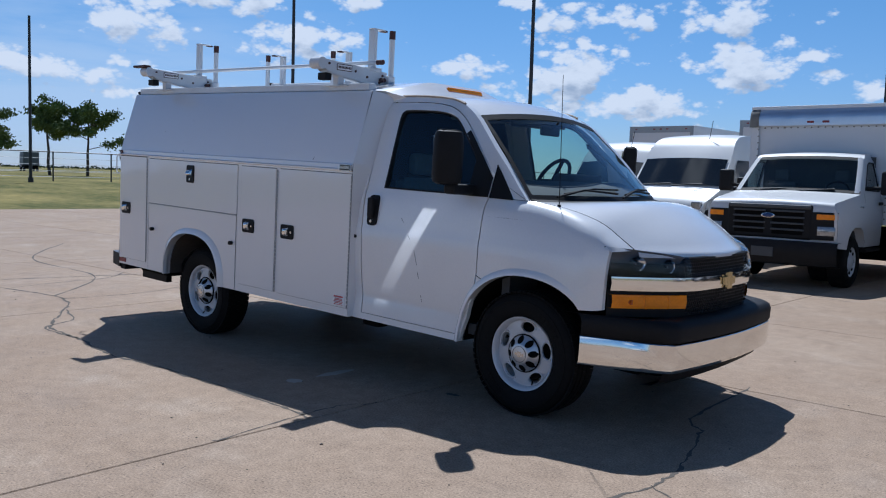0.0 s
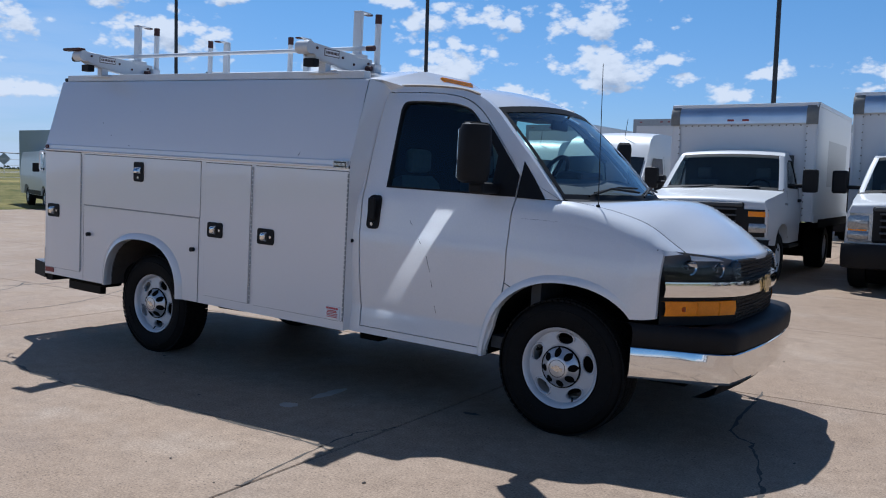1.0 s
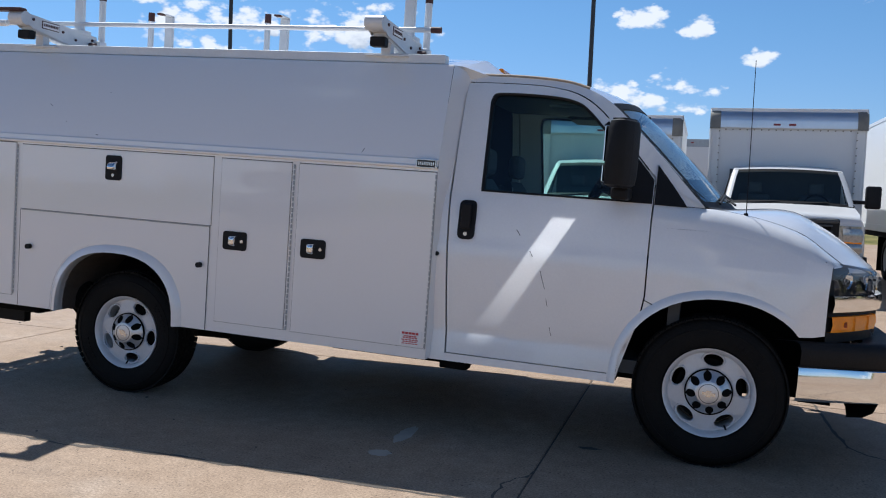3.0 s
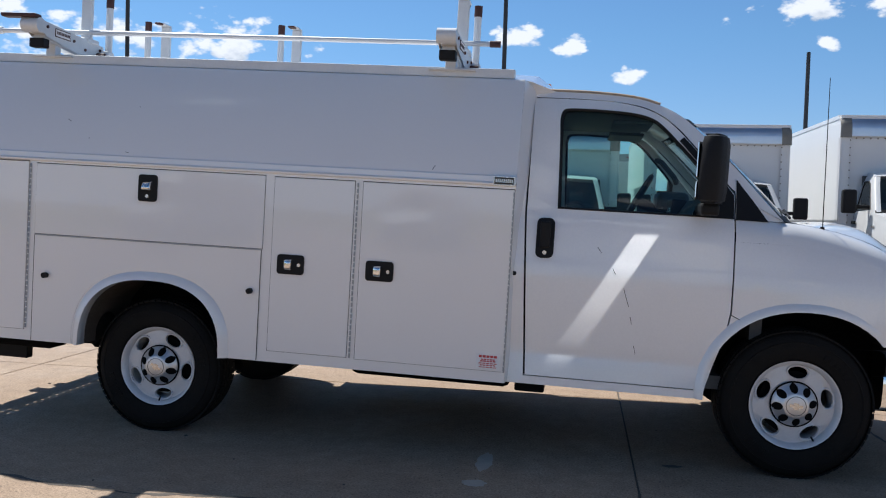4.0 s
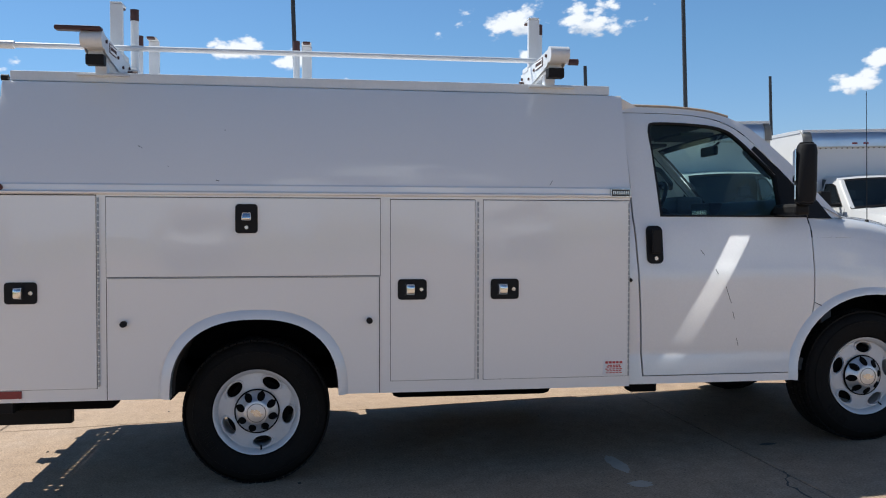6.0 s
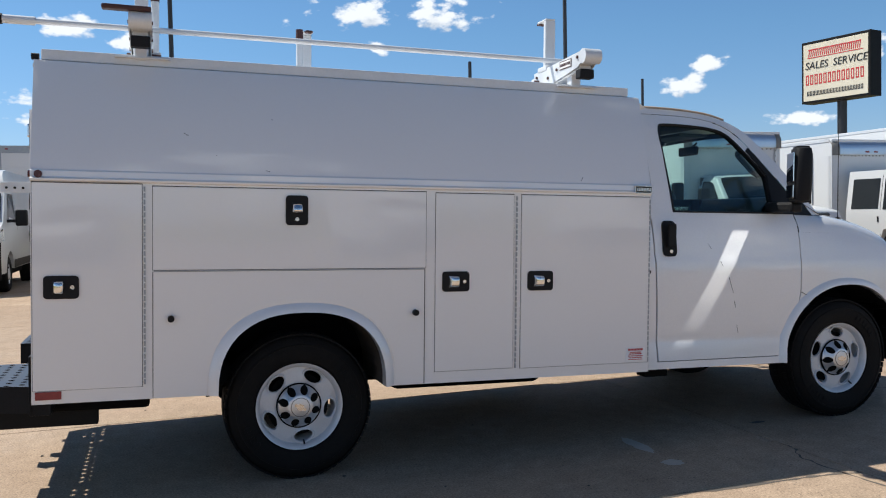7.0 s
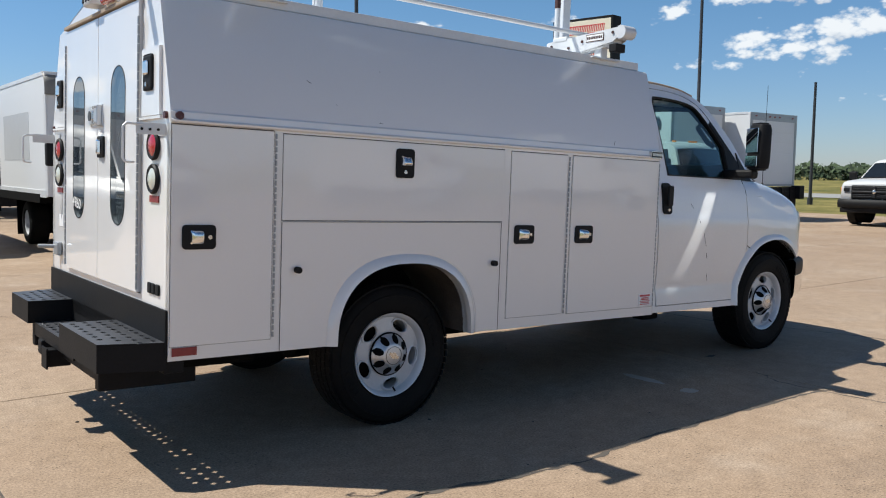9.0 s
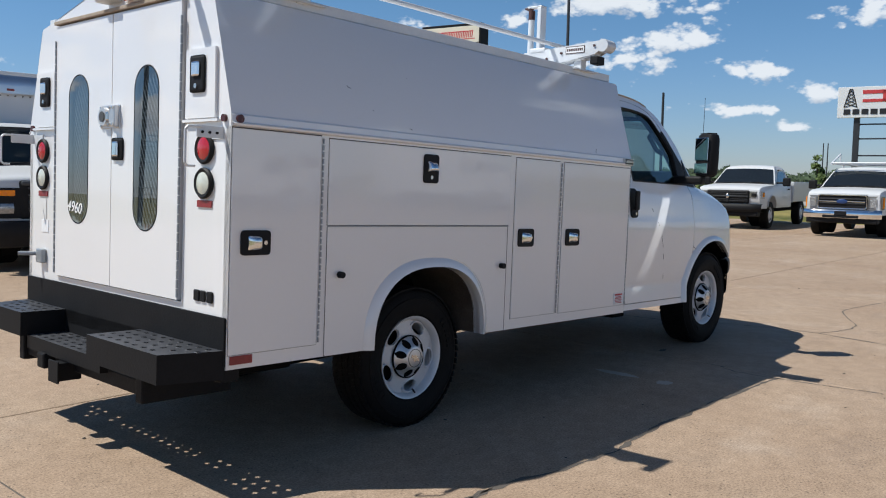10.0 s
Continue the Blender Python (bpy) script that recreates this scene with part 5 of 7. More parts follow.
# ---- ladder racks on the roof
BLACK_PLUM = mat("rubber_cap", (0.060, 0.022, 0.020), 0.6, var=0.2)
def rack_arm(x, s):
    """A clamping cross arm: feet, sloping box beams, roller end, upright with hook plate and capped post."""
    def slab_beam(y0, y1, za, zb, h, w, bev=0.008):
        bm = box(x - w, x + w, s * y0, s * y1, 0, h, bev)
        for v in bm.verts:
            k = (v.co.y - s * y0) / (s * y1 - s * y0)
            v.co.z += za + (zb - za) * k
        return bm
    root = vpart("rack_arm", slab_beam(1.02, 0.36, 2.255, 2.215, 0.075, 0.045), ALU, label="white aluminium ladder clamp arm")
    vpart("lower_beam", slab_beam(0.96, 0.40, 2.225, 2.160, 0.050, 0.038), ALU, root)
    vpart("arm_foot", box(x - 0.030, x + 0.030, s * 0.850, s * 0.790, TOP_Z + 0.030, 2.25, 0.006), ALU, root)
    vpart("arm_foot", box(x - 0.030, x + 0.030, s * 0.52, s * 0.46, 2.15, 2.20, 0.006), ALU, root)
    vpart("foot_plate", box(x - 0.12, x + 0.14, s * 0.865, s * 0.77, TOP_Z + 0.036, TOP_Z + 0.044, 0.002), ALU, root)
    vpart("foot_plate", box(x - 0.08, x + 0.08, s * 0.54, s * 0.43, 2.168, 2.176, 0.002), ALU, root)
    vpart("roller_end", cyl((x - 0.052, s * 1.02, 2.292), (x + 0.052, s * 1.02, 2.292), 0.042, n=18), ALU, root, smooth=40)
    vpart("rubber_block", box(x - 0.045, x + 0.045, s * 0.985, s * 0.925, 2.175, 2.228, 0.006), BLACK, root)
    vpart("upright", box(x - 0.034, x + 0.034, s * 0.500, s * 0.468, 2.28, 2.606, 0.006), ALU, root)
    vpart("hook_plate", box(x - 0.034, x + 0.030, s * 0.502, s * 0.38, 2.606, 2.616, 0.003), ALU, root)
    vpart("hook_pad", box(x - 0.026, x + 0.022, s * 0.40, s * 0.35, 2.600, 2.614, 0.005), BLACK_PLUM, root)
    vpart("upright_bracket", box(x - 0.055, x + 0.055, s * 0.56, s * 0.43, 2.285, 2.318, 0.008), ALU, root)
    vpart("post", cyl((x - s * 0.068, s * 0.345, 2.18), (x - s * 0.068, s * 0.345, 2.55), 0.022, n=14), ALU, root, smooth=40)
    vpart("post_cap", cyl((x - s * 0.068, s * 0.345, 2.545), (x - s * 0.068, s * 0.345, 2.61), 0.024, n=14), BLACK_PLUM, root, smooth=40)
    if x < 0:
        vpart("arm_tip", box(x - 0.17, x + 0.05, s * 1.07, s * 1.01, 2.328, 2.350, 0.008), BLACK_PLUM, root)
    for sg in (-1, 1):
        bm = bmesh.new()
        ring_a = [(1.0, 2.325), (0.38, 2.290), (0.38, 2.180), (0.62, 2.192), (0.96, 2.238), (1.0, 2.262)]
        va = [bm.verts.new((x + sg * 0.046, s * y, z)) for y, z in ring_a]
        vb = [bm.verts.new((x + sg * 0.050, s * y, z)) for y, z in ring_a]
        bm.faces.new(va)
        bm.faces.new(vb)
        for k in range(6):
            bm.faces.new((va[k], va[(k + 1) % 6], vb[(k + 1) % 6], vb[k]))
        vpart("side_plate", bm, ALU, root)
        for yb, zb in ((0.96, 2.295), (0.58, 2.235), (0.45, 2.205), (0.42, 2.26), (0.70, 2.265)):
            vpart("plate_bolt", cyl((x + sg * 0.050, s * yb, zb), (x + sg * 0.058, s * yb, zb), 0.009, n=8), BLACK_PLUM, root)
    vpart("end_block", box(x - 0.05, x + 0.10, s * 0.40, s * 0.325, 2.175, 2.265, 0.010), ALU, root)
    vpart("pivot_pin", cyl((x - 0.075, s * 0.44, 2.225), (x + 0.10, s * 0.44, 2.225), 0.017, n=10), BLACK_PLUM, root)
    vpart("box_slot", box(x - 0.03, x + 0.08, s * 0.3265, s * 0.322, 2.195, 2.235, 0.002), BLACK, root)
    for xx, sg in ((x + 0.050, 1), (x - 0.050, -1)):
        bd = vpart("arm_badge", box(xx, xx + sg * 0.003, s * 0.885, s * 0.735, 2.255, 2.303), BLACK_PLUM, root)
        vpart("badge_face", box(xx, xx + sg * 0.0042, s * 0.880, s * 0.740, 2.260, 2.298), WHITE_PRINT, bd)
        bm = None
        for i in range(9):
            bm = box(xx, xx + sg * 0.0054, s * (0.872 - 0.0145 * i), s * (0.862 - 0.0145 * i), 2.271, 2.288, bm=bm)
        vpart("badge_mark", bm, BLACK_PLUM, bd)


for x in (-0.79, 1.60):
    rack_arm(x, -1)
for x in (-0.76, 0.25):
    rack_arm(x, 1)
for s, xa, xb in ((-1, -1.46, 1.80), (1, -1.10, 0.45)):
    rod = vpart("clamp_rod", cyl((xa, s * 0.60, 2.338), (xb, s * 0.60, 2.338), 0.015, n=12), ALU, smooth=40)
    vpart("rod_end", cyl((xb - 0.02, s * 0.60, 2.338), (xb + 0.04, s * 0.60, 2.338), 0.019, n=12), BLACK_PLUM, rod)
    vpart("rod_end", cyl((xa - 0.05, s * 0.60, 2.338), (xa + 0.02, s * 0.60, 2.338), 0.027, n=12), BLACK, rod)
    vpart("rod_sleeve", cyl((xa, s * 0.60, 2.338), (xa + 0.17, s * 0.60, 2.338), 0.022, n=12), ALU, rod, smooth=40)
# tan strip along the cab roof edge
for s in (-1, 1):
    vpart("roof_edge_strip", tube([(x, s * (cabw(x, z) - 0.012), z + 0.006) for x, z in smooth_line([(2.02, 2.070), (2.35, 2.070), (2.60, 2.052), (2.74, 2.016)], 4)], 0.010, 6), TAN)

# nicks in the sloped upper panel
for x, z, dx, dz in ((-0.590, 1.775, 0.022, -0.012), (-0.44, 1.671, 0.005, -0.003), (1.560, 1.590, 0.014, 0.024), (-0.162, 1.866, 0.004, -0.004), (-0.2, 1.60, 0.02, -0.004)):
    pts = [(x + dx * k, -(SIDE - 0.004 + (TOP_Y + 0.016 - SIDE) * (z + dz * k - 1.580) / (TOP_Z - 0.012 - 1.580)) - 0.0005, z + dz * k) for k in (0, 1)]
    vpart("paint_nick", tube(pts, 0.0015, 5), INTERIOR)
# seam between the door edge and the wheel arch
for s in (-1, 1):
    vpart("panel_seam", tube([(x, s * (cabw(x, z) + 0.0015), z) for x, z in ((3.142, 0.932), (3.18, 0.915), (3.222, 0.891))], 0.0022, 5), UNDER)
# scratches in the right-hand door's paint
for pts in (((2.452, 1.235), (2.475, 1.205)), ((2.535, 1.128), (2.552, 1.100)), ((2.598, 1.030), (2.612, 0.985)), ((2.612, 0.985), (2.630, 0.935)), ((2.640, 0.885), (2.650, 0.845)), ((2.668, 0.735), (2.680, 0.690))):
    vpart("paint_scratch", tube([(x, -cabw(x, z) - 0.0002, z) for x, z in pts], 0.0016, 5), INTERIOR)

# added lamp stands in for wing-mirror sunlight thrown on the door below it
glint = new("mirror_glint_lamp", bpy.data.lights.new("mirror_glint_lamp", "AREA"))
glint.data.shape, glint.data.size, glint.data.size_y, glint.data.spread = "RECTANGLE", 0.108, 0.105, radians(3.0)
glint.data.energy, glint.data.color = GLINT_LAMP, (1.0, 0.96, 0.90)
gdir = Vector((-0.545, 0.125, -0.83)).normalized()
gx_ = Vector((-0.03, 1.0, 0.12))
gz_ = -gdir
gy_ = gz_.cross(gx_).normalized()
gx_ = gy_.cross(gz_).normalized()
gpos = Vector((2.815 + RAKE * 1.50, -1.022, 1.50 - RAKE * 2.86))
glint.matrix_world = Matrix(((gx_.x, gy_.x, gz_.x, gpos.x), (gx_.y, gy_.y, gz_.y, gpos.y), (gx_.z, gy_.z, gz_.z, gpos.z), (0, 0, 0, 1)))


# ---------------------------------------------------------------- ground, lot, grass
LOT = (-22.6, 26.2, -42.0, 33.0)


def land(x, y):
    """Height of the ground: the field beyond the lot rises a little to the west."""
    t = min(max((-x - 24) / 34, 0), 1)
    return -0.03 + 0.60 * t * t * (3 - 2 * t)


GRASS = mat("mown_grass", (0.060, 0.092, 0.018), 0.95, var=0.35, scale=0.16, fine=2.5, bump=0.5, dirt=(0.25, 0.20, 0.075), spec=0.1)
CONCRETE = bpy.data.materials.new("tan_concrete")
CONCRETE.use_nodes = True


def concrete(m):
    """Broom-worn tan concrete: slab tones, broad stains, rust bloom, pits and pale grains, all at world scale."""
    nt = m.node_tree
    b = nt.nodes["Principled BSDF"]
    geo = nt.nodes.new("ShaderNodeNewGeometry")
    info = nt.nodes.new("ShaderNodeObjectInfo")

    def noise_(scale, detail, rough=0.55):
        n = nt.nodes.new("ShaderNodeTexNoise")
        n.inputs["Scale"].default_value, n.inputs["Detail"].default_value, n.inputs["Roughness"].default_value = scale, detail, rough
        nt.links.new(geo.outputs["Position"], n.inputs["Vector"])
        return n.outputs["Fac"]

    def ramp_(src, lo, hi):
        r = nt.nodes.new("ShaderNodeMapRange")
        r.inputs["From Min"].default_value, r.inputs["From Max"].default_value = lo, hi
        nt.links.new(src, r.inputs["Value"])
        return r.outputs[0]

    def mix_(fac, a, c, mode="MIX"):
        x = nt.nodes.new("ShaderNodeMix")
        x.data_type, x.blend_type = "RGBA", mode
        if isinstance(fac, float):
            x.inputs["Factor"].default_value = fac
        else:
            nt.links.new(fac, x.inputs["Factor"])
        for key, v in (("A", a), ("B", c)):
            if isinstance(v, tuple):
                x.inputs[key].default_value = (*v, 1)
            else:
                nt.links.new(v, x.inputs[key])
        return x.outputs["Result"]

    def scaled(src, k):
        n = nt.nodes.new("ShaderNodeMath")
        n.operation, n.inputs[1].default_value = "MULTIPLY", k
        nt.links.new(src, n.inputs[0])
        return n.outputs[0]

    col = mix_(ramp_(noise_(0.55, 6), 0.35, 0.68), CONC_A, CONC_B)
    col = mix_(scaled(ramp_(noise_(2.3, 6, 0.7), 0.52, 0.74), 0.6), col, CONC_STAIN)
    col = mix_(scaled(ramp_(noise_(1.1, 4), 0.58, 0.72), 0.5), col, CONC_PALE)
    col = mix_(scaled(info.outputs["Random"], 0.30), col, CONC_SLAB)
    col = mix_(0.55, col, mix_(ramp_(noise_(9.0, 6, 0.7), 0.34, 0.66), (0.41, 0.40, 0.39), (0.62, 0.615, 0.61)), "OVERLAY")
    fine = noise_(85.0, 4, 0.7)
    col = mix_(0.75, col, mix_(ramp_(fine, 0.36, 0.64), (0.31, 0.295, 0.28), (0.70, 0.695, 0.69)), "OVERLAY")
    pits = nt.nodes.new("ShaderNodeTexVoronoi")
    pits.inputs["Scale"].default_value = 34.0
    nt.links.new(geo.outputs["Position"], pits.inputs["Vector"])
    keep = ramp_(noise_(3.0, 4), 0.40, 0.58)
    dark = nt.nodes.new("ShaderNodeMath")
    dark.operation = "MULTIPLY"
    nt.links.new(ramp_(pits.outputs["Distance"], 0.22, 0.12), dark.inputs[0])
    nt.links.new(keep, dark.inputs[1])
    col = mix_(scaled(dark.outputs[0], 0.7), col, (0.09, 0.07, 0.055))
    nt.links.new(col, b.inputs["Base Color"])
    nt.links.new(ramp_(noise_(1.7, 4), -0.9, 1.2), b.inputs["Roughness"])
    bp = nt.nodes.new("ShaderNodeBump")
    bp.inputs["Strength"].default_value, bp.inputs["Distance"].default_value = 0.4, 0.004
    nt.links.new(fine, bp.inputs["Height"])
    nt.links.new(bp.outputs[0], b.inputs["Normal"])
    b.inputs["Specular IOR Level"].default_value = 0.12


CONC_A, CONC_B, CONC_STAIN, CONC_PALE, CONC_SLAB = (0.326, 0.238, 0.166), (0.391, 0.300, 0.219), (0.214, 0.161, 0.118), (0.449, 0.369, 0.294), (0.289, 0.219, 0.166)
concrete(CONCRETE)
JOINT = mat("joint_filler", (0.10, 0.085, 0.07), 0.9, var=0.2, scale=5)
ROAD = mat("pale_road", (0.30, 0.29, 0.275), 0.9, var=0.08, scale=0.2)
gx = sorted(set([-2500, -1200, -600, -300, -200, -140, -100, -80, -66, -58, -52, -48, -44, -40, -36, -32, -28, -25, -22, 0, 24, 30, 40, 60, 100, 200, 400, 900, 2500]))
gy = [-2500, -900, -300, -100, -40, 0, 20, 40, 60, 100, 200, 500, 1000, 2500]
tagged(finish("ground", grid([[(x, y, land(x, y)) for y in gy] for x in gx]), GRASS), "mown grass field with dry patches round the lot", "grass", kind="structure")
pave = tagged(finish("pavement", box(LOT[0], LOT[1], LOT[2], LOT[3], -0.20, -0.006), JOINT), "sunlit tan concrete lot with joints and cracks", "pavement", kind="structure")
slab_mesh = {}
XJ = [2.72 + 4.60 * k for k in range(-6, 6)]
YJ = [0.79 + 3.13 * k for k in range(-14, 11) if k != -1]
XJ = [LOT[0]] + [x for x in XJ if LOT[0] + 0.5 < x < LOT[1] - 0.5] + [LOT[1]]
YJ = [LOT[2]] + [y for y in YJ if LOT[2] + 0.5 < y < LOT[3] - 0.5] + [LOT[3]]
for x0, x1 in zip(XJ, XJ[1:]):
    for y0, y1 in zip(YJ, YJ[1:]):
        key = (round(x1 - x0, 3), round(y1 - y0, 3))
        if key not in slab_mesh:
            w, h = key[0] / 2 - 0.005, key[1] / 2 - 0.005
            b = box(-w, w, -h, h, -0.10, 0.0, 0.005, segs=1)
            me = bpy.data.meshes.new("slab")
            b.to_mesh(me)
            b.free()
            me.materials.append(CONCRETE)
            slab_mesh[key] = me
        sl = new("slab", slab_mesh[key])
        sl.parent = pave
        sl.location = ((x0 + x1) / 2, (y0 + y1) / 2, 0.0)


def crack(pts, width, seed):
    """A wandering open crack with ragged, spalled edges, laid on the slabs."""
    r = random.Random(seed)
    line = smooth_line(pts, 14)
    rows = []
    off = 0.0
    for k, (p, q_) in enumerate(zip(line, line[1:] + [line[-1]])):
        off = 0.85 * off + r.gauss(0, 0.007)
        d = Vector((q_[0] - p[0], q_[1] - p[1], 0))
        n = Vector((-d.y, d.x, 0)).normalized() if d.length > 1e-6 else Vector((0, 1, 0))
        w = width * r.uniform(0.35, 1.6)
        c = Vector((p[0], p[1], 0.0015)) + n * off
        rows.append([tuple(c - n * w), tuple(c + n * w * r.uniform(0.5, 1.3))])
    return part("crack", grid(rows), JOINT, pave)


crack([(2.71, -1.90), (2.04, -1.86), (1.06, -1.88), (0.4, -1.92), (-0.38, -1.80), (-1.1, -1.74), (-1.6, -1.45), (-1.94, -1.22), (-2.4, -1.0), (-2.88, -0.92), (-3.84, -1.05), (-5.2, -1.3)], 0.013, 1)
crack([(-4.66, -0.8), (-4.35, 0.53), (-4.1, 1.6)], 0.012, 2)
crack([(-9.5, 2.2), (-7.0, 0.6), (-4.4, 0.3), (-2.9, -0.9)], 0.012, 3)
crack([(4.22, 0.9), (4.29, -0.17), (4.48, -0.47), (4.62, -1.0), (4.68, -1.45), (4.5, -2.4)], 0.009, 4)
crack([(1.76, 7.43), (2.24, 7.03), (3.3, 6.5)], 0.008, 5)
crack([(4.68, -1.45), (5.3, -1.6), (6.4, -1.2), (8.0, -1.5)], 0.006, 6)
crack([(-3.82, -1.0), (-4.0, -0.32), (-4.12, 0.33), (-4.59, 0.81)], 0.010, 8)
crack([(-1.94, -1.21), (-1.35, -1.42), (-1.06, -1.77), (-0.42, -1.83)], 0.011, 9)
crack([(-3.2, 1.27), (-2.72, 0.38), (-2.6, -0.2), (-2.67, -1.0)], 0.008, 10)
crack([(2.73, -1.37), (2.60, -1.73), (2.69, -2.58)], 0.006, 11)
crack([(7.6, 2.9), (9.0, 3.3), (11.2, 3.0)], 0.008, 7)


# ---------------------------------------------------------------- background vehicles
def shell(prof, w, n=8, crown=0.03, skip=-1, holes=()):
    """Closed body from a side line (d, z) and a half width w(d, z): a skin over the top and two flat-filled sides."""
    us_ = [-1 + 2 * i / n for i in range(n + 1)]
    rows = [[(u * w(d, z), d - crown * 1.2 * (1 - u * u) * (1 if d < 1.3 else 0), z + crown * (1 - u * u) * (1 if z > 1.1 else 0)) for u in us_] for d, z in prof]
    bm = grid(rows) if skip < 0 else grid(rows[skip + 1:], grid(rows[:skip + 1]))
    for s in (-1, 1):
        f = fill([prof, *holes])
        cut(f, 2, (0.8, 1.1, 1.3, 1.5, 1.7, 1.9, 2.1))
        for v in f.verts:
            v.co = (s * w(v.co.x, v.co.z), v.co.x, v.co.z)
        bm = merge(bm, f)
    return bm


def side_sheet(outline, w, s, off=0.006, thick=0.012, holes=()):
    f = fill([outline, *holes])
    cut(f, 2, (1.3, 1.45, 1.6, 1.75, 1.9))
    for v in f.verts:
        v.co = (s * (w(v.co.x, v.co.z) + off), v.co.x, v.co.z)
    return f


def screen(w, d0, z0, d1, z1, inset=0.06, off=0.012, crown=0.03, n=8):
    us_ = [-1 + 2 * i / n for i in range(n + 1)]
    rows = []
    for t in (0.05, 0.35, 0.65, 0.95):
        d, z = d0 + (d1 - d0) * t, z0 + (z1 - z0) * t
        rows.append([(u * (w(d, z) - inset), d - off - crown * 1.2 * (1 - u * u) * (1 if d < 1.3 else 0.3), z + off + crown * (1 - u * u)) for u in us_])
    return grid(rows)


def road_wheel(root, x, d, R=0.39, wid=0.24, dual=False, name="wheel"):
    s = 1 if x > 0 else -1
    w = new(name)
    w.parent = root
    w.location = (x, d, R)
    w.rotation_euler = (0, 0, math.pi / 2 if s > 0 else -math.pi / 2)
    h = wid / 2
    part("tyre", revolve([(R * 0.56, -h + 0.03), (R * 0.62, -h), (R - 0.05, -h), (R - 0.015, -h + 0.02), (R, -h + 0.06), (R, h), (R * 0.56, h)], 28), RUBBER, w, smooth=40)
    dish = -h + (0.11 if dual else 0.05)
    part("rim", revolve([(R * 0.57, -h + 0.02), (R * 0.53, -h + 0.03), (R * 0.50, dish), (R * 0.34, dish - 0.015), (R * 0.28, dish - 0.03), (0.06, dish - 0.05), (0.0, dish - 0.05)], 28), STEEL, w, smooth=40)
    bm = None
    for k in range(8):
        a = 2 * math.pi * k / 8
        bm = cyl((R * 0.42 * math.cos(a), dish - 0.022, R * 0.42 * math.sin(a)), (R * 0.42 * math.cos(a), dish - 0.012, R * 0.42 * math.sin(a)), R * 0.065, n=8, bm=bm)
    tagged(part("wheel_hole_ring", bm, UNDER, w), kind="stuff")
    return w


def cargo_box(root, hw, d0, d1, z0, z1, cap=True, rear_detail=False):
    """Aluminium cargo body with corner posts, rivets and rounded front cap."""
    b = part("cargo_body", box(-hw, hw, d0 + (0.02 if cap else 0), d1, z0, z1, 0.012), BOX_WHITE, root)
    if cap:
        rows = []
        r = 0.24
        for k in range(7):
            a = math.pi / 2 * k / 6
            rows.append([(x, d0 - 0.05 + r - r * math.cos(a), z1 - r + r * math.sin(a) + 0.012) for x in (-hw + 0.10, 0, hw - 0.10)])
        rows.insert(0, [(x, d0 - 0.05, z1 - 0.34) for x in (-hw + 0.10, 0, hw - 0.10)])
        part("front_cap", grid(rows), BRUSHED, b, "brushed aluminium nose cap", 50)
        for s in (-1, 1):
            rows2 = []
            for k in range(7):
                a = math.pi / 2 * k / 6
                rows2.append([(s * x, d0 - 0.058 + r - r * math.cos(a) + dd, z1 - r + r * math.sin(a) + 0.016) for x, dd in ((hw - 0.16, 0), (hw - 0.03, 0), (hw + 0.012, 0.05))])
            rows2.insert(0, [(s * x, d0 - 0.058 + dd, z1 - 0.36) for x, dd in ((hw - 0.16, 0), (hw - 0.03, 0), (hw + 0.012, 0.05))])
            part("corner_cap", grid(rows2), CORNER, b, smooth=50)
            rows3 = [[(s * x, d0 + dd, z) for x, dd in ((hw - 0.16, -0.008), (hw - 0.05, 0.0), (hw + 0.006, 0.06), (hw + 0.006, 0.16))] for z in (z0, z1 - 0.36)]
            part("corner_post", grid(rows3), BOX_WHITE, b, smooth=60)
            bm = None
            for i in range(14):
                z = z0 + 0.1 + (z1 - z0 - 0.5) * i / 13
                bm = cyl((s * (hw - 0.15), d0 - 0.012, z), (s * (hw - 0.15), d0 - 0.018, z), 0.012, n=6, bm=bm)
            tagged(part("rivet_row", bm, CORNER, b), kind="stuff")
        bm = None
        for i in range(18):
            x = -hw + 0.25 + (2 * hw - 0.5) * i / 17
            bm = cyl((x, d0 + 0.02, z1 - 0.37), (x, d0 - 0.002, z1 - 0.37), 0.012, n=6, bm=bm)
        tagged(part("rivet_row", bm, CORNER, b), kind="stuff")
        for x in (-0.22, 0.02):
            part("clearance_lamp", box(x, x + 0.11, d0 - 0.058, d0 - 0.04, z1 - 0.30, z1 - 0.265, 0.006), RED_REFLECT, b)
    for s in (-1, 1):
        part("side_rail", box(s * (hw - 0.01), s * (hw + 0.012), d0 + 0.1, d1, z0 - 0.02, z0 + 0.10, 0.004), ALU, b)
        part("top_rail", box(s * (hw - 0.01), s * (hw + 0.010), d0 + 0.1, d1, z1 - 0.06, z1 + 0.008, 0.004), ALU, b)
    return b


BRUSHED = mat("brushed_aluminium", (0.62, 0.66, 0.72), 0.3, metal=0.85, var=0.08, scale=3)
CORNER = mat("grey_corner_casting", (0.22, 0.21, 0.19), 0.6, metal=0.3, var=0.15, scale=9)
PANEL_GREY = mat("pale_grey_patch", (0.50, 0.51, 0.52), 0.5, var=0.04)


def towing_mirror(root, x, d, z, s, h=0.36):
    m = part("door_mirror", box(x + s * 0.22, x + s * 0.44, d - 0.07, d + 0.07, z, z + h, 0.035), BLACK, root)
    part("mirror_arm", cyl((x, d, z + 0.10), (x + s * 0.25, d, z + 0.10), 0.03, n=8), BLACK, m)


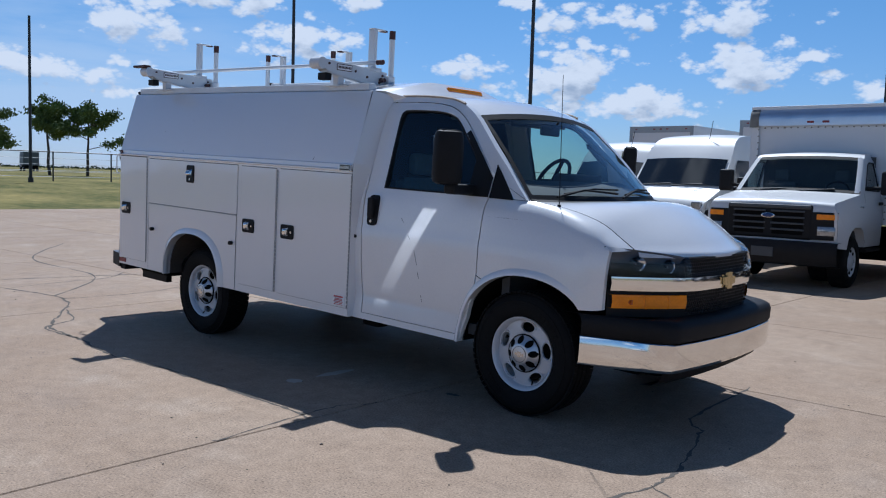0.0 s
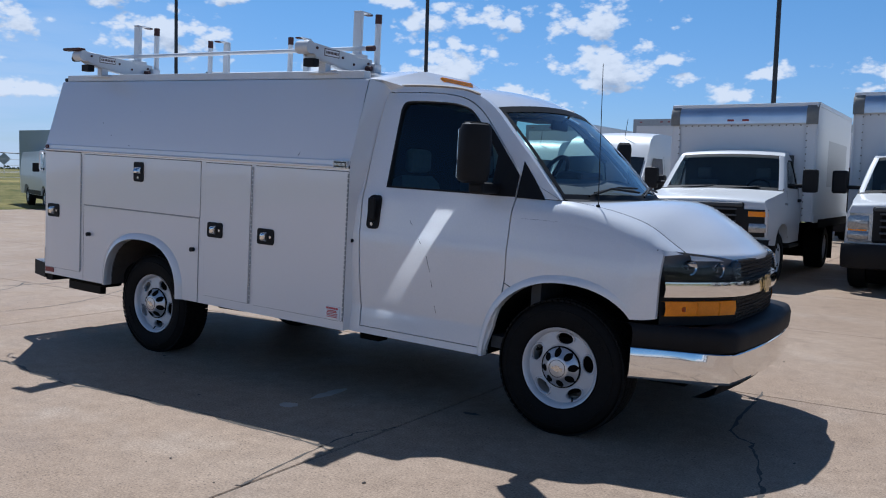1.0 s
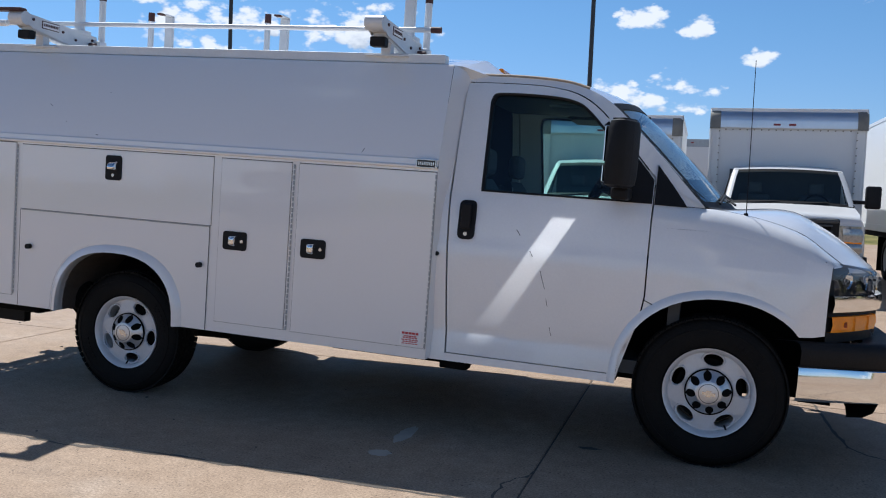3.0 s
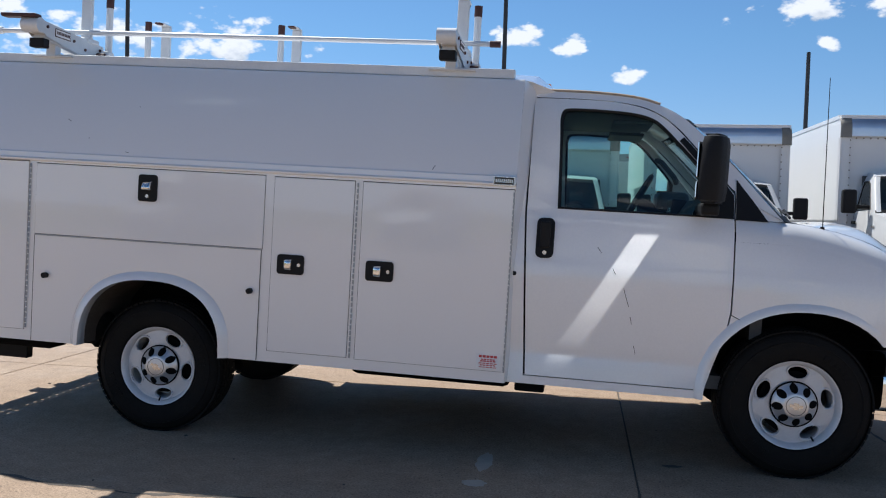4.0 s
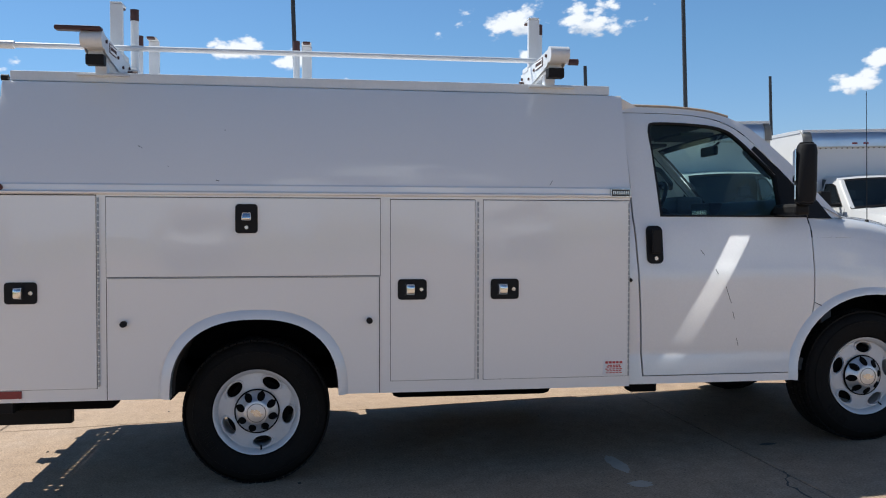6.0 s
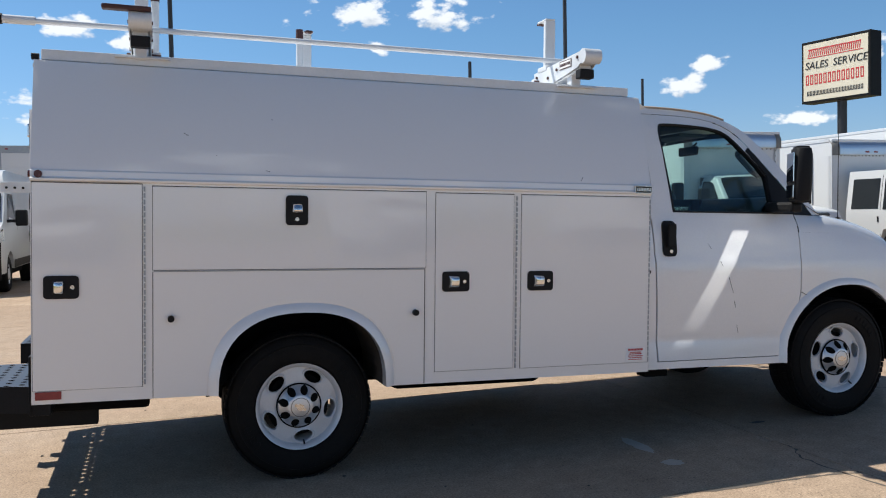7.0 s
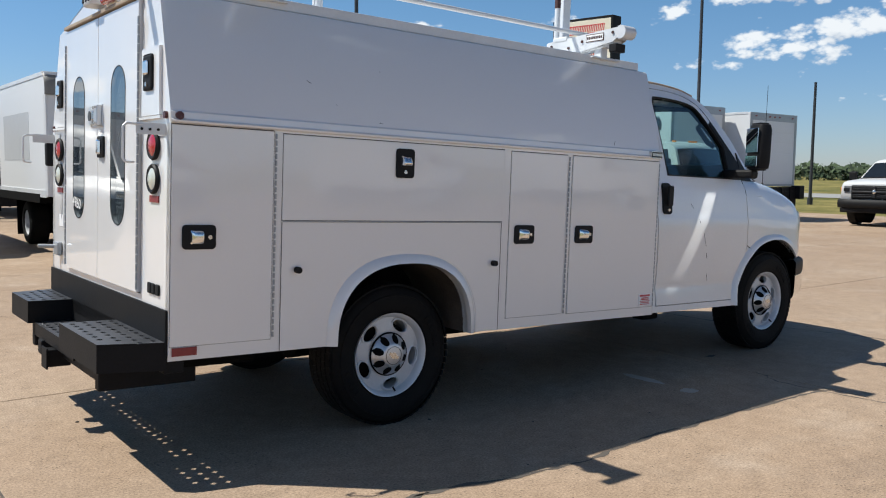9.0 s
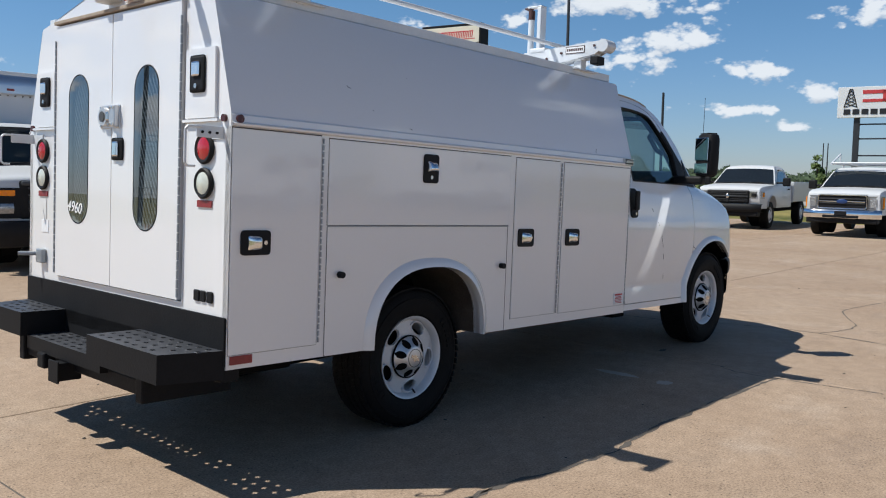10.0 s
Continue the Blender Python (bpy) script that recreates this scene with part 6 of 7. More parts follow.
def cab_inside(t, d, z, w):
    """Dashboard, wheel, two seats and a dark rear wall behind a cab's windscreen."""
    part("cab_tub", box(-w + 0.05, w - 0.05, d + 0.02, 2.06, 0.62, z - 0.35), INTERIOR, t)
    part("rear_wall", box(-w + 0.06, w - 0.06, 2.04, 2.07, 0.7, 2.0), INTERIOR, t)
    part("dashboard", grid([[(x, dd, zz) for x in (-w + 0.08, -0.3, 0.3, w - 0.08)] for dd, zz in ((d + 0.06, z - 0.015), (d + 0.25, z + 0.01), (d + 0.36, z - 0.03), (d + 0.38, z - 0.30))]), DASH_GREY, t, smooth=50)
    for s in (-1, 1):
        st = part("seat", box(s * 0.22, s * 0.72, 1.72, 1.90, 0.95, 1.58, 0.05), SEAT_GREY, t)
        part("headrest", box(s * 0.36, s * 0.58, 1.76, 1.85, 1.60, 1.78, 0.03), SEAT_GREY, st)
    ring = [(0.46 + 0.19 * math.cos(2 * math.pi * k / 16), d + 0.45 + 0.05 * math.sin(2 * math.pi * k / 16), z + 0.02 + 0.17 * math.sin(2 * math.pi * k / 16)) for k in range(17)]
    part("steering_wheel", tube(ring, 0.014, 6), BLACK, t)


DASH_GREY = mat("faded_dash_grey", (0.20, 0.21, 0.21), 0.7, var=0.1, scale=6)
SEAT_GREY = mat("truck_seat_grey", (0.10, 0.105, 0.11), 0.85, var=0.1, scale=10)


def bm_badge_ring():
    """The blue field of the oval badge."""
    bm = revolve([(0, -0.012), (0.8, -0.008), (1.0, 0.0)], 24)
    for v in bm.verts:
        v.co = (v.co.x * 0.088, 0.019 + v.co.y, 1.06 + v.co.z * 0.032)
    return [bm]


def cutaway_truck(px, py, top, length=5.2, chrome_lamps=False, label="", tall=1.0, hw=1.22, patch=False):
    t = thing("box_truck", label or "white cutaway box truck with black grille, parked nose out", "truck", pose(px, py, 0), "parked box trucks")
    t.scale = (1.0, 1.0, tall)
    top /= tall
    w = table([0.0, 0.12, 0.30, 1.0, 2.5], [0.5, 0.9, 1.12, 1.25, 1.45, 1.8, 2.0, 2.1], [[0.90, 0.92, 0.90, 0.86, 0.84, 0.8, 0.76, 0.6], [0.955, 0.975, 0.955, 0.88, 0.86, 0.8, 0.76, 0.6], [0.985, 1.0, 0.985, 0.92, 0.88, 0.82, 0.76, 0.6], [0.985, 1.005, 1.0, 0.975, 0.94, 0.86, 0.80, 0.68], [0.99, 1.01, 1.005, 0.995, 0.965, 0.89, 0.83, 0.72]])
    prof = [(0.16, 0.62), (0.10, 0.72), (0.09, 1.12), (0.10, 1.215), (0.135, 1.255), (0.22, 1.280), (0.45, 1.315), (0.80, 1.365), (1.04, 1.395), (1.10, 1.415), (1.58, 1.945), (1.66, 2.00), (1.78, 2.035), (1.95, 2.045), (2.10, 2.045), (2.10, 0.60), (1.28, 0.60), (1.24, 0.74), (1.14, 0.86), (1.0, 0.91), (0.74, 0.91), (0.60, 0.86), (0.50, 0.76), (0.45, 0.60)]
    side_hole = [(1.34, 1.47), (2.0, 1.455), (1.98, 1.90), (1.76, 1.90), (1.66, 1.86)]
    part("cab", shell(prof, w, 12, skip=9, holes=[side_hole]), TRUCK_WHITE, t, smooth=38)
    sc = part("windscreen", screen(w, 1.10, 1.42, 1.585, 1.95, 0.055), CAB_GLASS, t, smooth=60)
    sc.visible_shadow = False
    cab_inside(t, 1.12, 1.40, 0.93)
    part("screen_trim", screen(w, 1.07, 1.392, 1.125, 1.445, 0.0, 0.008), BLACK, t)
    part("screen_header", screen(w, 1.545, 1.905, 1.60, 1.965, 0.03, 0.010), BLACK, t)
    for s in (-1, 1):
        rows = []
        for k in range(5):
            d, z = 1.09 + 0.50 * k / 4, 1.405 + 0.55 * k / 4
            rows.append([(s * (w(d, z) + o), d + e, z + o2) for o, e, o2 in ((0.001, 0.07, 0.0), (0.001, 0.0, 0.0), (-0.02, -0.012, 0.012), (-0.085, -0.016, 0.016))])
        part("a_pillar", grid(rows), TRUCK_WHITE, t, smooth=50)
        pn = part("side_window", side_sheet(side_hole, w, s, -0.004), CAB_GLASS, t)
        pn.visible_shadow = False
        part("window_rubber", tube([(s * (w(d, z) + 0.002), d, z) for d, z in side_hole + side_hole[:1]], 0.010, 5), BLACK, t)
        part("door_seam", side_sheet([(1.26, 0.68), (1.268, 0.68), (1.268, 1.42), (1.26, 1.42)], w, s, 0.003), UNDER, t)
        part("door_seam", side_sheet([(2.05, 0.68), (2.058, 0.68), (2.058, 1.96), (2.05, 1.96)], w, s, 0.003), UNDER, t)
        part("door_handle", box(s * 1.0, s * 1.03, 1.86, 2.02, 1.24, 1.29, 0.01), BLACK, t)
        part("wing_badge", box(s * 0.985, s * 1.008, 0.98, 1.10, 1.20, 1.225, 0.003), DULL_CHROME, t)
        towing_mirror(t, s * 0.92, 1.42, 1.40, s)
        part("wheel_arch", cyl((s * 0.45, 0.87, 0.50), (s * 0.70, 0.87, 0.50), 0.43, n=24), UNDER, t)
        rows = [[(s * x, d, z) for x, d in ((0.60, 0.055), (0.80, 0.060), (0.90, 0.085), (0.950, 0.125))] for z in (0.735, 0.76, 0.90, 1.05, 1.135)]
        hl = part("headlight", grid(rows), VEH_LENS if chrome_lamps else BLACK, t, smooth=50)
        lens = (((0.66, 0.93, 0.90, 1.10), (0.66, 0.93, 0.76, 0.88)) if chrome_lamps else ((0.70, 0.93, 0.80, 0.93),))
        for x0, x1, z0, z1 in lens:
            rows = [[(s * x, 0.050 + 1.3 * max(0, x - 0.80) ** 1.6 - 0.012 * (1 - c * c), (z0 + z1) / 2 + c * (z1 - z0) / 2) for x in (x0, x0 + (x1 - x0) * 0.33, x0 + (x1 - x0) * 0.66, x1)] for c in (-1, -0.5, 0, 0.5, 1)]
            part("lamp_lens", grid(rows), VEH_LENS, hl, smooth=60)
        rows = [[(s * x, 0.048 + 1.3 * max(0, x - 0.80) ** 1.6, z) for x in (0.68, 0.78, 0.88, 0.95)] for z in ((0.885, 0.905) if chrome_lamps else (1.03, 1.105))]
        part("turn_lamp", grid(rows), AMBER, hl)
        road_wheel(t, s * 0.84, 0.87)
        road_wheel(t, s * 0.90, 2.12 + 0.61 * length, wid=0.3, dual=True)
        part("box_skirt", box(s * 1.0, s * 1.2, 2.6, length + 2.3, 0.80, 0.95, 0.01), UNDER, t)
        part("cab_step", box(s * 0.86, s * 1.02, 1.3, 2.05, 0.52, 0.57, 0.01), BLACK, t)
    g = part("grille", box(-0.62, 0.62, 0.045, 0.14, 0.72, 1.235, 0.035), BLACK, t)
    for x0, x1 in ((-0.50, -0.06), (0.06, 0.50)):
        for z in (0.79, 0.88, 0.97, 1.06):
            part("grille_slot", box(x0, x1, 0.040, 0.047, z, z + 0.055, 0.004), UNDER, g)
            part("grille_bar", box(x0 - 0.02, x1 + 0.02, 0.022, 0.05, z + 0.058, z + 0.084, 0.006), INTERIOR, g)
    part("grille_lip", box(-0.60, 0.60, 0.030, 0.09, 1.165, 1.225, 0.022), INTERIOR, g)
    bm = revolve([(0, -0.012), (0.8, -0.008), (1.0, 0.0)], 24)
    for v in bm.verts:
        v.co = (v.co.x * 0.10, 0.022 + v.co.y, 1.06 + v.co.z * 0.040)
    part("grille_badge", bm, DULL_CHROME, g, smooth=60)
    for v in bm_badge_ring():
        part("badge_field", v, BLUE_PRINT, g, smooth=60)
    us_ = [-1 + i / 6 for i in range(13)]
    part("front_bumper", grid([[(u * 0.99, d - 0.05 * (1 - u * u) + 0.9 * max(0, abs(u) - 0.8) ** 1.5, z) for u in us_] for d, z in ((0.12, 0.34), (-0.03, 0.37), (-0.07, 0.50), (-0.07, 0.62), (-0.04, 0.695), (0.12, 0.70))]), BLACK, t, smooth=45)
    part("plate_holder", box(-0.16, 0.16, -0.135, -0.115, 0.46, 0.60, 0.004), INTERIOR, t)
    part("chassis", box(-0.5, 0.5, 0.2, length + 2.2, 0.45, 0.75), UNDER, t)
    for x0 in (-0.62, 0.08):
        part("wiper", cyl((x0, 1.03, 1.435), (x0 + 0.5, 1.08, 1.475), 0.010, n=6), BLACK, t)
    b = cargo_box(t, hw, 2.12, 2.12 + length, 0.92, top)
    if patch:
        for s in (-1, 1):
            part("painted_patch", box(s * (hw - 0.004), s * (hw + 0.003), 3.3, 5.3, 1.50, 2.30), PANEL_GREY, b)
    part("mud_flap", box(-1.1, 1.1, 2.6 + 0.61 * length, 2.62 + 0.61 * length, 0.15, 0.8), UNDER, t)
    return t


cutaway_truck(1.83, 7.35, 2.81, 3.65, tall=0.98, hw=1.18, patch=True)
cutaway_truck(4.68, 7.80, 2.99, 5.2, True, "white cutaway box truck with clear headlamps, parked nose out", 0.98)
cutaway_truck(7.92, 7.80, 3.17, 5.2, tall=1.07)
cutaway_truck(11.0, 7.75, 2.98, 5.2, True, "white cutaway box truck with clear headlamps, parked nose out")


def cabover_truck(px, py, top):
    t = thing("cabover_truck", "white crew-cab cabover box truck with orange roof lamps", "truck", pose(px, py, 0), "parked box trucks")
    w = table([0.0, 0.4, 2.0], [0.5, 1.2, 2.1], [[0.93, 0.96, 0.84], [0.98, 1.0, 0.88], [1.0, 1.02, 0.9]])
    prof = [(0.05, 0.55), (0.0, 0.8), (0.02, 1.16), (0.30, 1.95), (0.42, 2.05), (0.7, 2.09), (2.0, 2.09), (2.0, 0.6), (1.1, 0.6), (1.0, 0.85), (0.5, 0.85), (0.4, 0.55)]
    part("cab", shell(prof, w), TRUCK_WHITE, t, smooth=35)
    part("windscreen", screen(w, 0.02, 1.18, 0.30, 1.95, 0.06), DARK_GLASS, t, smooth=60)
    for s in (-1, 1):
        part("front_side_window", side_sheet([(0.32, 1.28), (1.02, 1.26), (1.02, 1.92), (0.48, 1.92)], w, s), DARK_GLASS, t)
        part("rear_side_window", side_sheet([(1.14, 1.28), (1.86, 1.28), (1.86, 1.92), (1.14, 1.92)], w, s), DARK_GLASS, t)
        part("door_seam", side_sheet([(1.08, 0.62), (1.09, 0.62), (1.09, 1.98), (1.08, 1.98)], w, s, 0.003), UNDER, t)
        part("door_handle", box(s * 0.99, s * 1.02, 1.12, 1.16, 1.0, 1.12, 0.01), BLACK, t)
        towing_mirror(t, s * 0.92, 0.25, 1.32, s, 0.38)
        part("headlight", box(s * 0.62, s * 0.95, -0.02, 0.2, 0.82, 0.96, 0.02), CLEAR_LENS, t)
        road_wheel(t, s * 0.83, 0.78)
        road_wheel(t, s * 0.88, 4.4, wid=0.3, dual=True)
    bm = None
    for z in (0.86, 0.92, 0.98):
        bm = box(-0.56, 0.56, -0.012, 0.02, z, z + 0.025, 0.005, bm=bm)
    part("grille", bm, BLACK, t)
    part("front_bumper", box(-0.97, 0.97, -0.06, 0.2, 0.45, 0.72, 0.03), TRUCK_WHITE, t)
    bm = None
    for x in (-0.7, -0.1, 0, 0.1, 0.7):
        bm = box(x - 0.03, x + 0.03, 0.42, 0.50, 2.09, 2.13, 0.008, bm=bm)
    part("roof_lamp_row", bm, AMBER, t)
    part("chassis", box(-0.45, 0.45, 0.3, 7.0, 0.45, 0.75), UNDER, t)
    cargo_box(t, 1.1, 2.3, 7.0, 0.95, top)
    part("side_door", box(-1.125, -1.112, 2.9, 3.7, 1.0, 2.5, 0.004), BOX_WHITE, t)


cabover_truck(14.75, 7.6, 2.84)


def reversed_truck(px, py, top, liftgate=False, hw=1.22, length=6.0, dark=False):
    """A box truck seen from behind: rear frame and roll-up door towards the open lot."""
    t = thing("parked_box_truck", "white box truck parked tail out" + (" with black tail lift" if liftgate else ""), "truck", pose(px, py, 0), "trucks parked tail out")
    b = cargo_box(t, hw, 0.0, length, 1.0, top, cap=False)
    part("rear_frame", fill([[(-hw, 1.0), (hw, 1.0), (hw, top), (-hw, top)], [(-hw + 0.12, 1.06), (hw - 0.12, 1.06), (hw - 0.12, top - 0.22), (-hw + 0.12, top - 0.22)]]), GALV, b).location.y = -0.012
    n = 6
    for i in range(n):
        z0 = 1.08 + (top - 1.32) * i / n
        part("door_panel", box(-hw + 0.14, hw - 0.14, -0.008, 0.0, z0, z0 + (top - 1.32) / n - 0.008, 0.003), BOX_WHITE, b)
    for x in (-0.25, 0, 0.25, -0.95, 0.95):
        part("clearance_lamp", box(x - 0.04, x + 0.04, -0.03, -0.012, top - 0.12, top - 0.08, 0.006), RED_REFLECT, b)
    part("chassis", box(-0.5, 0.5, 0.3, length + 1.5, 0.5, 0.95), UNDER, t)
    for s in (-1, 1):
        road_wheel(t, s * 0.90, 1.6, R=0.42, wid=0.42, dual=True)
        road_wheel(t, s * 0.86, length + 0.9, R=0.42)
        part("mud_flap", box(s * 0.6, s * 1.15, 1.12, 1.14, 0.12, 0.85), UNDER, t)
    part("cab", box(-0.98, 0.98, length + 0.05, length + 1.7, 0.6, 2.1, 0.12), TRUCK_WHITE, t)
    part("rear_bumper", box(-1.15, 1.15, -0.15, 0.05, 0.86, 0.98, 0.01), BLACK_METAL, t)
    if liftgate:
        bm = box(-1.1, 1.1, -0.16, -0.06, 0.30, 0.86, 0.01)
        for i in range(5):
            bm = box(-1.08 + 0.45 * i, -1.05 + 0.45 * i, -0.19, -0.05, 0.28, 0.98, 0.004, bm=bm)
        part("tail_lift", bm, BLACK_METAL, t)
        for s in (-1, 1):
            part("lift_step", box(s * 1.05, s * 1.32, -0.30, 0.0, 0.62, 1.02, 0.02), BLACK_METAL, t)
    if dark:
        part("lower_door_panel", box(-hw + 0.13, hw - 0.13, -0.03, -0.016, 0.95, 2.05, 0.004), BLACK_METAL, b)
    return t


reversed_truck(17.9, 10.2, 3.26)
reversed_truck(20.55, 9.5, 3.12, True)
reversed_truck(-7.8, 22.5, 3.48)
reversed_truck(-3.75, 22.5, 3.62)
reversed_truck(2.75, 20.4, 3.22, True, length=4.6, dark=True)
reversed_truck(-0.95, 22.5, 3.52)


def panel_van(px, py, high=2.46, name="panel_van", label="white high-roof panel van with black bumper, parked nose out", turn=0.0):
    t = thing(name, label, "van", pose(px, py, 0, 0, 0, turn), "parked vans")
    w = table([0.0, 0.35, 1.3, 6.0], [0.4, 0.9, 1.3, 2.0, 2.5], [[0.86, 0.9, 0.84, 0.75, 0.70], [0.98, 1.0, 0.93, 0.82, 0.75], [1.0, 1.02, 1.0, 0.92, 0.80], [1.0, 1.02, 1.01, 0.95, 0.84]])
    prof = [(0.02, 0.35), (0.0, 0.72), (0.03, 1.0), (0.10, 1.12), (0.34, 1.24), (0.70, 1.385), (1.17, 1.97), (1.34, high - 0.28), (1.48, high - 0.14), (1.70, high - 0.05), (2.1, high), (5.6, high), (5.75, high - 0.2), (5.75, 0.45), (4.9, 0.45), (4.75, 0.75), (4.35, 0.82), (3.95, 0.75), (3.82, 0.45), (1.36, 0.45), (1.26, 0.72), (0.98, 0.82), (0.7, 0.72), (0.58, 0.40)]
    part("body", shell(prof, w), TRUCK_WHITE, t, smooth=40)
    part("windscreen", screen(w, 0.70, 1.395, 1.17, 1.97, 0.05), DARK_GLASS, t, smooth=60)
    lower = [(0.0, 0.28), (-0.04, 0.40), (-0.04, 0.62), (-0.02, 0.86), (0.02, 0.985), (0.08, 1.0)]
    us_ = [-1 + i / 6 for i in range(13)]
    part("front_bumper", grid([[(u * 0.97, d - 0.10 * (1 - u * u) + 0.38 * max(0, abs(u) - 0.78) ** 1.5 * 4, z) for u in us_] for d, z in lower]), BLACK, t, smooth=50)
    g = part("grille", box(-0.5, 0.5, -0.135, -0.02, 0.80, 0.96, 0.02), UNDER, t)
    for z in (0.72, 0.78, 0.975):
        part("grille_bar", grid([[(u * 0.6, -0.15 + 0.06 * u * u, zz) for u in us_] for zz in (z, z + 0.018)]), INTERIOR, g)
    bm = revolve([(0, -0.012), (0.8, -0.008), (1.0, 0.0)], 20)
    for v in bm.verts:
        v.co = (v.co.x * 0.07, -0.150 + v.co.y, 0.885 + v.co.z * 0.06)
    part("grille_badge", bm, DULL_CHROME, g)
    bm = None
    for i in range(26):
        x = -0.52 + i * 0.042
        bm = box(x, x + 0.02, 0.50, 0.54, 1.335, 1.350, bm=bm)
    part("bonnet_vent_strip", bm, UNDER, t)
    for s in (-1, 1):
        hl = part("headlight", side_sheet([(0.08, 1.0), (0.40, 1.02), (0.52, 1.26), (0.18, 1.16)], w, s, 0.012), VEH_LENS, t)
        part("headlight_front", box(s * 0.66, s * 0.86, 0.02, 0.14, 1.0, 1.14, 0.03), VEH_LENS, t)
        part("side_window", side_sheet([(1.02, 1.36), (1.95, 1.36), (1.95, 1.95), (1.42, 1.95)], w, s), DARK_GLASS, t)
        part("door_seam", side_sheet([(2.05, 0.5), (2.06, 0.5), (2.06, 2.0), (2.05, 2.0)], w, s, 0.003), UNDER, t)
        towing_mirror(t, s * 0.90, 1.02, 1.30, s, 0.32)
        part("sill_trim", side_sheet([(1.4, 0.46), (3.8, 0.46), (3.8, 0.62), (1.4, 0.62)], w, s, 0.01), BLACK, t)
        part("wheel_arch", cyl((s * 0.45, 0.98, 0.44), (s * 0.72, 0.98, 0.44), 0.38, n=24), UNDER, t)
        road_wheel(t, s * 0.86, 0.98, R=0.36)
        road_wheel(t, s * 0.86, 4.35, R=0.36)
    for x0 in (-0.7, -0.05):
        part("wiper", cyl((x0, 0.63, 1.43), (x0 + 0.62, 0.67, 1.475), 0.012, n=6), BLACK, t)
    bm = None
    for x in (-0.62, -0.22, 0, 0.22, 0.62):
        bm = box(x - 0.02, x + 0.02, 1.50, 1.56, high - 0.145, high - 0.115, 0.008, bm=bm)
    part("roof_lamp_row", bm, CLEAR_LENS, t)
    part("underbody", box(-0.8, 0.8, 0.2, 5.6, 0.28, 0.5), UNDER, t)
    part("aerial", cyl((0.3, 1.45, high - 0.2), (0.3, 1.62, high + 0.28), 0.006, n=5), BLACK, t)
    return t


panel_van(-1.18, 9.75)
panel_van(-4.4, 12.4, label="white high-roof panel van parked behind its neighbour, nose out")
panel_van(-21.6, 13.0, 2.05, label="white low-roof panel van with black grille beside the grass", turn=68)
panel_van(-21.4, 16.6, 2.45, label="white high-roof panel van with black bumper beside the grass", turn=68)
# out-of-view vans, added so the service van's paint reflects pale shapes
for x_, y_, hi_, lab in ((-13.0, -24.5, 2.46, "white high-roof panel van across the lot"), (-3.6, -25.5, 2.05, "white low-roof panel van across the lot"), (7.5, -24.0, 2.46, "white high-roof panel van across the lot"), (17.0, -22.0, 2.05, "white low-roof panel van across the lot"), (24.5, -19.0, 2.46, "white high-roof panel van at the lot's far corner")):
    panel_van(x_, y_, hi_, label=lab, turn=180 - 1.2 * x_)
tr = thing("cargo_trailer", "grey-green sided cargo trailer parked behind vans", "trailer", pose(-27.0, 20.0, 0.2))
part("trailer_body", box(-1.2, 1.2, -5.3, 8.0, 0.9, 2.75, 0.02), GREY_BOX, tr)
part("trailer_frame", box(-0.6, 0.6, -5.0, 7.5, 0.5, 0.9), UNDER, tr)
for s in (-1, 1):
    for d in (4.8, 6.0):
        road_wheel(tr, s * 0.95, d, R=0.48, wid=0.3, dual=True)


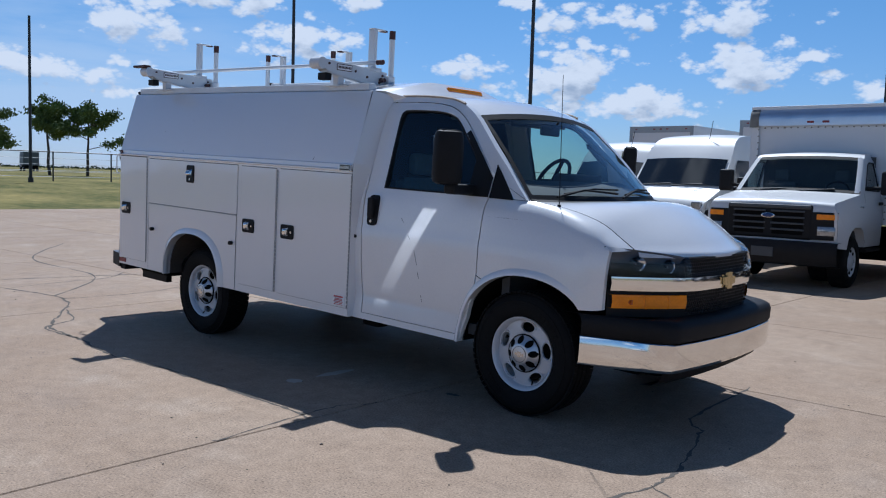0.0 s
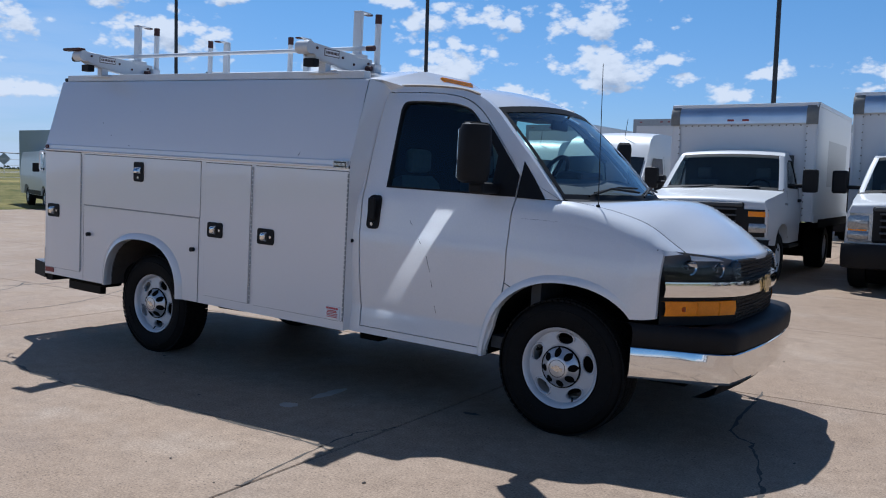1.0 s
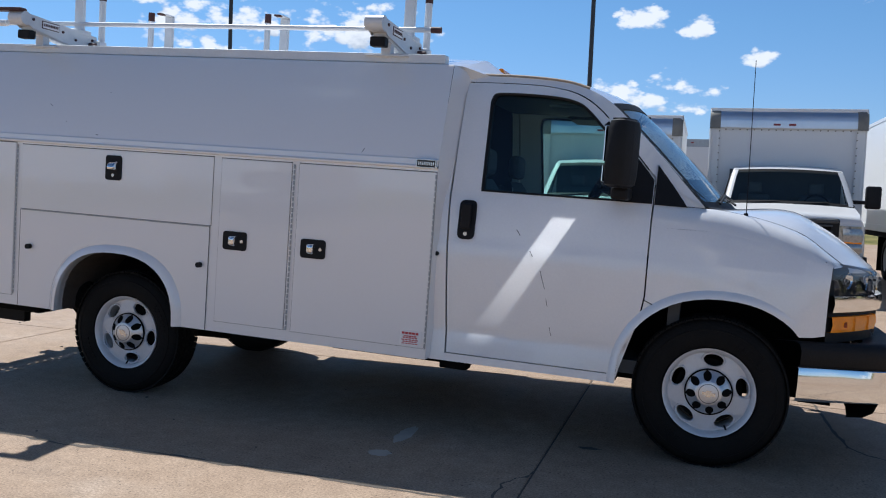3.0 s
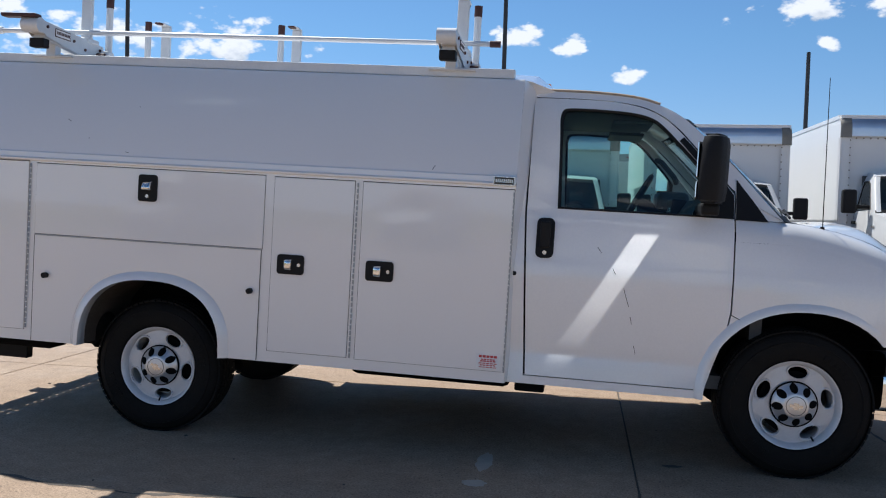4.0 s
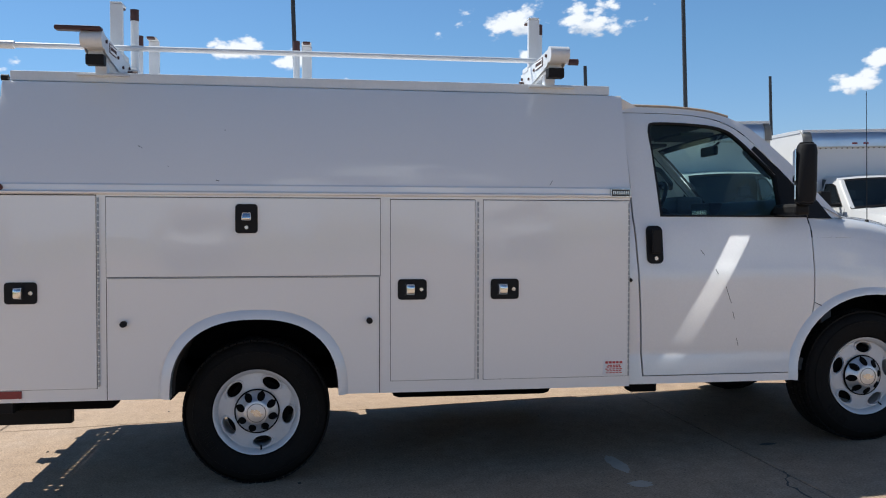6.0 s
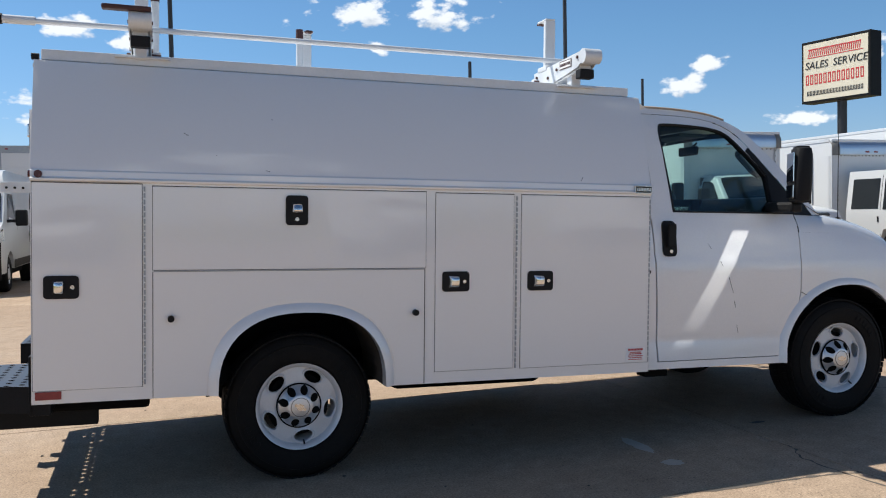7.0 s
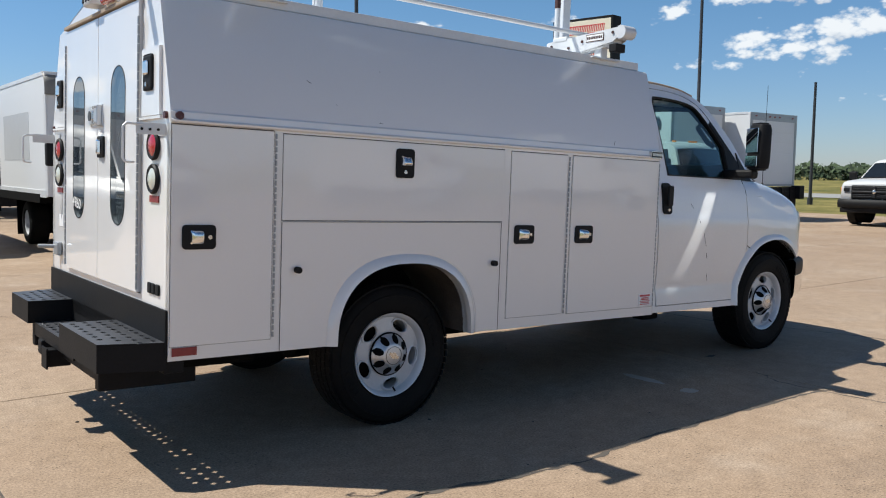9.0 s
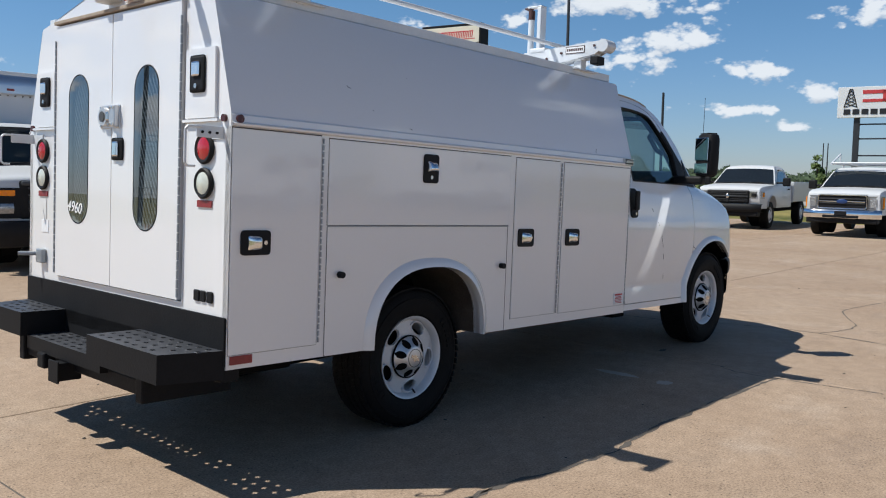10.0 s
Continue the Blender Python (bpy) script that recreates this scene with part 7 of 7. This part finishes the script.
def pickup(px, py, turn, rack=False, chrome=False, label="", size=1.0):
    t = thing("pickup_truck", label, "pickup", pose(px, py, 0, 0, 0, turn), "pickups facing the lot")
    t.scale = (size, size, size)
    w = table([0.0, 0.12, 0.35, 1.4, 6.0], [0.5, 0.9, 1.12, 1.22, 1.32, 1.75, 1.85, 1.92], [[0.88, 0.90, 0.88, 0.84, 0.8, 0.74, 0.70, 0.6], [0.95, 0.96, 0.94, 0.89, 0.84, 0.74, 0.70, 0.6], [0.99, 1.0, 0.98, 0.94, 0.88, 0.76, 0.71, 0.6], [1.0, 1.01, 1.0, 0.985, 0.955, 0.79, 0.73, 0.60], [1.0, 1.01, 1.0, 0.99, 0.965, 0.80, 0.745, 0.62]])
    prof = [(0.14, 0.62), (0.05, 0.78), (0.04, 1.05), (0.07, 1.16), (0.16, 1.22), (0.45, 1.265), (0.9, 1.29), (1.40, 1.31), (1.47, 1.33), (2.02, 1.80), (2.14, 1.865), (2.32, 1.90), (2.80, 1.905), (2.98, 1.875), (3.08, 1.80), (3.16, 1.30), (3.2, 0.62), (1.52, 0.62), (1.47, 0.80), (1.36, 0.93), (1.20, 0.99), (0.90, 0.99), (0.74, 0.93), (0.62, 0.80), (0.56, 0.62)]
    part("cab", shell(prof, w, 12), TRUCK_WHITE, t, smooth=38)
    part("windscreen", screen(w, 1.47, 1.33, 2.02, 1.80, 0.045), DARK_GLASS, t, smooth=60)
    part("screen_trim", screen(w, 1.44, 1.315, 1.49, 1.35, 0.02, 0.008), BLACK, t)
    for s in (-1, 1):
        part("side_window", side_sheet([(1.74, 1.37), (2.92, 1.37), (2.86, 1.79), (2.24, 1.79)], w, s), DARK_GLASS, t)
        part("door_seam", side_sheet([(3.0, 0.68), (3.01, 0.68), (3.01, 1.8), (3.0, 1.8)], w, s, 0.003), UNDER, t)
        part("door_seam", side_sheet([(1.60, 0.68), (1.61, 0.68), (1.61, 1.34), (1.60, 1.34)], w, s, 0.003), UNDER, t)
        part("door_handle", box(s * 1.0, s * 1.03, 2.72, 2.92, 1.16, 1.20, 0.01), BLACK, t)
        towing_mirror(t, s * 0.90, 1.70, 1.28, s, 0.26)
        part("wheel_arch", cyl((s * 0.45, 1.04, 0.52), (s * 0.72, 1.04, 0.52), 0.46, n=24), UNDER, t)
        part("arch_trim", tube([(s * 1.012, 1.05 + 0.47 * math.cos(math.pi * k / 14), 0.56 + 0.45 * math.sin(math.pi * k / 14)) for k in range(1, 14)], 0.014, 6), TRUCK_WHITE, t)
        za, zb = (0.76, 1.12) if chrome else (0.92, 1.12)
        rows = [[(s * x, d, z) for x, d in ((0.62, 0.018), (0.80, 0.030), (0.90, 0.075), (0.955, 0.16), (0.985, 0.32))] for z in (za, (za + zb) / 2, zb)]
        hl = part("headlight", grid(rows), VEH_LENS, t, smooth=50)
        part("lamp_inset", box(s * 0.68, s * 0.84, 0.008, 0.03, za + 0.05, zb - 0.05, 0.01), DULL_CHROME if chrome else BLACK, hl)
        part("turn_lamp", box(s * 0.958, s * 0.992, 0.20, 0.32, za + 0.04, zb - 0.04, 0.01), AMBER, hl)
        road_wheel(t, s * 0.86, 1.04, R=0.41)
        road_wheel(t, s * 0.86, 4.7, R=0.41)
        part("service_body_side", box(s * 0.72, s * 1.05, 3.3, 5.9, 0.78, 1.42, 0.02), TRUCK_WHITE, t)
        part("box_door", box(s * 1.048, s * 1.056, 3.36, 4.2, 0.84, 1.38, 0.003), TRUCK_WHITE, t)
        part("box_door", box(s * 1.048, s * 1.056, 5.1, 5.85, 0.84, 1.38, 0.003), TRUCK_WHITE, t)
    g = part("grille", box(-0.63, 0.63, -0.02, 0.10, 0.76, 1.15, 0.04), BLACK, t)
    if chrome:
        ring = [(x, -0.026, z) for x, z in rounded(-0.61, 0.61, 0.78, 1.135, 0.05, 3)]
        part("grille_surround", tube(ring + ring[:1], 0.017, 6), CHROME, g, smooth=60)
        for z in (0.90, 1.02):
            part("grille_bar", box(-0.58, 0.58, -0.04, -0.01, z, z + 0.035, 0.01), GRILLE_BLACK, g)
        part("grille_bar", box(-0.58, 0.58, -0.044, -0.02, 0.955, 0.985, 0.008), CHROME, g)
    else:
        bm = box(-0.60, 0.60, -0.045, 0.0, 0.94, 0.99, 0.012)
        part("grille_cross", box(-0.035, 0.035, -0.047, 0.0, 0.80, 1.13, 0.010, bm=bm), GRILLE_BLACK, g)
        for z in (0.83, 0.88, 1.04, 1.09):
            part("grille_bar", box(-0.57, 0.57, -0.028, 0.0, z, z + 0.014, 0.004), GRILLE_BLACK, g)
    bm = revolve([(0, -0.012), (0.8, -0.008), (1.0, 0.0)], 24)
    for v in bm.verts:
        v.co = (v.co.x * (0.14 if chrome else 0.05), -0.05 + v.co.y, 0.97 + v.co.z * (0.062 if chrome else 0.06))
    part("grille_badge", bm, BLUE_PRINT if chrome else DULL_CHROME, g, smooth=60)
    us_ = [-1 + i / 6 for i in range(13)]
    part("front_bumper", grid([[(u * 0.99, d - 0.06 * (1 - u * u) + 1.2 * max(0, abs(u) - 0.82) ** 1.5, z) for u in us_] for d, z in ((0.10, 0.50), (-0.06, 0.52), (-0.10, 0.60), (-0.09, 0.70), (-0.05, 0.745), (0.10, 0.75))]), CHROME if chrome else BLACK, t, smooth=45)
    if chrome:
        part("bumper_slot", box(-0.45, 0.45, -0.170, -0.15, 0.53, 0.60, 0.01), BLACK, t)
        part("plate_holder", box(-0.15, 0.15, -0.178, -0.16, 0.60, 0.71, 0.004), BLACK, t)
    part("lower_bumper", box(-0.9, 0.9, -0.06, 0.25, 0.38, 0.53, 0.03), BLACK, t)
    for x0 in (-0.6, 0.05):
        part("wiper", cyl((x0, 1.43, 1.36), (x0 + 0.55, 1.50, 1.40), 0.011, n=6), BLACK, t)
    part("chassis", box(-0.5, 0.5, 0.3, 5.9, 0.45, 0.7), UNDER, t)
    part("load_floor", box(-0.75, 0.75, 3.25, 5.9, 0.75, 0.9), UNDER, t)
    if rack:
        bm = None
        for s in (-1, 1):
            bm = cyl((s * 0.8, 1.9, 2.02), (s * 0.8, 5.6, 2.02), 0.03, n=8, bm=bm)
            bm = cyl((s * 0.8, 3.3, 1.4), (s * 0.8, 3.3, 2.02), 0.03, n=8, bm=bm)
            bm = cyl((s * 0.8, 5.6, 1.4), (s * 0.8, 5.6, 2.02), 0.03, n=8, bm=bm)
            bm = cyl((s * 0.8, 1.9, 2.02), (s * 0.8, 2.9, 2.32), 0.025, n=8, bm=bm)
            bm = cyl((s * 0.8, 2.9, 2.02), (s * 0.8, 2.9, 2.32), 0.025, n=8, bm=bm)
        for d in (1.95, 3.3, 4.5, 5.6):
            bm = cyl((-0.8, d, 2.04), (0.8, d, 2.04), 0.028, n=8, bm=bm)
        part("ladder_rack", bm, ALU, t)
    return t


pickup(20.1, 6.25, -84, label="white pickup with black grille and utility bed, facing the lot", size=0.95)
pickup(19.1, 2.85, -86, True, chrome=True, label="white pickup with chrome bumper and ladder rack, facing the lot", size=0.92)


# ---------------------------------------------------------------- poles and signs
def pole(x, y, h, r=0.066, name="light_pole", label="dark slender steel light pole", r2=None, z=0.0):
    return tagged(finish(name, cyl((x, y, z), (x, y, z + h), r, r2 or r * 0.75, n=12, bm=cyl((x, y, z), (x, y, z + 0.3), r * 1.6, n=12)), POLE_PAINT, smooth=40), label, "pole", group="lot poles")


def lamp_pole(x, y, h):
    """A light pole with two small floodlights on a bracket at its head."""
    p = pole(x, y, h, 0.06, label="dark slender light pole with small floodlights on top")
    part("bracket", tube([(x - 0.02, y + 0.28, h - 0.12), (x, y, h - 0.2), (x + 0.02, y - 0.28, h - 0.12)], 0.02, 6), POLE_PAINT, p)
    for k in (-1, 1):
        part("floodlight", box(x - 0.09, x + 0.09, y + k * 0.28 - 0.12, y + k * 0.28 + 0.12, h - 0.12, h + 0.02, 0.03), POLE_PAINT, p)
    return p


pole(-47.0, 17.3, 10.0, 0.10, z=0.45)
pole(-21.5, 17.1, 12.0, 0.075)
pole(-13.56, 22.6, 12.0, 0.085)
pole(-0.05, 20.4, 13.0, 0.075)
pole(10.11, 15.82, 13.0, 0.06)
lamp_pole(20.46, 12.1, 8.35)
pole(7.95, 17.5, 5.65, 0.065, "short_pole", "short black steel pole")
pole(12.52, 15.83, 5.05, 0.05, "short_pole", "short black steel pole")
pole(34.0, 15.8, 5.45, 0.075, "short_pole", "short dark steel pole at the grass edge")

sg = thing("pylon_sign", "cream dealership sign in a black box frame on a pole", "sign", pose(21.85, 18.5, 0, 0, 0, -79))
# local: the face looks along -y
part("sign_pole", cyl((0, 0.4, 0), (0, 0.4, 5.2), 0.16, n=16), POLE_PAINT, sg, smooth=40)
part("sign_case", box(-1.33, 1.33, 0.0, 0.60, 5.02, 7.20, 0.01), BLACK_METAL, sg)
face = part("sign_face", box(-1.25, 1.25, -0.012, 0.0, 5.10, 7.10, 0.003), SIGN_FACE, sg)


def word(body, size, mat_, parent, m, shear=0.0):
    """Raised lettering with the built-in font."""
    cu = bpy.data.curves.new("lettering", "FONT")
    cu.body, cu.size, cu.align_x, cu.align_y, cu.extrude, cu.shear = body, size, "CENTER", "CENTER", 0.004, shear
    ob = new("lettering", cu)
    me = bpy.data.meshes.new_from_object(ob.evaluated_get(bpy.context.evaluated_depsgraph_get()))
    bpy.data.objects.remove(ob)
    me.materials.clear()
    me.materials.append(mat_)
    o = new("lettering", me)
    o.parent = parent
    o.matrix_basis = m
    return o


word("SALES", 0.36, BLACK_PRINT, face, pose(-0.72, -0.02, 6.33, 90), 0.15)
word("SERVICE", 0.36, BLACK_PRINT, face, pose(0.58, -0.02, 6.33, 90), 0.15)


def bars(parent, mat_, x0, x1, z0, z1, n, y=-0.014, gap=0.25, lean=0.0):
    bm = None
    p = (x1 - x0) / n
    for i in range(n):
        bm = box(x0 + p * i, x0 + p * (i + 1 - gap), y - 0.004, y + 0.002, z0, z1, bm=bm)
    for v in bm.verts:
        v.co.x += lean * (v.co.z - z0)
    return tagged(part("printed_line", bm, mat_, parent), kind="stuff")


bars(face, RED_PRINT, -1.05, 1.0, 6.66, 6.92, 26, lean=0.15, gap=0.55)
bars(face, RED_PRINT, -1.05, 1.0, 6.88, 6.92, 13, y=-0.0145, gap=0.35)
bars(face, RED_PRINT, -1.08, 1.08, 6.60, 6.63, 1, gap=0.0)
bars(face, RED_PRINT, -1.15, 1.15, 5.66, 6.02, 26, gap=0.60)
bars(face, RED_PRINT, -1.15, 1.15, 5.97, 6.02, 13, y=-0.0145, gap=0.35)
bars(face, RED_PRINT, -1.15, 1.15, 5.66, 5.71, 13, y=-0.0145, gap=0.35)
bars(face, BLACK_PRINT, -1.1, 1.1, 5.28, 5.44, 38, gap=0.5)
bars(face, BLACK_PRINT, -1.1, 1.1, 5.28, 5.31, 19, y=-0.0145, gap=0.3)

rs2 = thing("company_sign", "white billboard with red and black logo on two posts", "sign", pose(35.0, 6.42, 0, 0, 0, -82))
part("sign_panel", box(-1.7, 2.2, -0.1, 0.1, 4.05, 5.32, 0.01), SIGN_WHITE, rs2)
for x in (-0.95, 1.45):
    part("sign_post", box(x - 0.11, x + 0.11, 0.0, 0.22, 0, 4.1, 0.01), POLE_PAINT, rs2)
for z in (2.45, 3.15, 3.75):
    part("sign_brace", box(-0.95, 1.45, 0.08, 0.14, z, z + 0.06), POLE_PAINT, rs2)
bm = None
for k in range(5):
    wd = 0.22 - 0.035 * k
    zz = 4.5 + 0.14 * k
    bm = tube([(-1.2 - wd, -0.11, zz), (-1.2 + wd - 0.03, -0.11, zz + 0.14)], 0.014, 4, bm=bm)
    bm = tube([(-1.2 + wd, -0.11, zz), (-1.2 - wd + 0.03, -0.11, zz + 0.14)], 0.014, 4, bm=bm)
bm = tube([(-1.45, -0.11, 4.48), (-1.25, -0.11, 5.22), (-1.15, -0.11, 5.22), (-0.95, -0.11, 4.48)], 0.018, 4, bm=bm)
part("derrick_mark", bm, BLACK_PRINT, rs2)
bm = box(-0.75, 0.35, -0.112, -0.1, 5.02, 5.17)
bm = box(-0.75, 0.25, -0.112, -0.1, 4.68, 4.80, bm=bm)
bm = box(0.0, 0.35, -0.112, -0.1, 4.68, 5.17, bm=bm)
part("logo_shape", bm, RED_PRINT, rs2)
bm = box(0.38, 1.4, -0.112, -0.1, 5.02, 5.17)
bm = box(0.38, 1.3, -0.112, -0.1, 4.68, 4.80, bm=bm)
part("logo_shape", bm, BLACK_PRINT, rs2)
bars(rs2, BLACK_PRINT, -1.45, 1.95, 4.18, 4.40, 10, y=-0.11)

# ---------------------------------------------------------------- fence, road, trees
fence = tagged(new("field_fence"), "dark post and wire fence across the field", "fence")
for k in range(26):
    y = -8 + 4.0 * k
    part("fence_post", cyl((-50, y, land(-50, y)), (-50, y, land(-50, y) + 1.95), 0.05, n=8), POLE_PAINT, fence)
part("top_rail", cyl((-50, -8, land(-50, 0) + 1.92), (-50, 92, land(-50, 0) + 1.92), 0.035, n=6), POLE_PAINT, fence)
bm = None
for z in (0.3, 0.7, 1.1, 1.5):
    bm = cyl((-50, -8, land(-50, 0) + z), (-50, 92, land(-50, 0) + z), 0.012, n=4, bm=bm)
part("fence_wire", bm, GALV, fence)
tagged(finish("road", grid([[(x, y, land(x, y) + z) for y in (-400, -100, 0, 100, 400, 900)] for x, z in ((-150, 0.02), (-138, 0.02))]), ROAD), "pale highway across the field", "road", kind="structure")
tagged(finish("side_road", grid([[(x, y, 0.0) for y in (-300, -50, 0, 100, 300)] for x in (46, 56)]), ROAD), "pale road beyond the lot", "road", kind="structure")

BARK = mat("bark", (0.07, 0.055, 0.042), 0.9, var=0.25, scale=10, bump=0.5)
LEAF = mat("pine_leaf", (0.11, 0.17, 0.045), 0.8, var=0.45, scale=0.8, fine=5, dirt=(0.10, 0.14, 0.035))
LEAF_FAR = mat("far_leaf", (0.05, 0.075, 0.035), 0.9, var=0.35, scale=0.15, fine=1.5)


def tree(x, y, h, seed, lean=0.1, spread=0.35, crown_from=0.45, label="dark green pine with bare lower trunk", clumps=70):
    r = random.Random(seed)
    t = thing("tree", label, "tree", pose(x, y, land(x, y)), "roadside trees")
    pts = [Vector((lean * h * (k / 6) ** 1.3 + r.uniform(-0.06, 0.06), r.uniform(-0.06, 0.06), h * 0.93 * k / 6)) for k in range(7)]
    bm = None
    for k in range(6):
        ra, rb = 0.17 * (1 - k / 7), 0.17 * (1 - (k + 1) / 7)
        bm = cyl(pts[k], pts[k + 1], ra, rb, n=8, bm=bm)
    ends = []
    for i in range(14):
        k = r.uniform(crown_from, 0.95)
        base = pts[int(k * 6)].lerp(pts[min(6, int(k * 6) + 1)], k * 6 % 1)
        a = r.uniform(0, 2 * math.pi)
        ln = h * spread * (1.25 - 1.1 * (k - crown_from)) * r.uniform(0.45, 1.05)
        tip = base + Vector((math.cos(a) * ln, math.sin(a) * ln, ln * r.uniform(0.1, 0.5)))
        bm = cyl(base, tip, 0.05, 0.02, n=5, bm=bm)
        ends += [base.lerp(tip, q) for q in (0.55, 0.8, 1.0)]
    part("trunk", bm, BARK, t, smooth=40)
    verts, faces = [], []
    for c in ends + [pts[6] + Vector((0, 0, 0.2))]:
        for _ in range(clumps):
            d = Vector((r.gauss(0, 1), r.gauss(0, 1), r.gauss(0, 0.7))) * h * 0.042
            p = c + d
            a = Vector((r.gauss(0, 1), r.gauss(0, 1), r.gauss(0, 1))).normalized() * r.uniform(0.10, 0.22)
            b = a.orthogonal().normalized() * r.uniform(0.05, 0.12)
            n = len(verts)
            verts += [p - a, p + b, p + a, p - b]
            faces.append((n, n + 1, n + 2, n + 3))
    me = bpy.data.meshes.new("crown")
    me.from_pydata([tuple(v) for v in verts], [], faces)
    me.materials.append(LEAF)
    c = new("crown", me)
    c.parent = t
    return t


tree(-83.0, 28.2, 7.6, 1, -0.05, 0.32, 0.33, clumps=110)
tree(-80.4, 33.1, 8.0, 2, -0.10, 0.27, 0.40, clumps=120)
tree(-79.2, 36.5, 7.5, 3, 0.05, 0.44, 0.30, "green pine with wide leaning crown", clumps=130)
tree(67.8, 20.0, 3.3, 8, 0.0, 0.24, 0.05, "small dark cedar by the road")
tree(51.6, 20.6, 1.7, 9, 0.0, 0.75, 0.02, "low green shrub at the field edge")
tree(54.5, 23.0, 1.6, 10, 0.0, 0.70, 0.02, "low green shrub at the field edge")


def woods(name, cx, cy, ang, length, h, seed, n=9000, depth=12):
    r = random.Random(seed)
    ca, sa = math.cos(radians(ang)), math.sin(radians(ang))
    hs = [h * r.uniform(0.55, 1.15) for _ in range(int(length / 5) + 2)]
    verts, faces = [], []
    for _ in range(n):
        u = r.uniform(0, length)
        k = u / 5
        hh = hs[int(k)] * (1 - 0.5 * abs(k % 1 - 0.5))
        z = hh * r.random() ** 0.7
        v = r.uniform(-depth / 2, depth / 2)
        x, y = cx + ca * (u - length / 2) - sa * v, cy + sa * (u - length / 2) + ca * v
        a = Vector((r.gauss(0, 1), r.gauss(0, 1), r.gauss(0, 1))).normalized() * r.uniform(0.5, 1.1)
        b = a.orthogonal().normalized() * r.uniform(0.4, 0.8)
        p = Vector((x, y, z))
        m = len(verts)
        verts += [p - a, p + b, p + a, p - b]
        faces.append((m, m + 1, m + 2, m + 3))
    me = bpy.data.meshes.new(name)
    me.from_pydata([tuple(v) for v in verts], [], faces)
    me.materials.append(LEAF_FAR)
    return tagged(new(name, me), "distant belt of green trees", "trees", kind="stuff")


woods("far_woods", 190, 95, 118, 320, 4.4, 11)
woods("far_woods", 320, 60, 100, 400, 5.0, 12)
woods("far_woods", -600, 220, 70, 900, 3.0, 13, 5000)

# lorry and boards along the far highway
DARK_BOX = mat("dark_grey_panel", (0.10, 0.115, 0.125), 0.6, var=0.08, scale=0.7)
lor = thing("highway_lorry", "grey box lorry out on the far highway", "lorry", pose(-141.0, 56.5, land(-141, 57), 0, 0, 72))
part("lorry_body", box(-1.2, 1.2, -2.6, 4.0, 1.0, 3.2, 0.02), DARK_BOX, lor)
part("lorry_cab", box(-1.15, 1.15, 4.2, 6.2, 0.7, 2.9, 0.15), TRUCK_WHITE, lor)
part("lorry_frame", box(-0.9, 0.9, -2.5, 6.0, 0.4, 1.0), UNDER, lor)
for s in (-1, 1):
    for d in (-1.6, 4.9):
        road_wheel(lor, s * 1.0, d, R=0.5, wid=0.3)
for y in (43.0, 43.7):
    pole(140.0, y, 7.5, 0.12, "utility_pole", "tall far wooden utility pole", 0.08)
rsn = thing("road_sign", "back of a diamond road sign on a post", "sign", pose(-112, 62, land(-112, 62), 0, 0, 70))
part("sign_post", cyl((0, 0, 0), (0, 0, 2.0), 0.04, n=8), GALV, rsn)
bm = box(-0.62, 0.62, -0.02, 0.02, -0.62, 0.62, 0.01)
bmesh.ops.rotate(bm, cent=(0, 0, 0), matrix=Matrix.Rotation(radians(45), 3, "Y"), verts=bm.verts)
bmesh.ops.translate(bm, vec=(0, -0.06, 2.1), verts=bm.verts)
part("sign_board", bm, GALV, rsn)
# chips of dirt, tar and gravel on the slabs
rc = random.Random(21)
bm = None
for k in range(150):
    x, y = rc.uniform(-4, 9), rc.uniform(-4.5, 3.5)
    s_ = rc.choice((0.003, 0.004, 0.005, 0.006, 0.009))
    b2 = bmesh.new()
    bmesh.ops.create_icosphere(b2, subdivisions=1, radius=s_)
    for v in b2.verts:
        v.co = Vector((v.co.x * rc.uniform(0.7, 1.6), v.co.y * rc.uniform(0.7, 1.6), v.co.z * 0.5))
    bmesh.ops.translate(b2, vec=(x, y, s_ * 0.4), verts=b2.verts)
    bm = merge(bm, b2)
tagged(finish("grit", bm, JOINT), "dark grit scattered on the concrete", "grit", kind="stuff")
bm = fill([[(0.07 * math.cos(2 * math.pi * k / 18) * rc.uniform(0.6, 1.2), 0.03 * math.sin(2 * math.pi * k / 18) * rc.uniform(0.6, 1.2)) for k in range(18)]])
for v in bm.verts:
    v.co = (2.92 + v.co.x, -0.865 + v.co.z, 0.003)
part("tar_spot", bm, JOINT, pave)
# two pale patches on the slab
PALE_PATCH = mat("pale_patch_concrete", (0.46, 0.41, 0.35), 0.9, var=0.12, scale=9, fine=60)
for x0_, y0_, w_, h_ in ((1.94, -1.03, 0.045, 0.17), (1.93, -1.40, 0.065, 0.055)):
    bm = fill([[(w_ * math.cos(2 * math.pi * k / 24) * rc.uniform(0.8, 1.1), h_ * math.sin(2 * math.pi * k / 24) * rc.uniform(0.85, 1.1)) for k in range(24)]])
    for v in bm.verts:
        v.co = (x0_ + v.co.x, y0_ + v.co.z, 0.0025)
    part("pale_patch", bm, PALE_PATCH, pave)
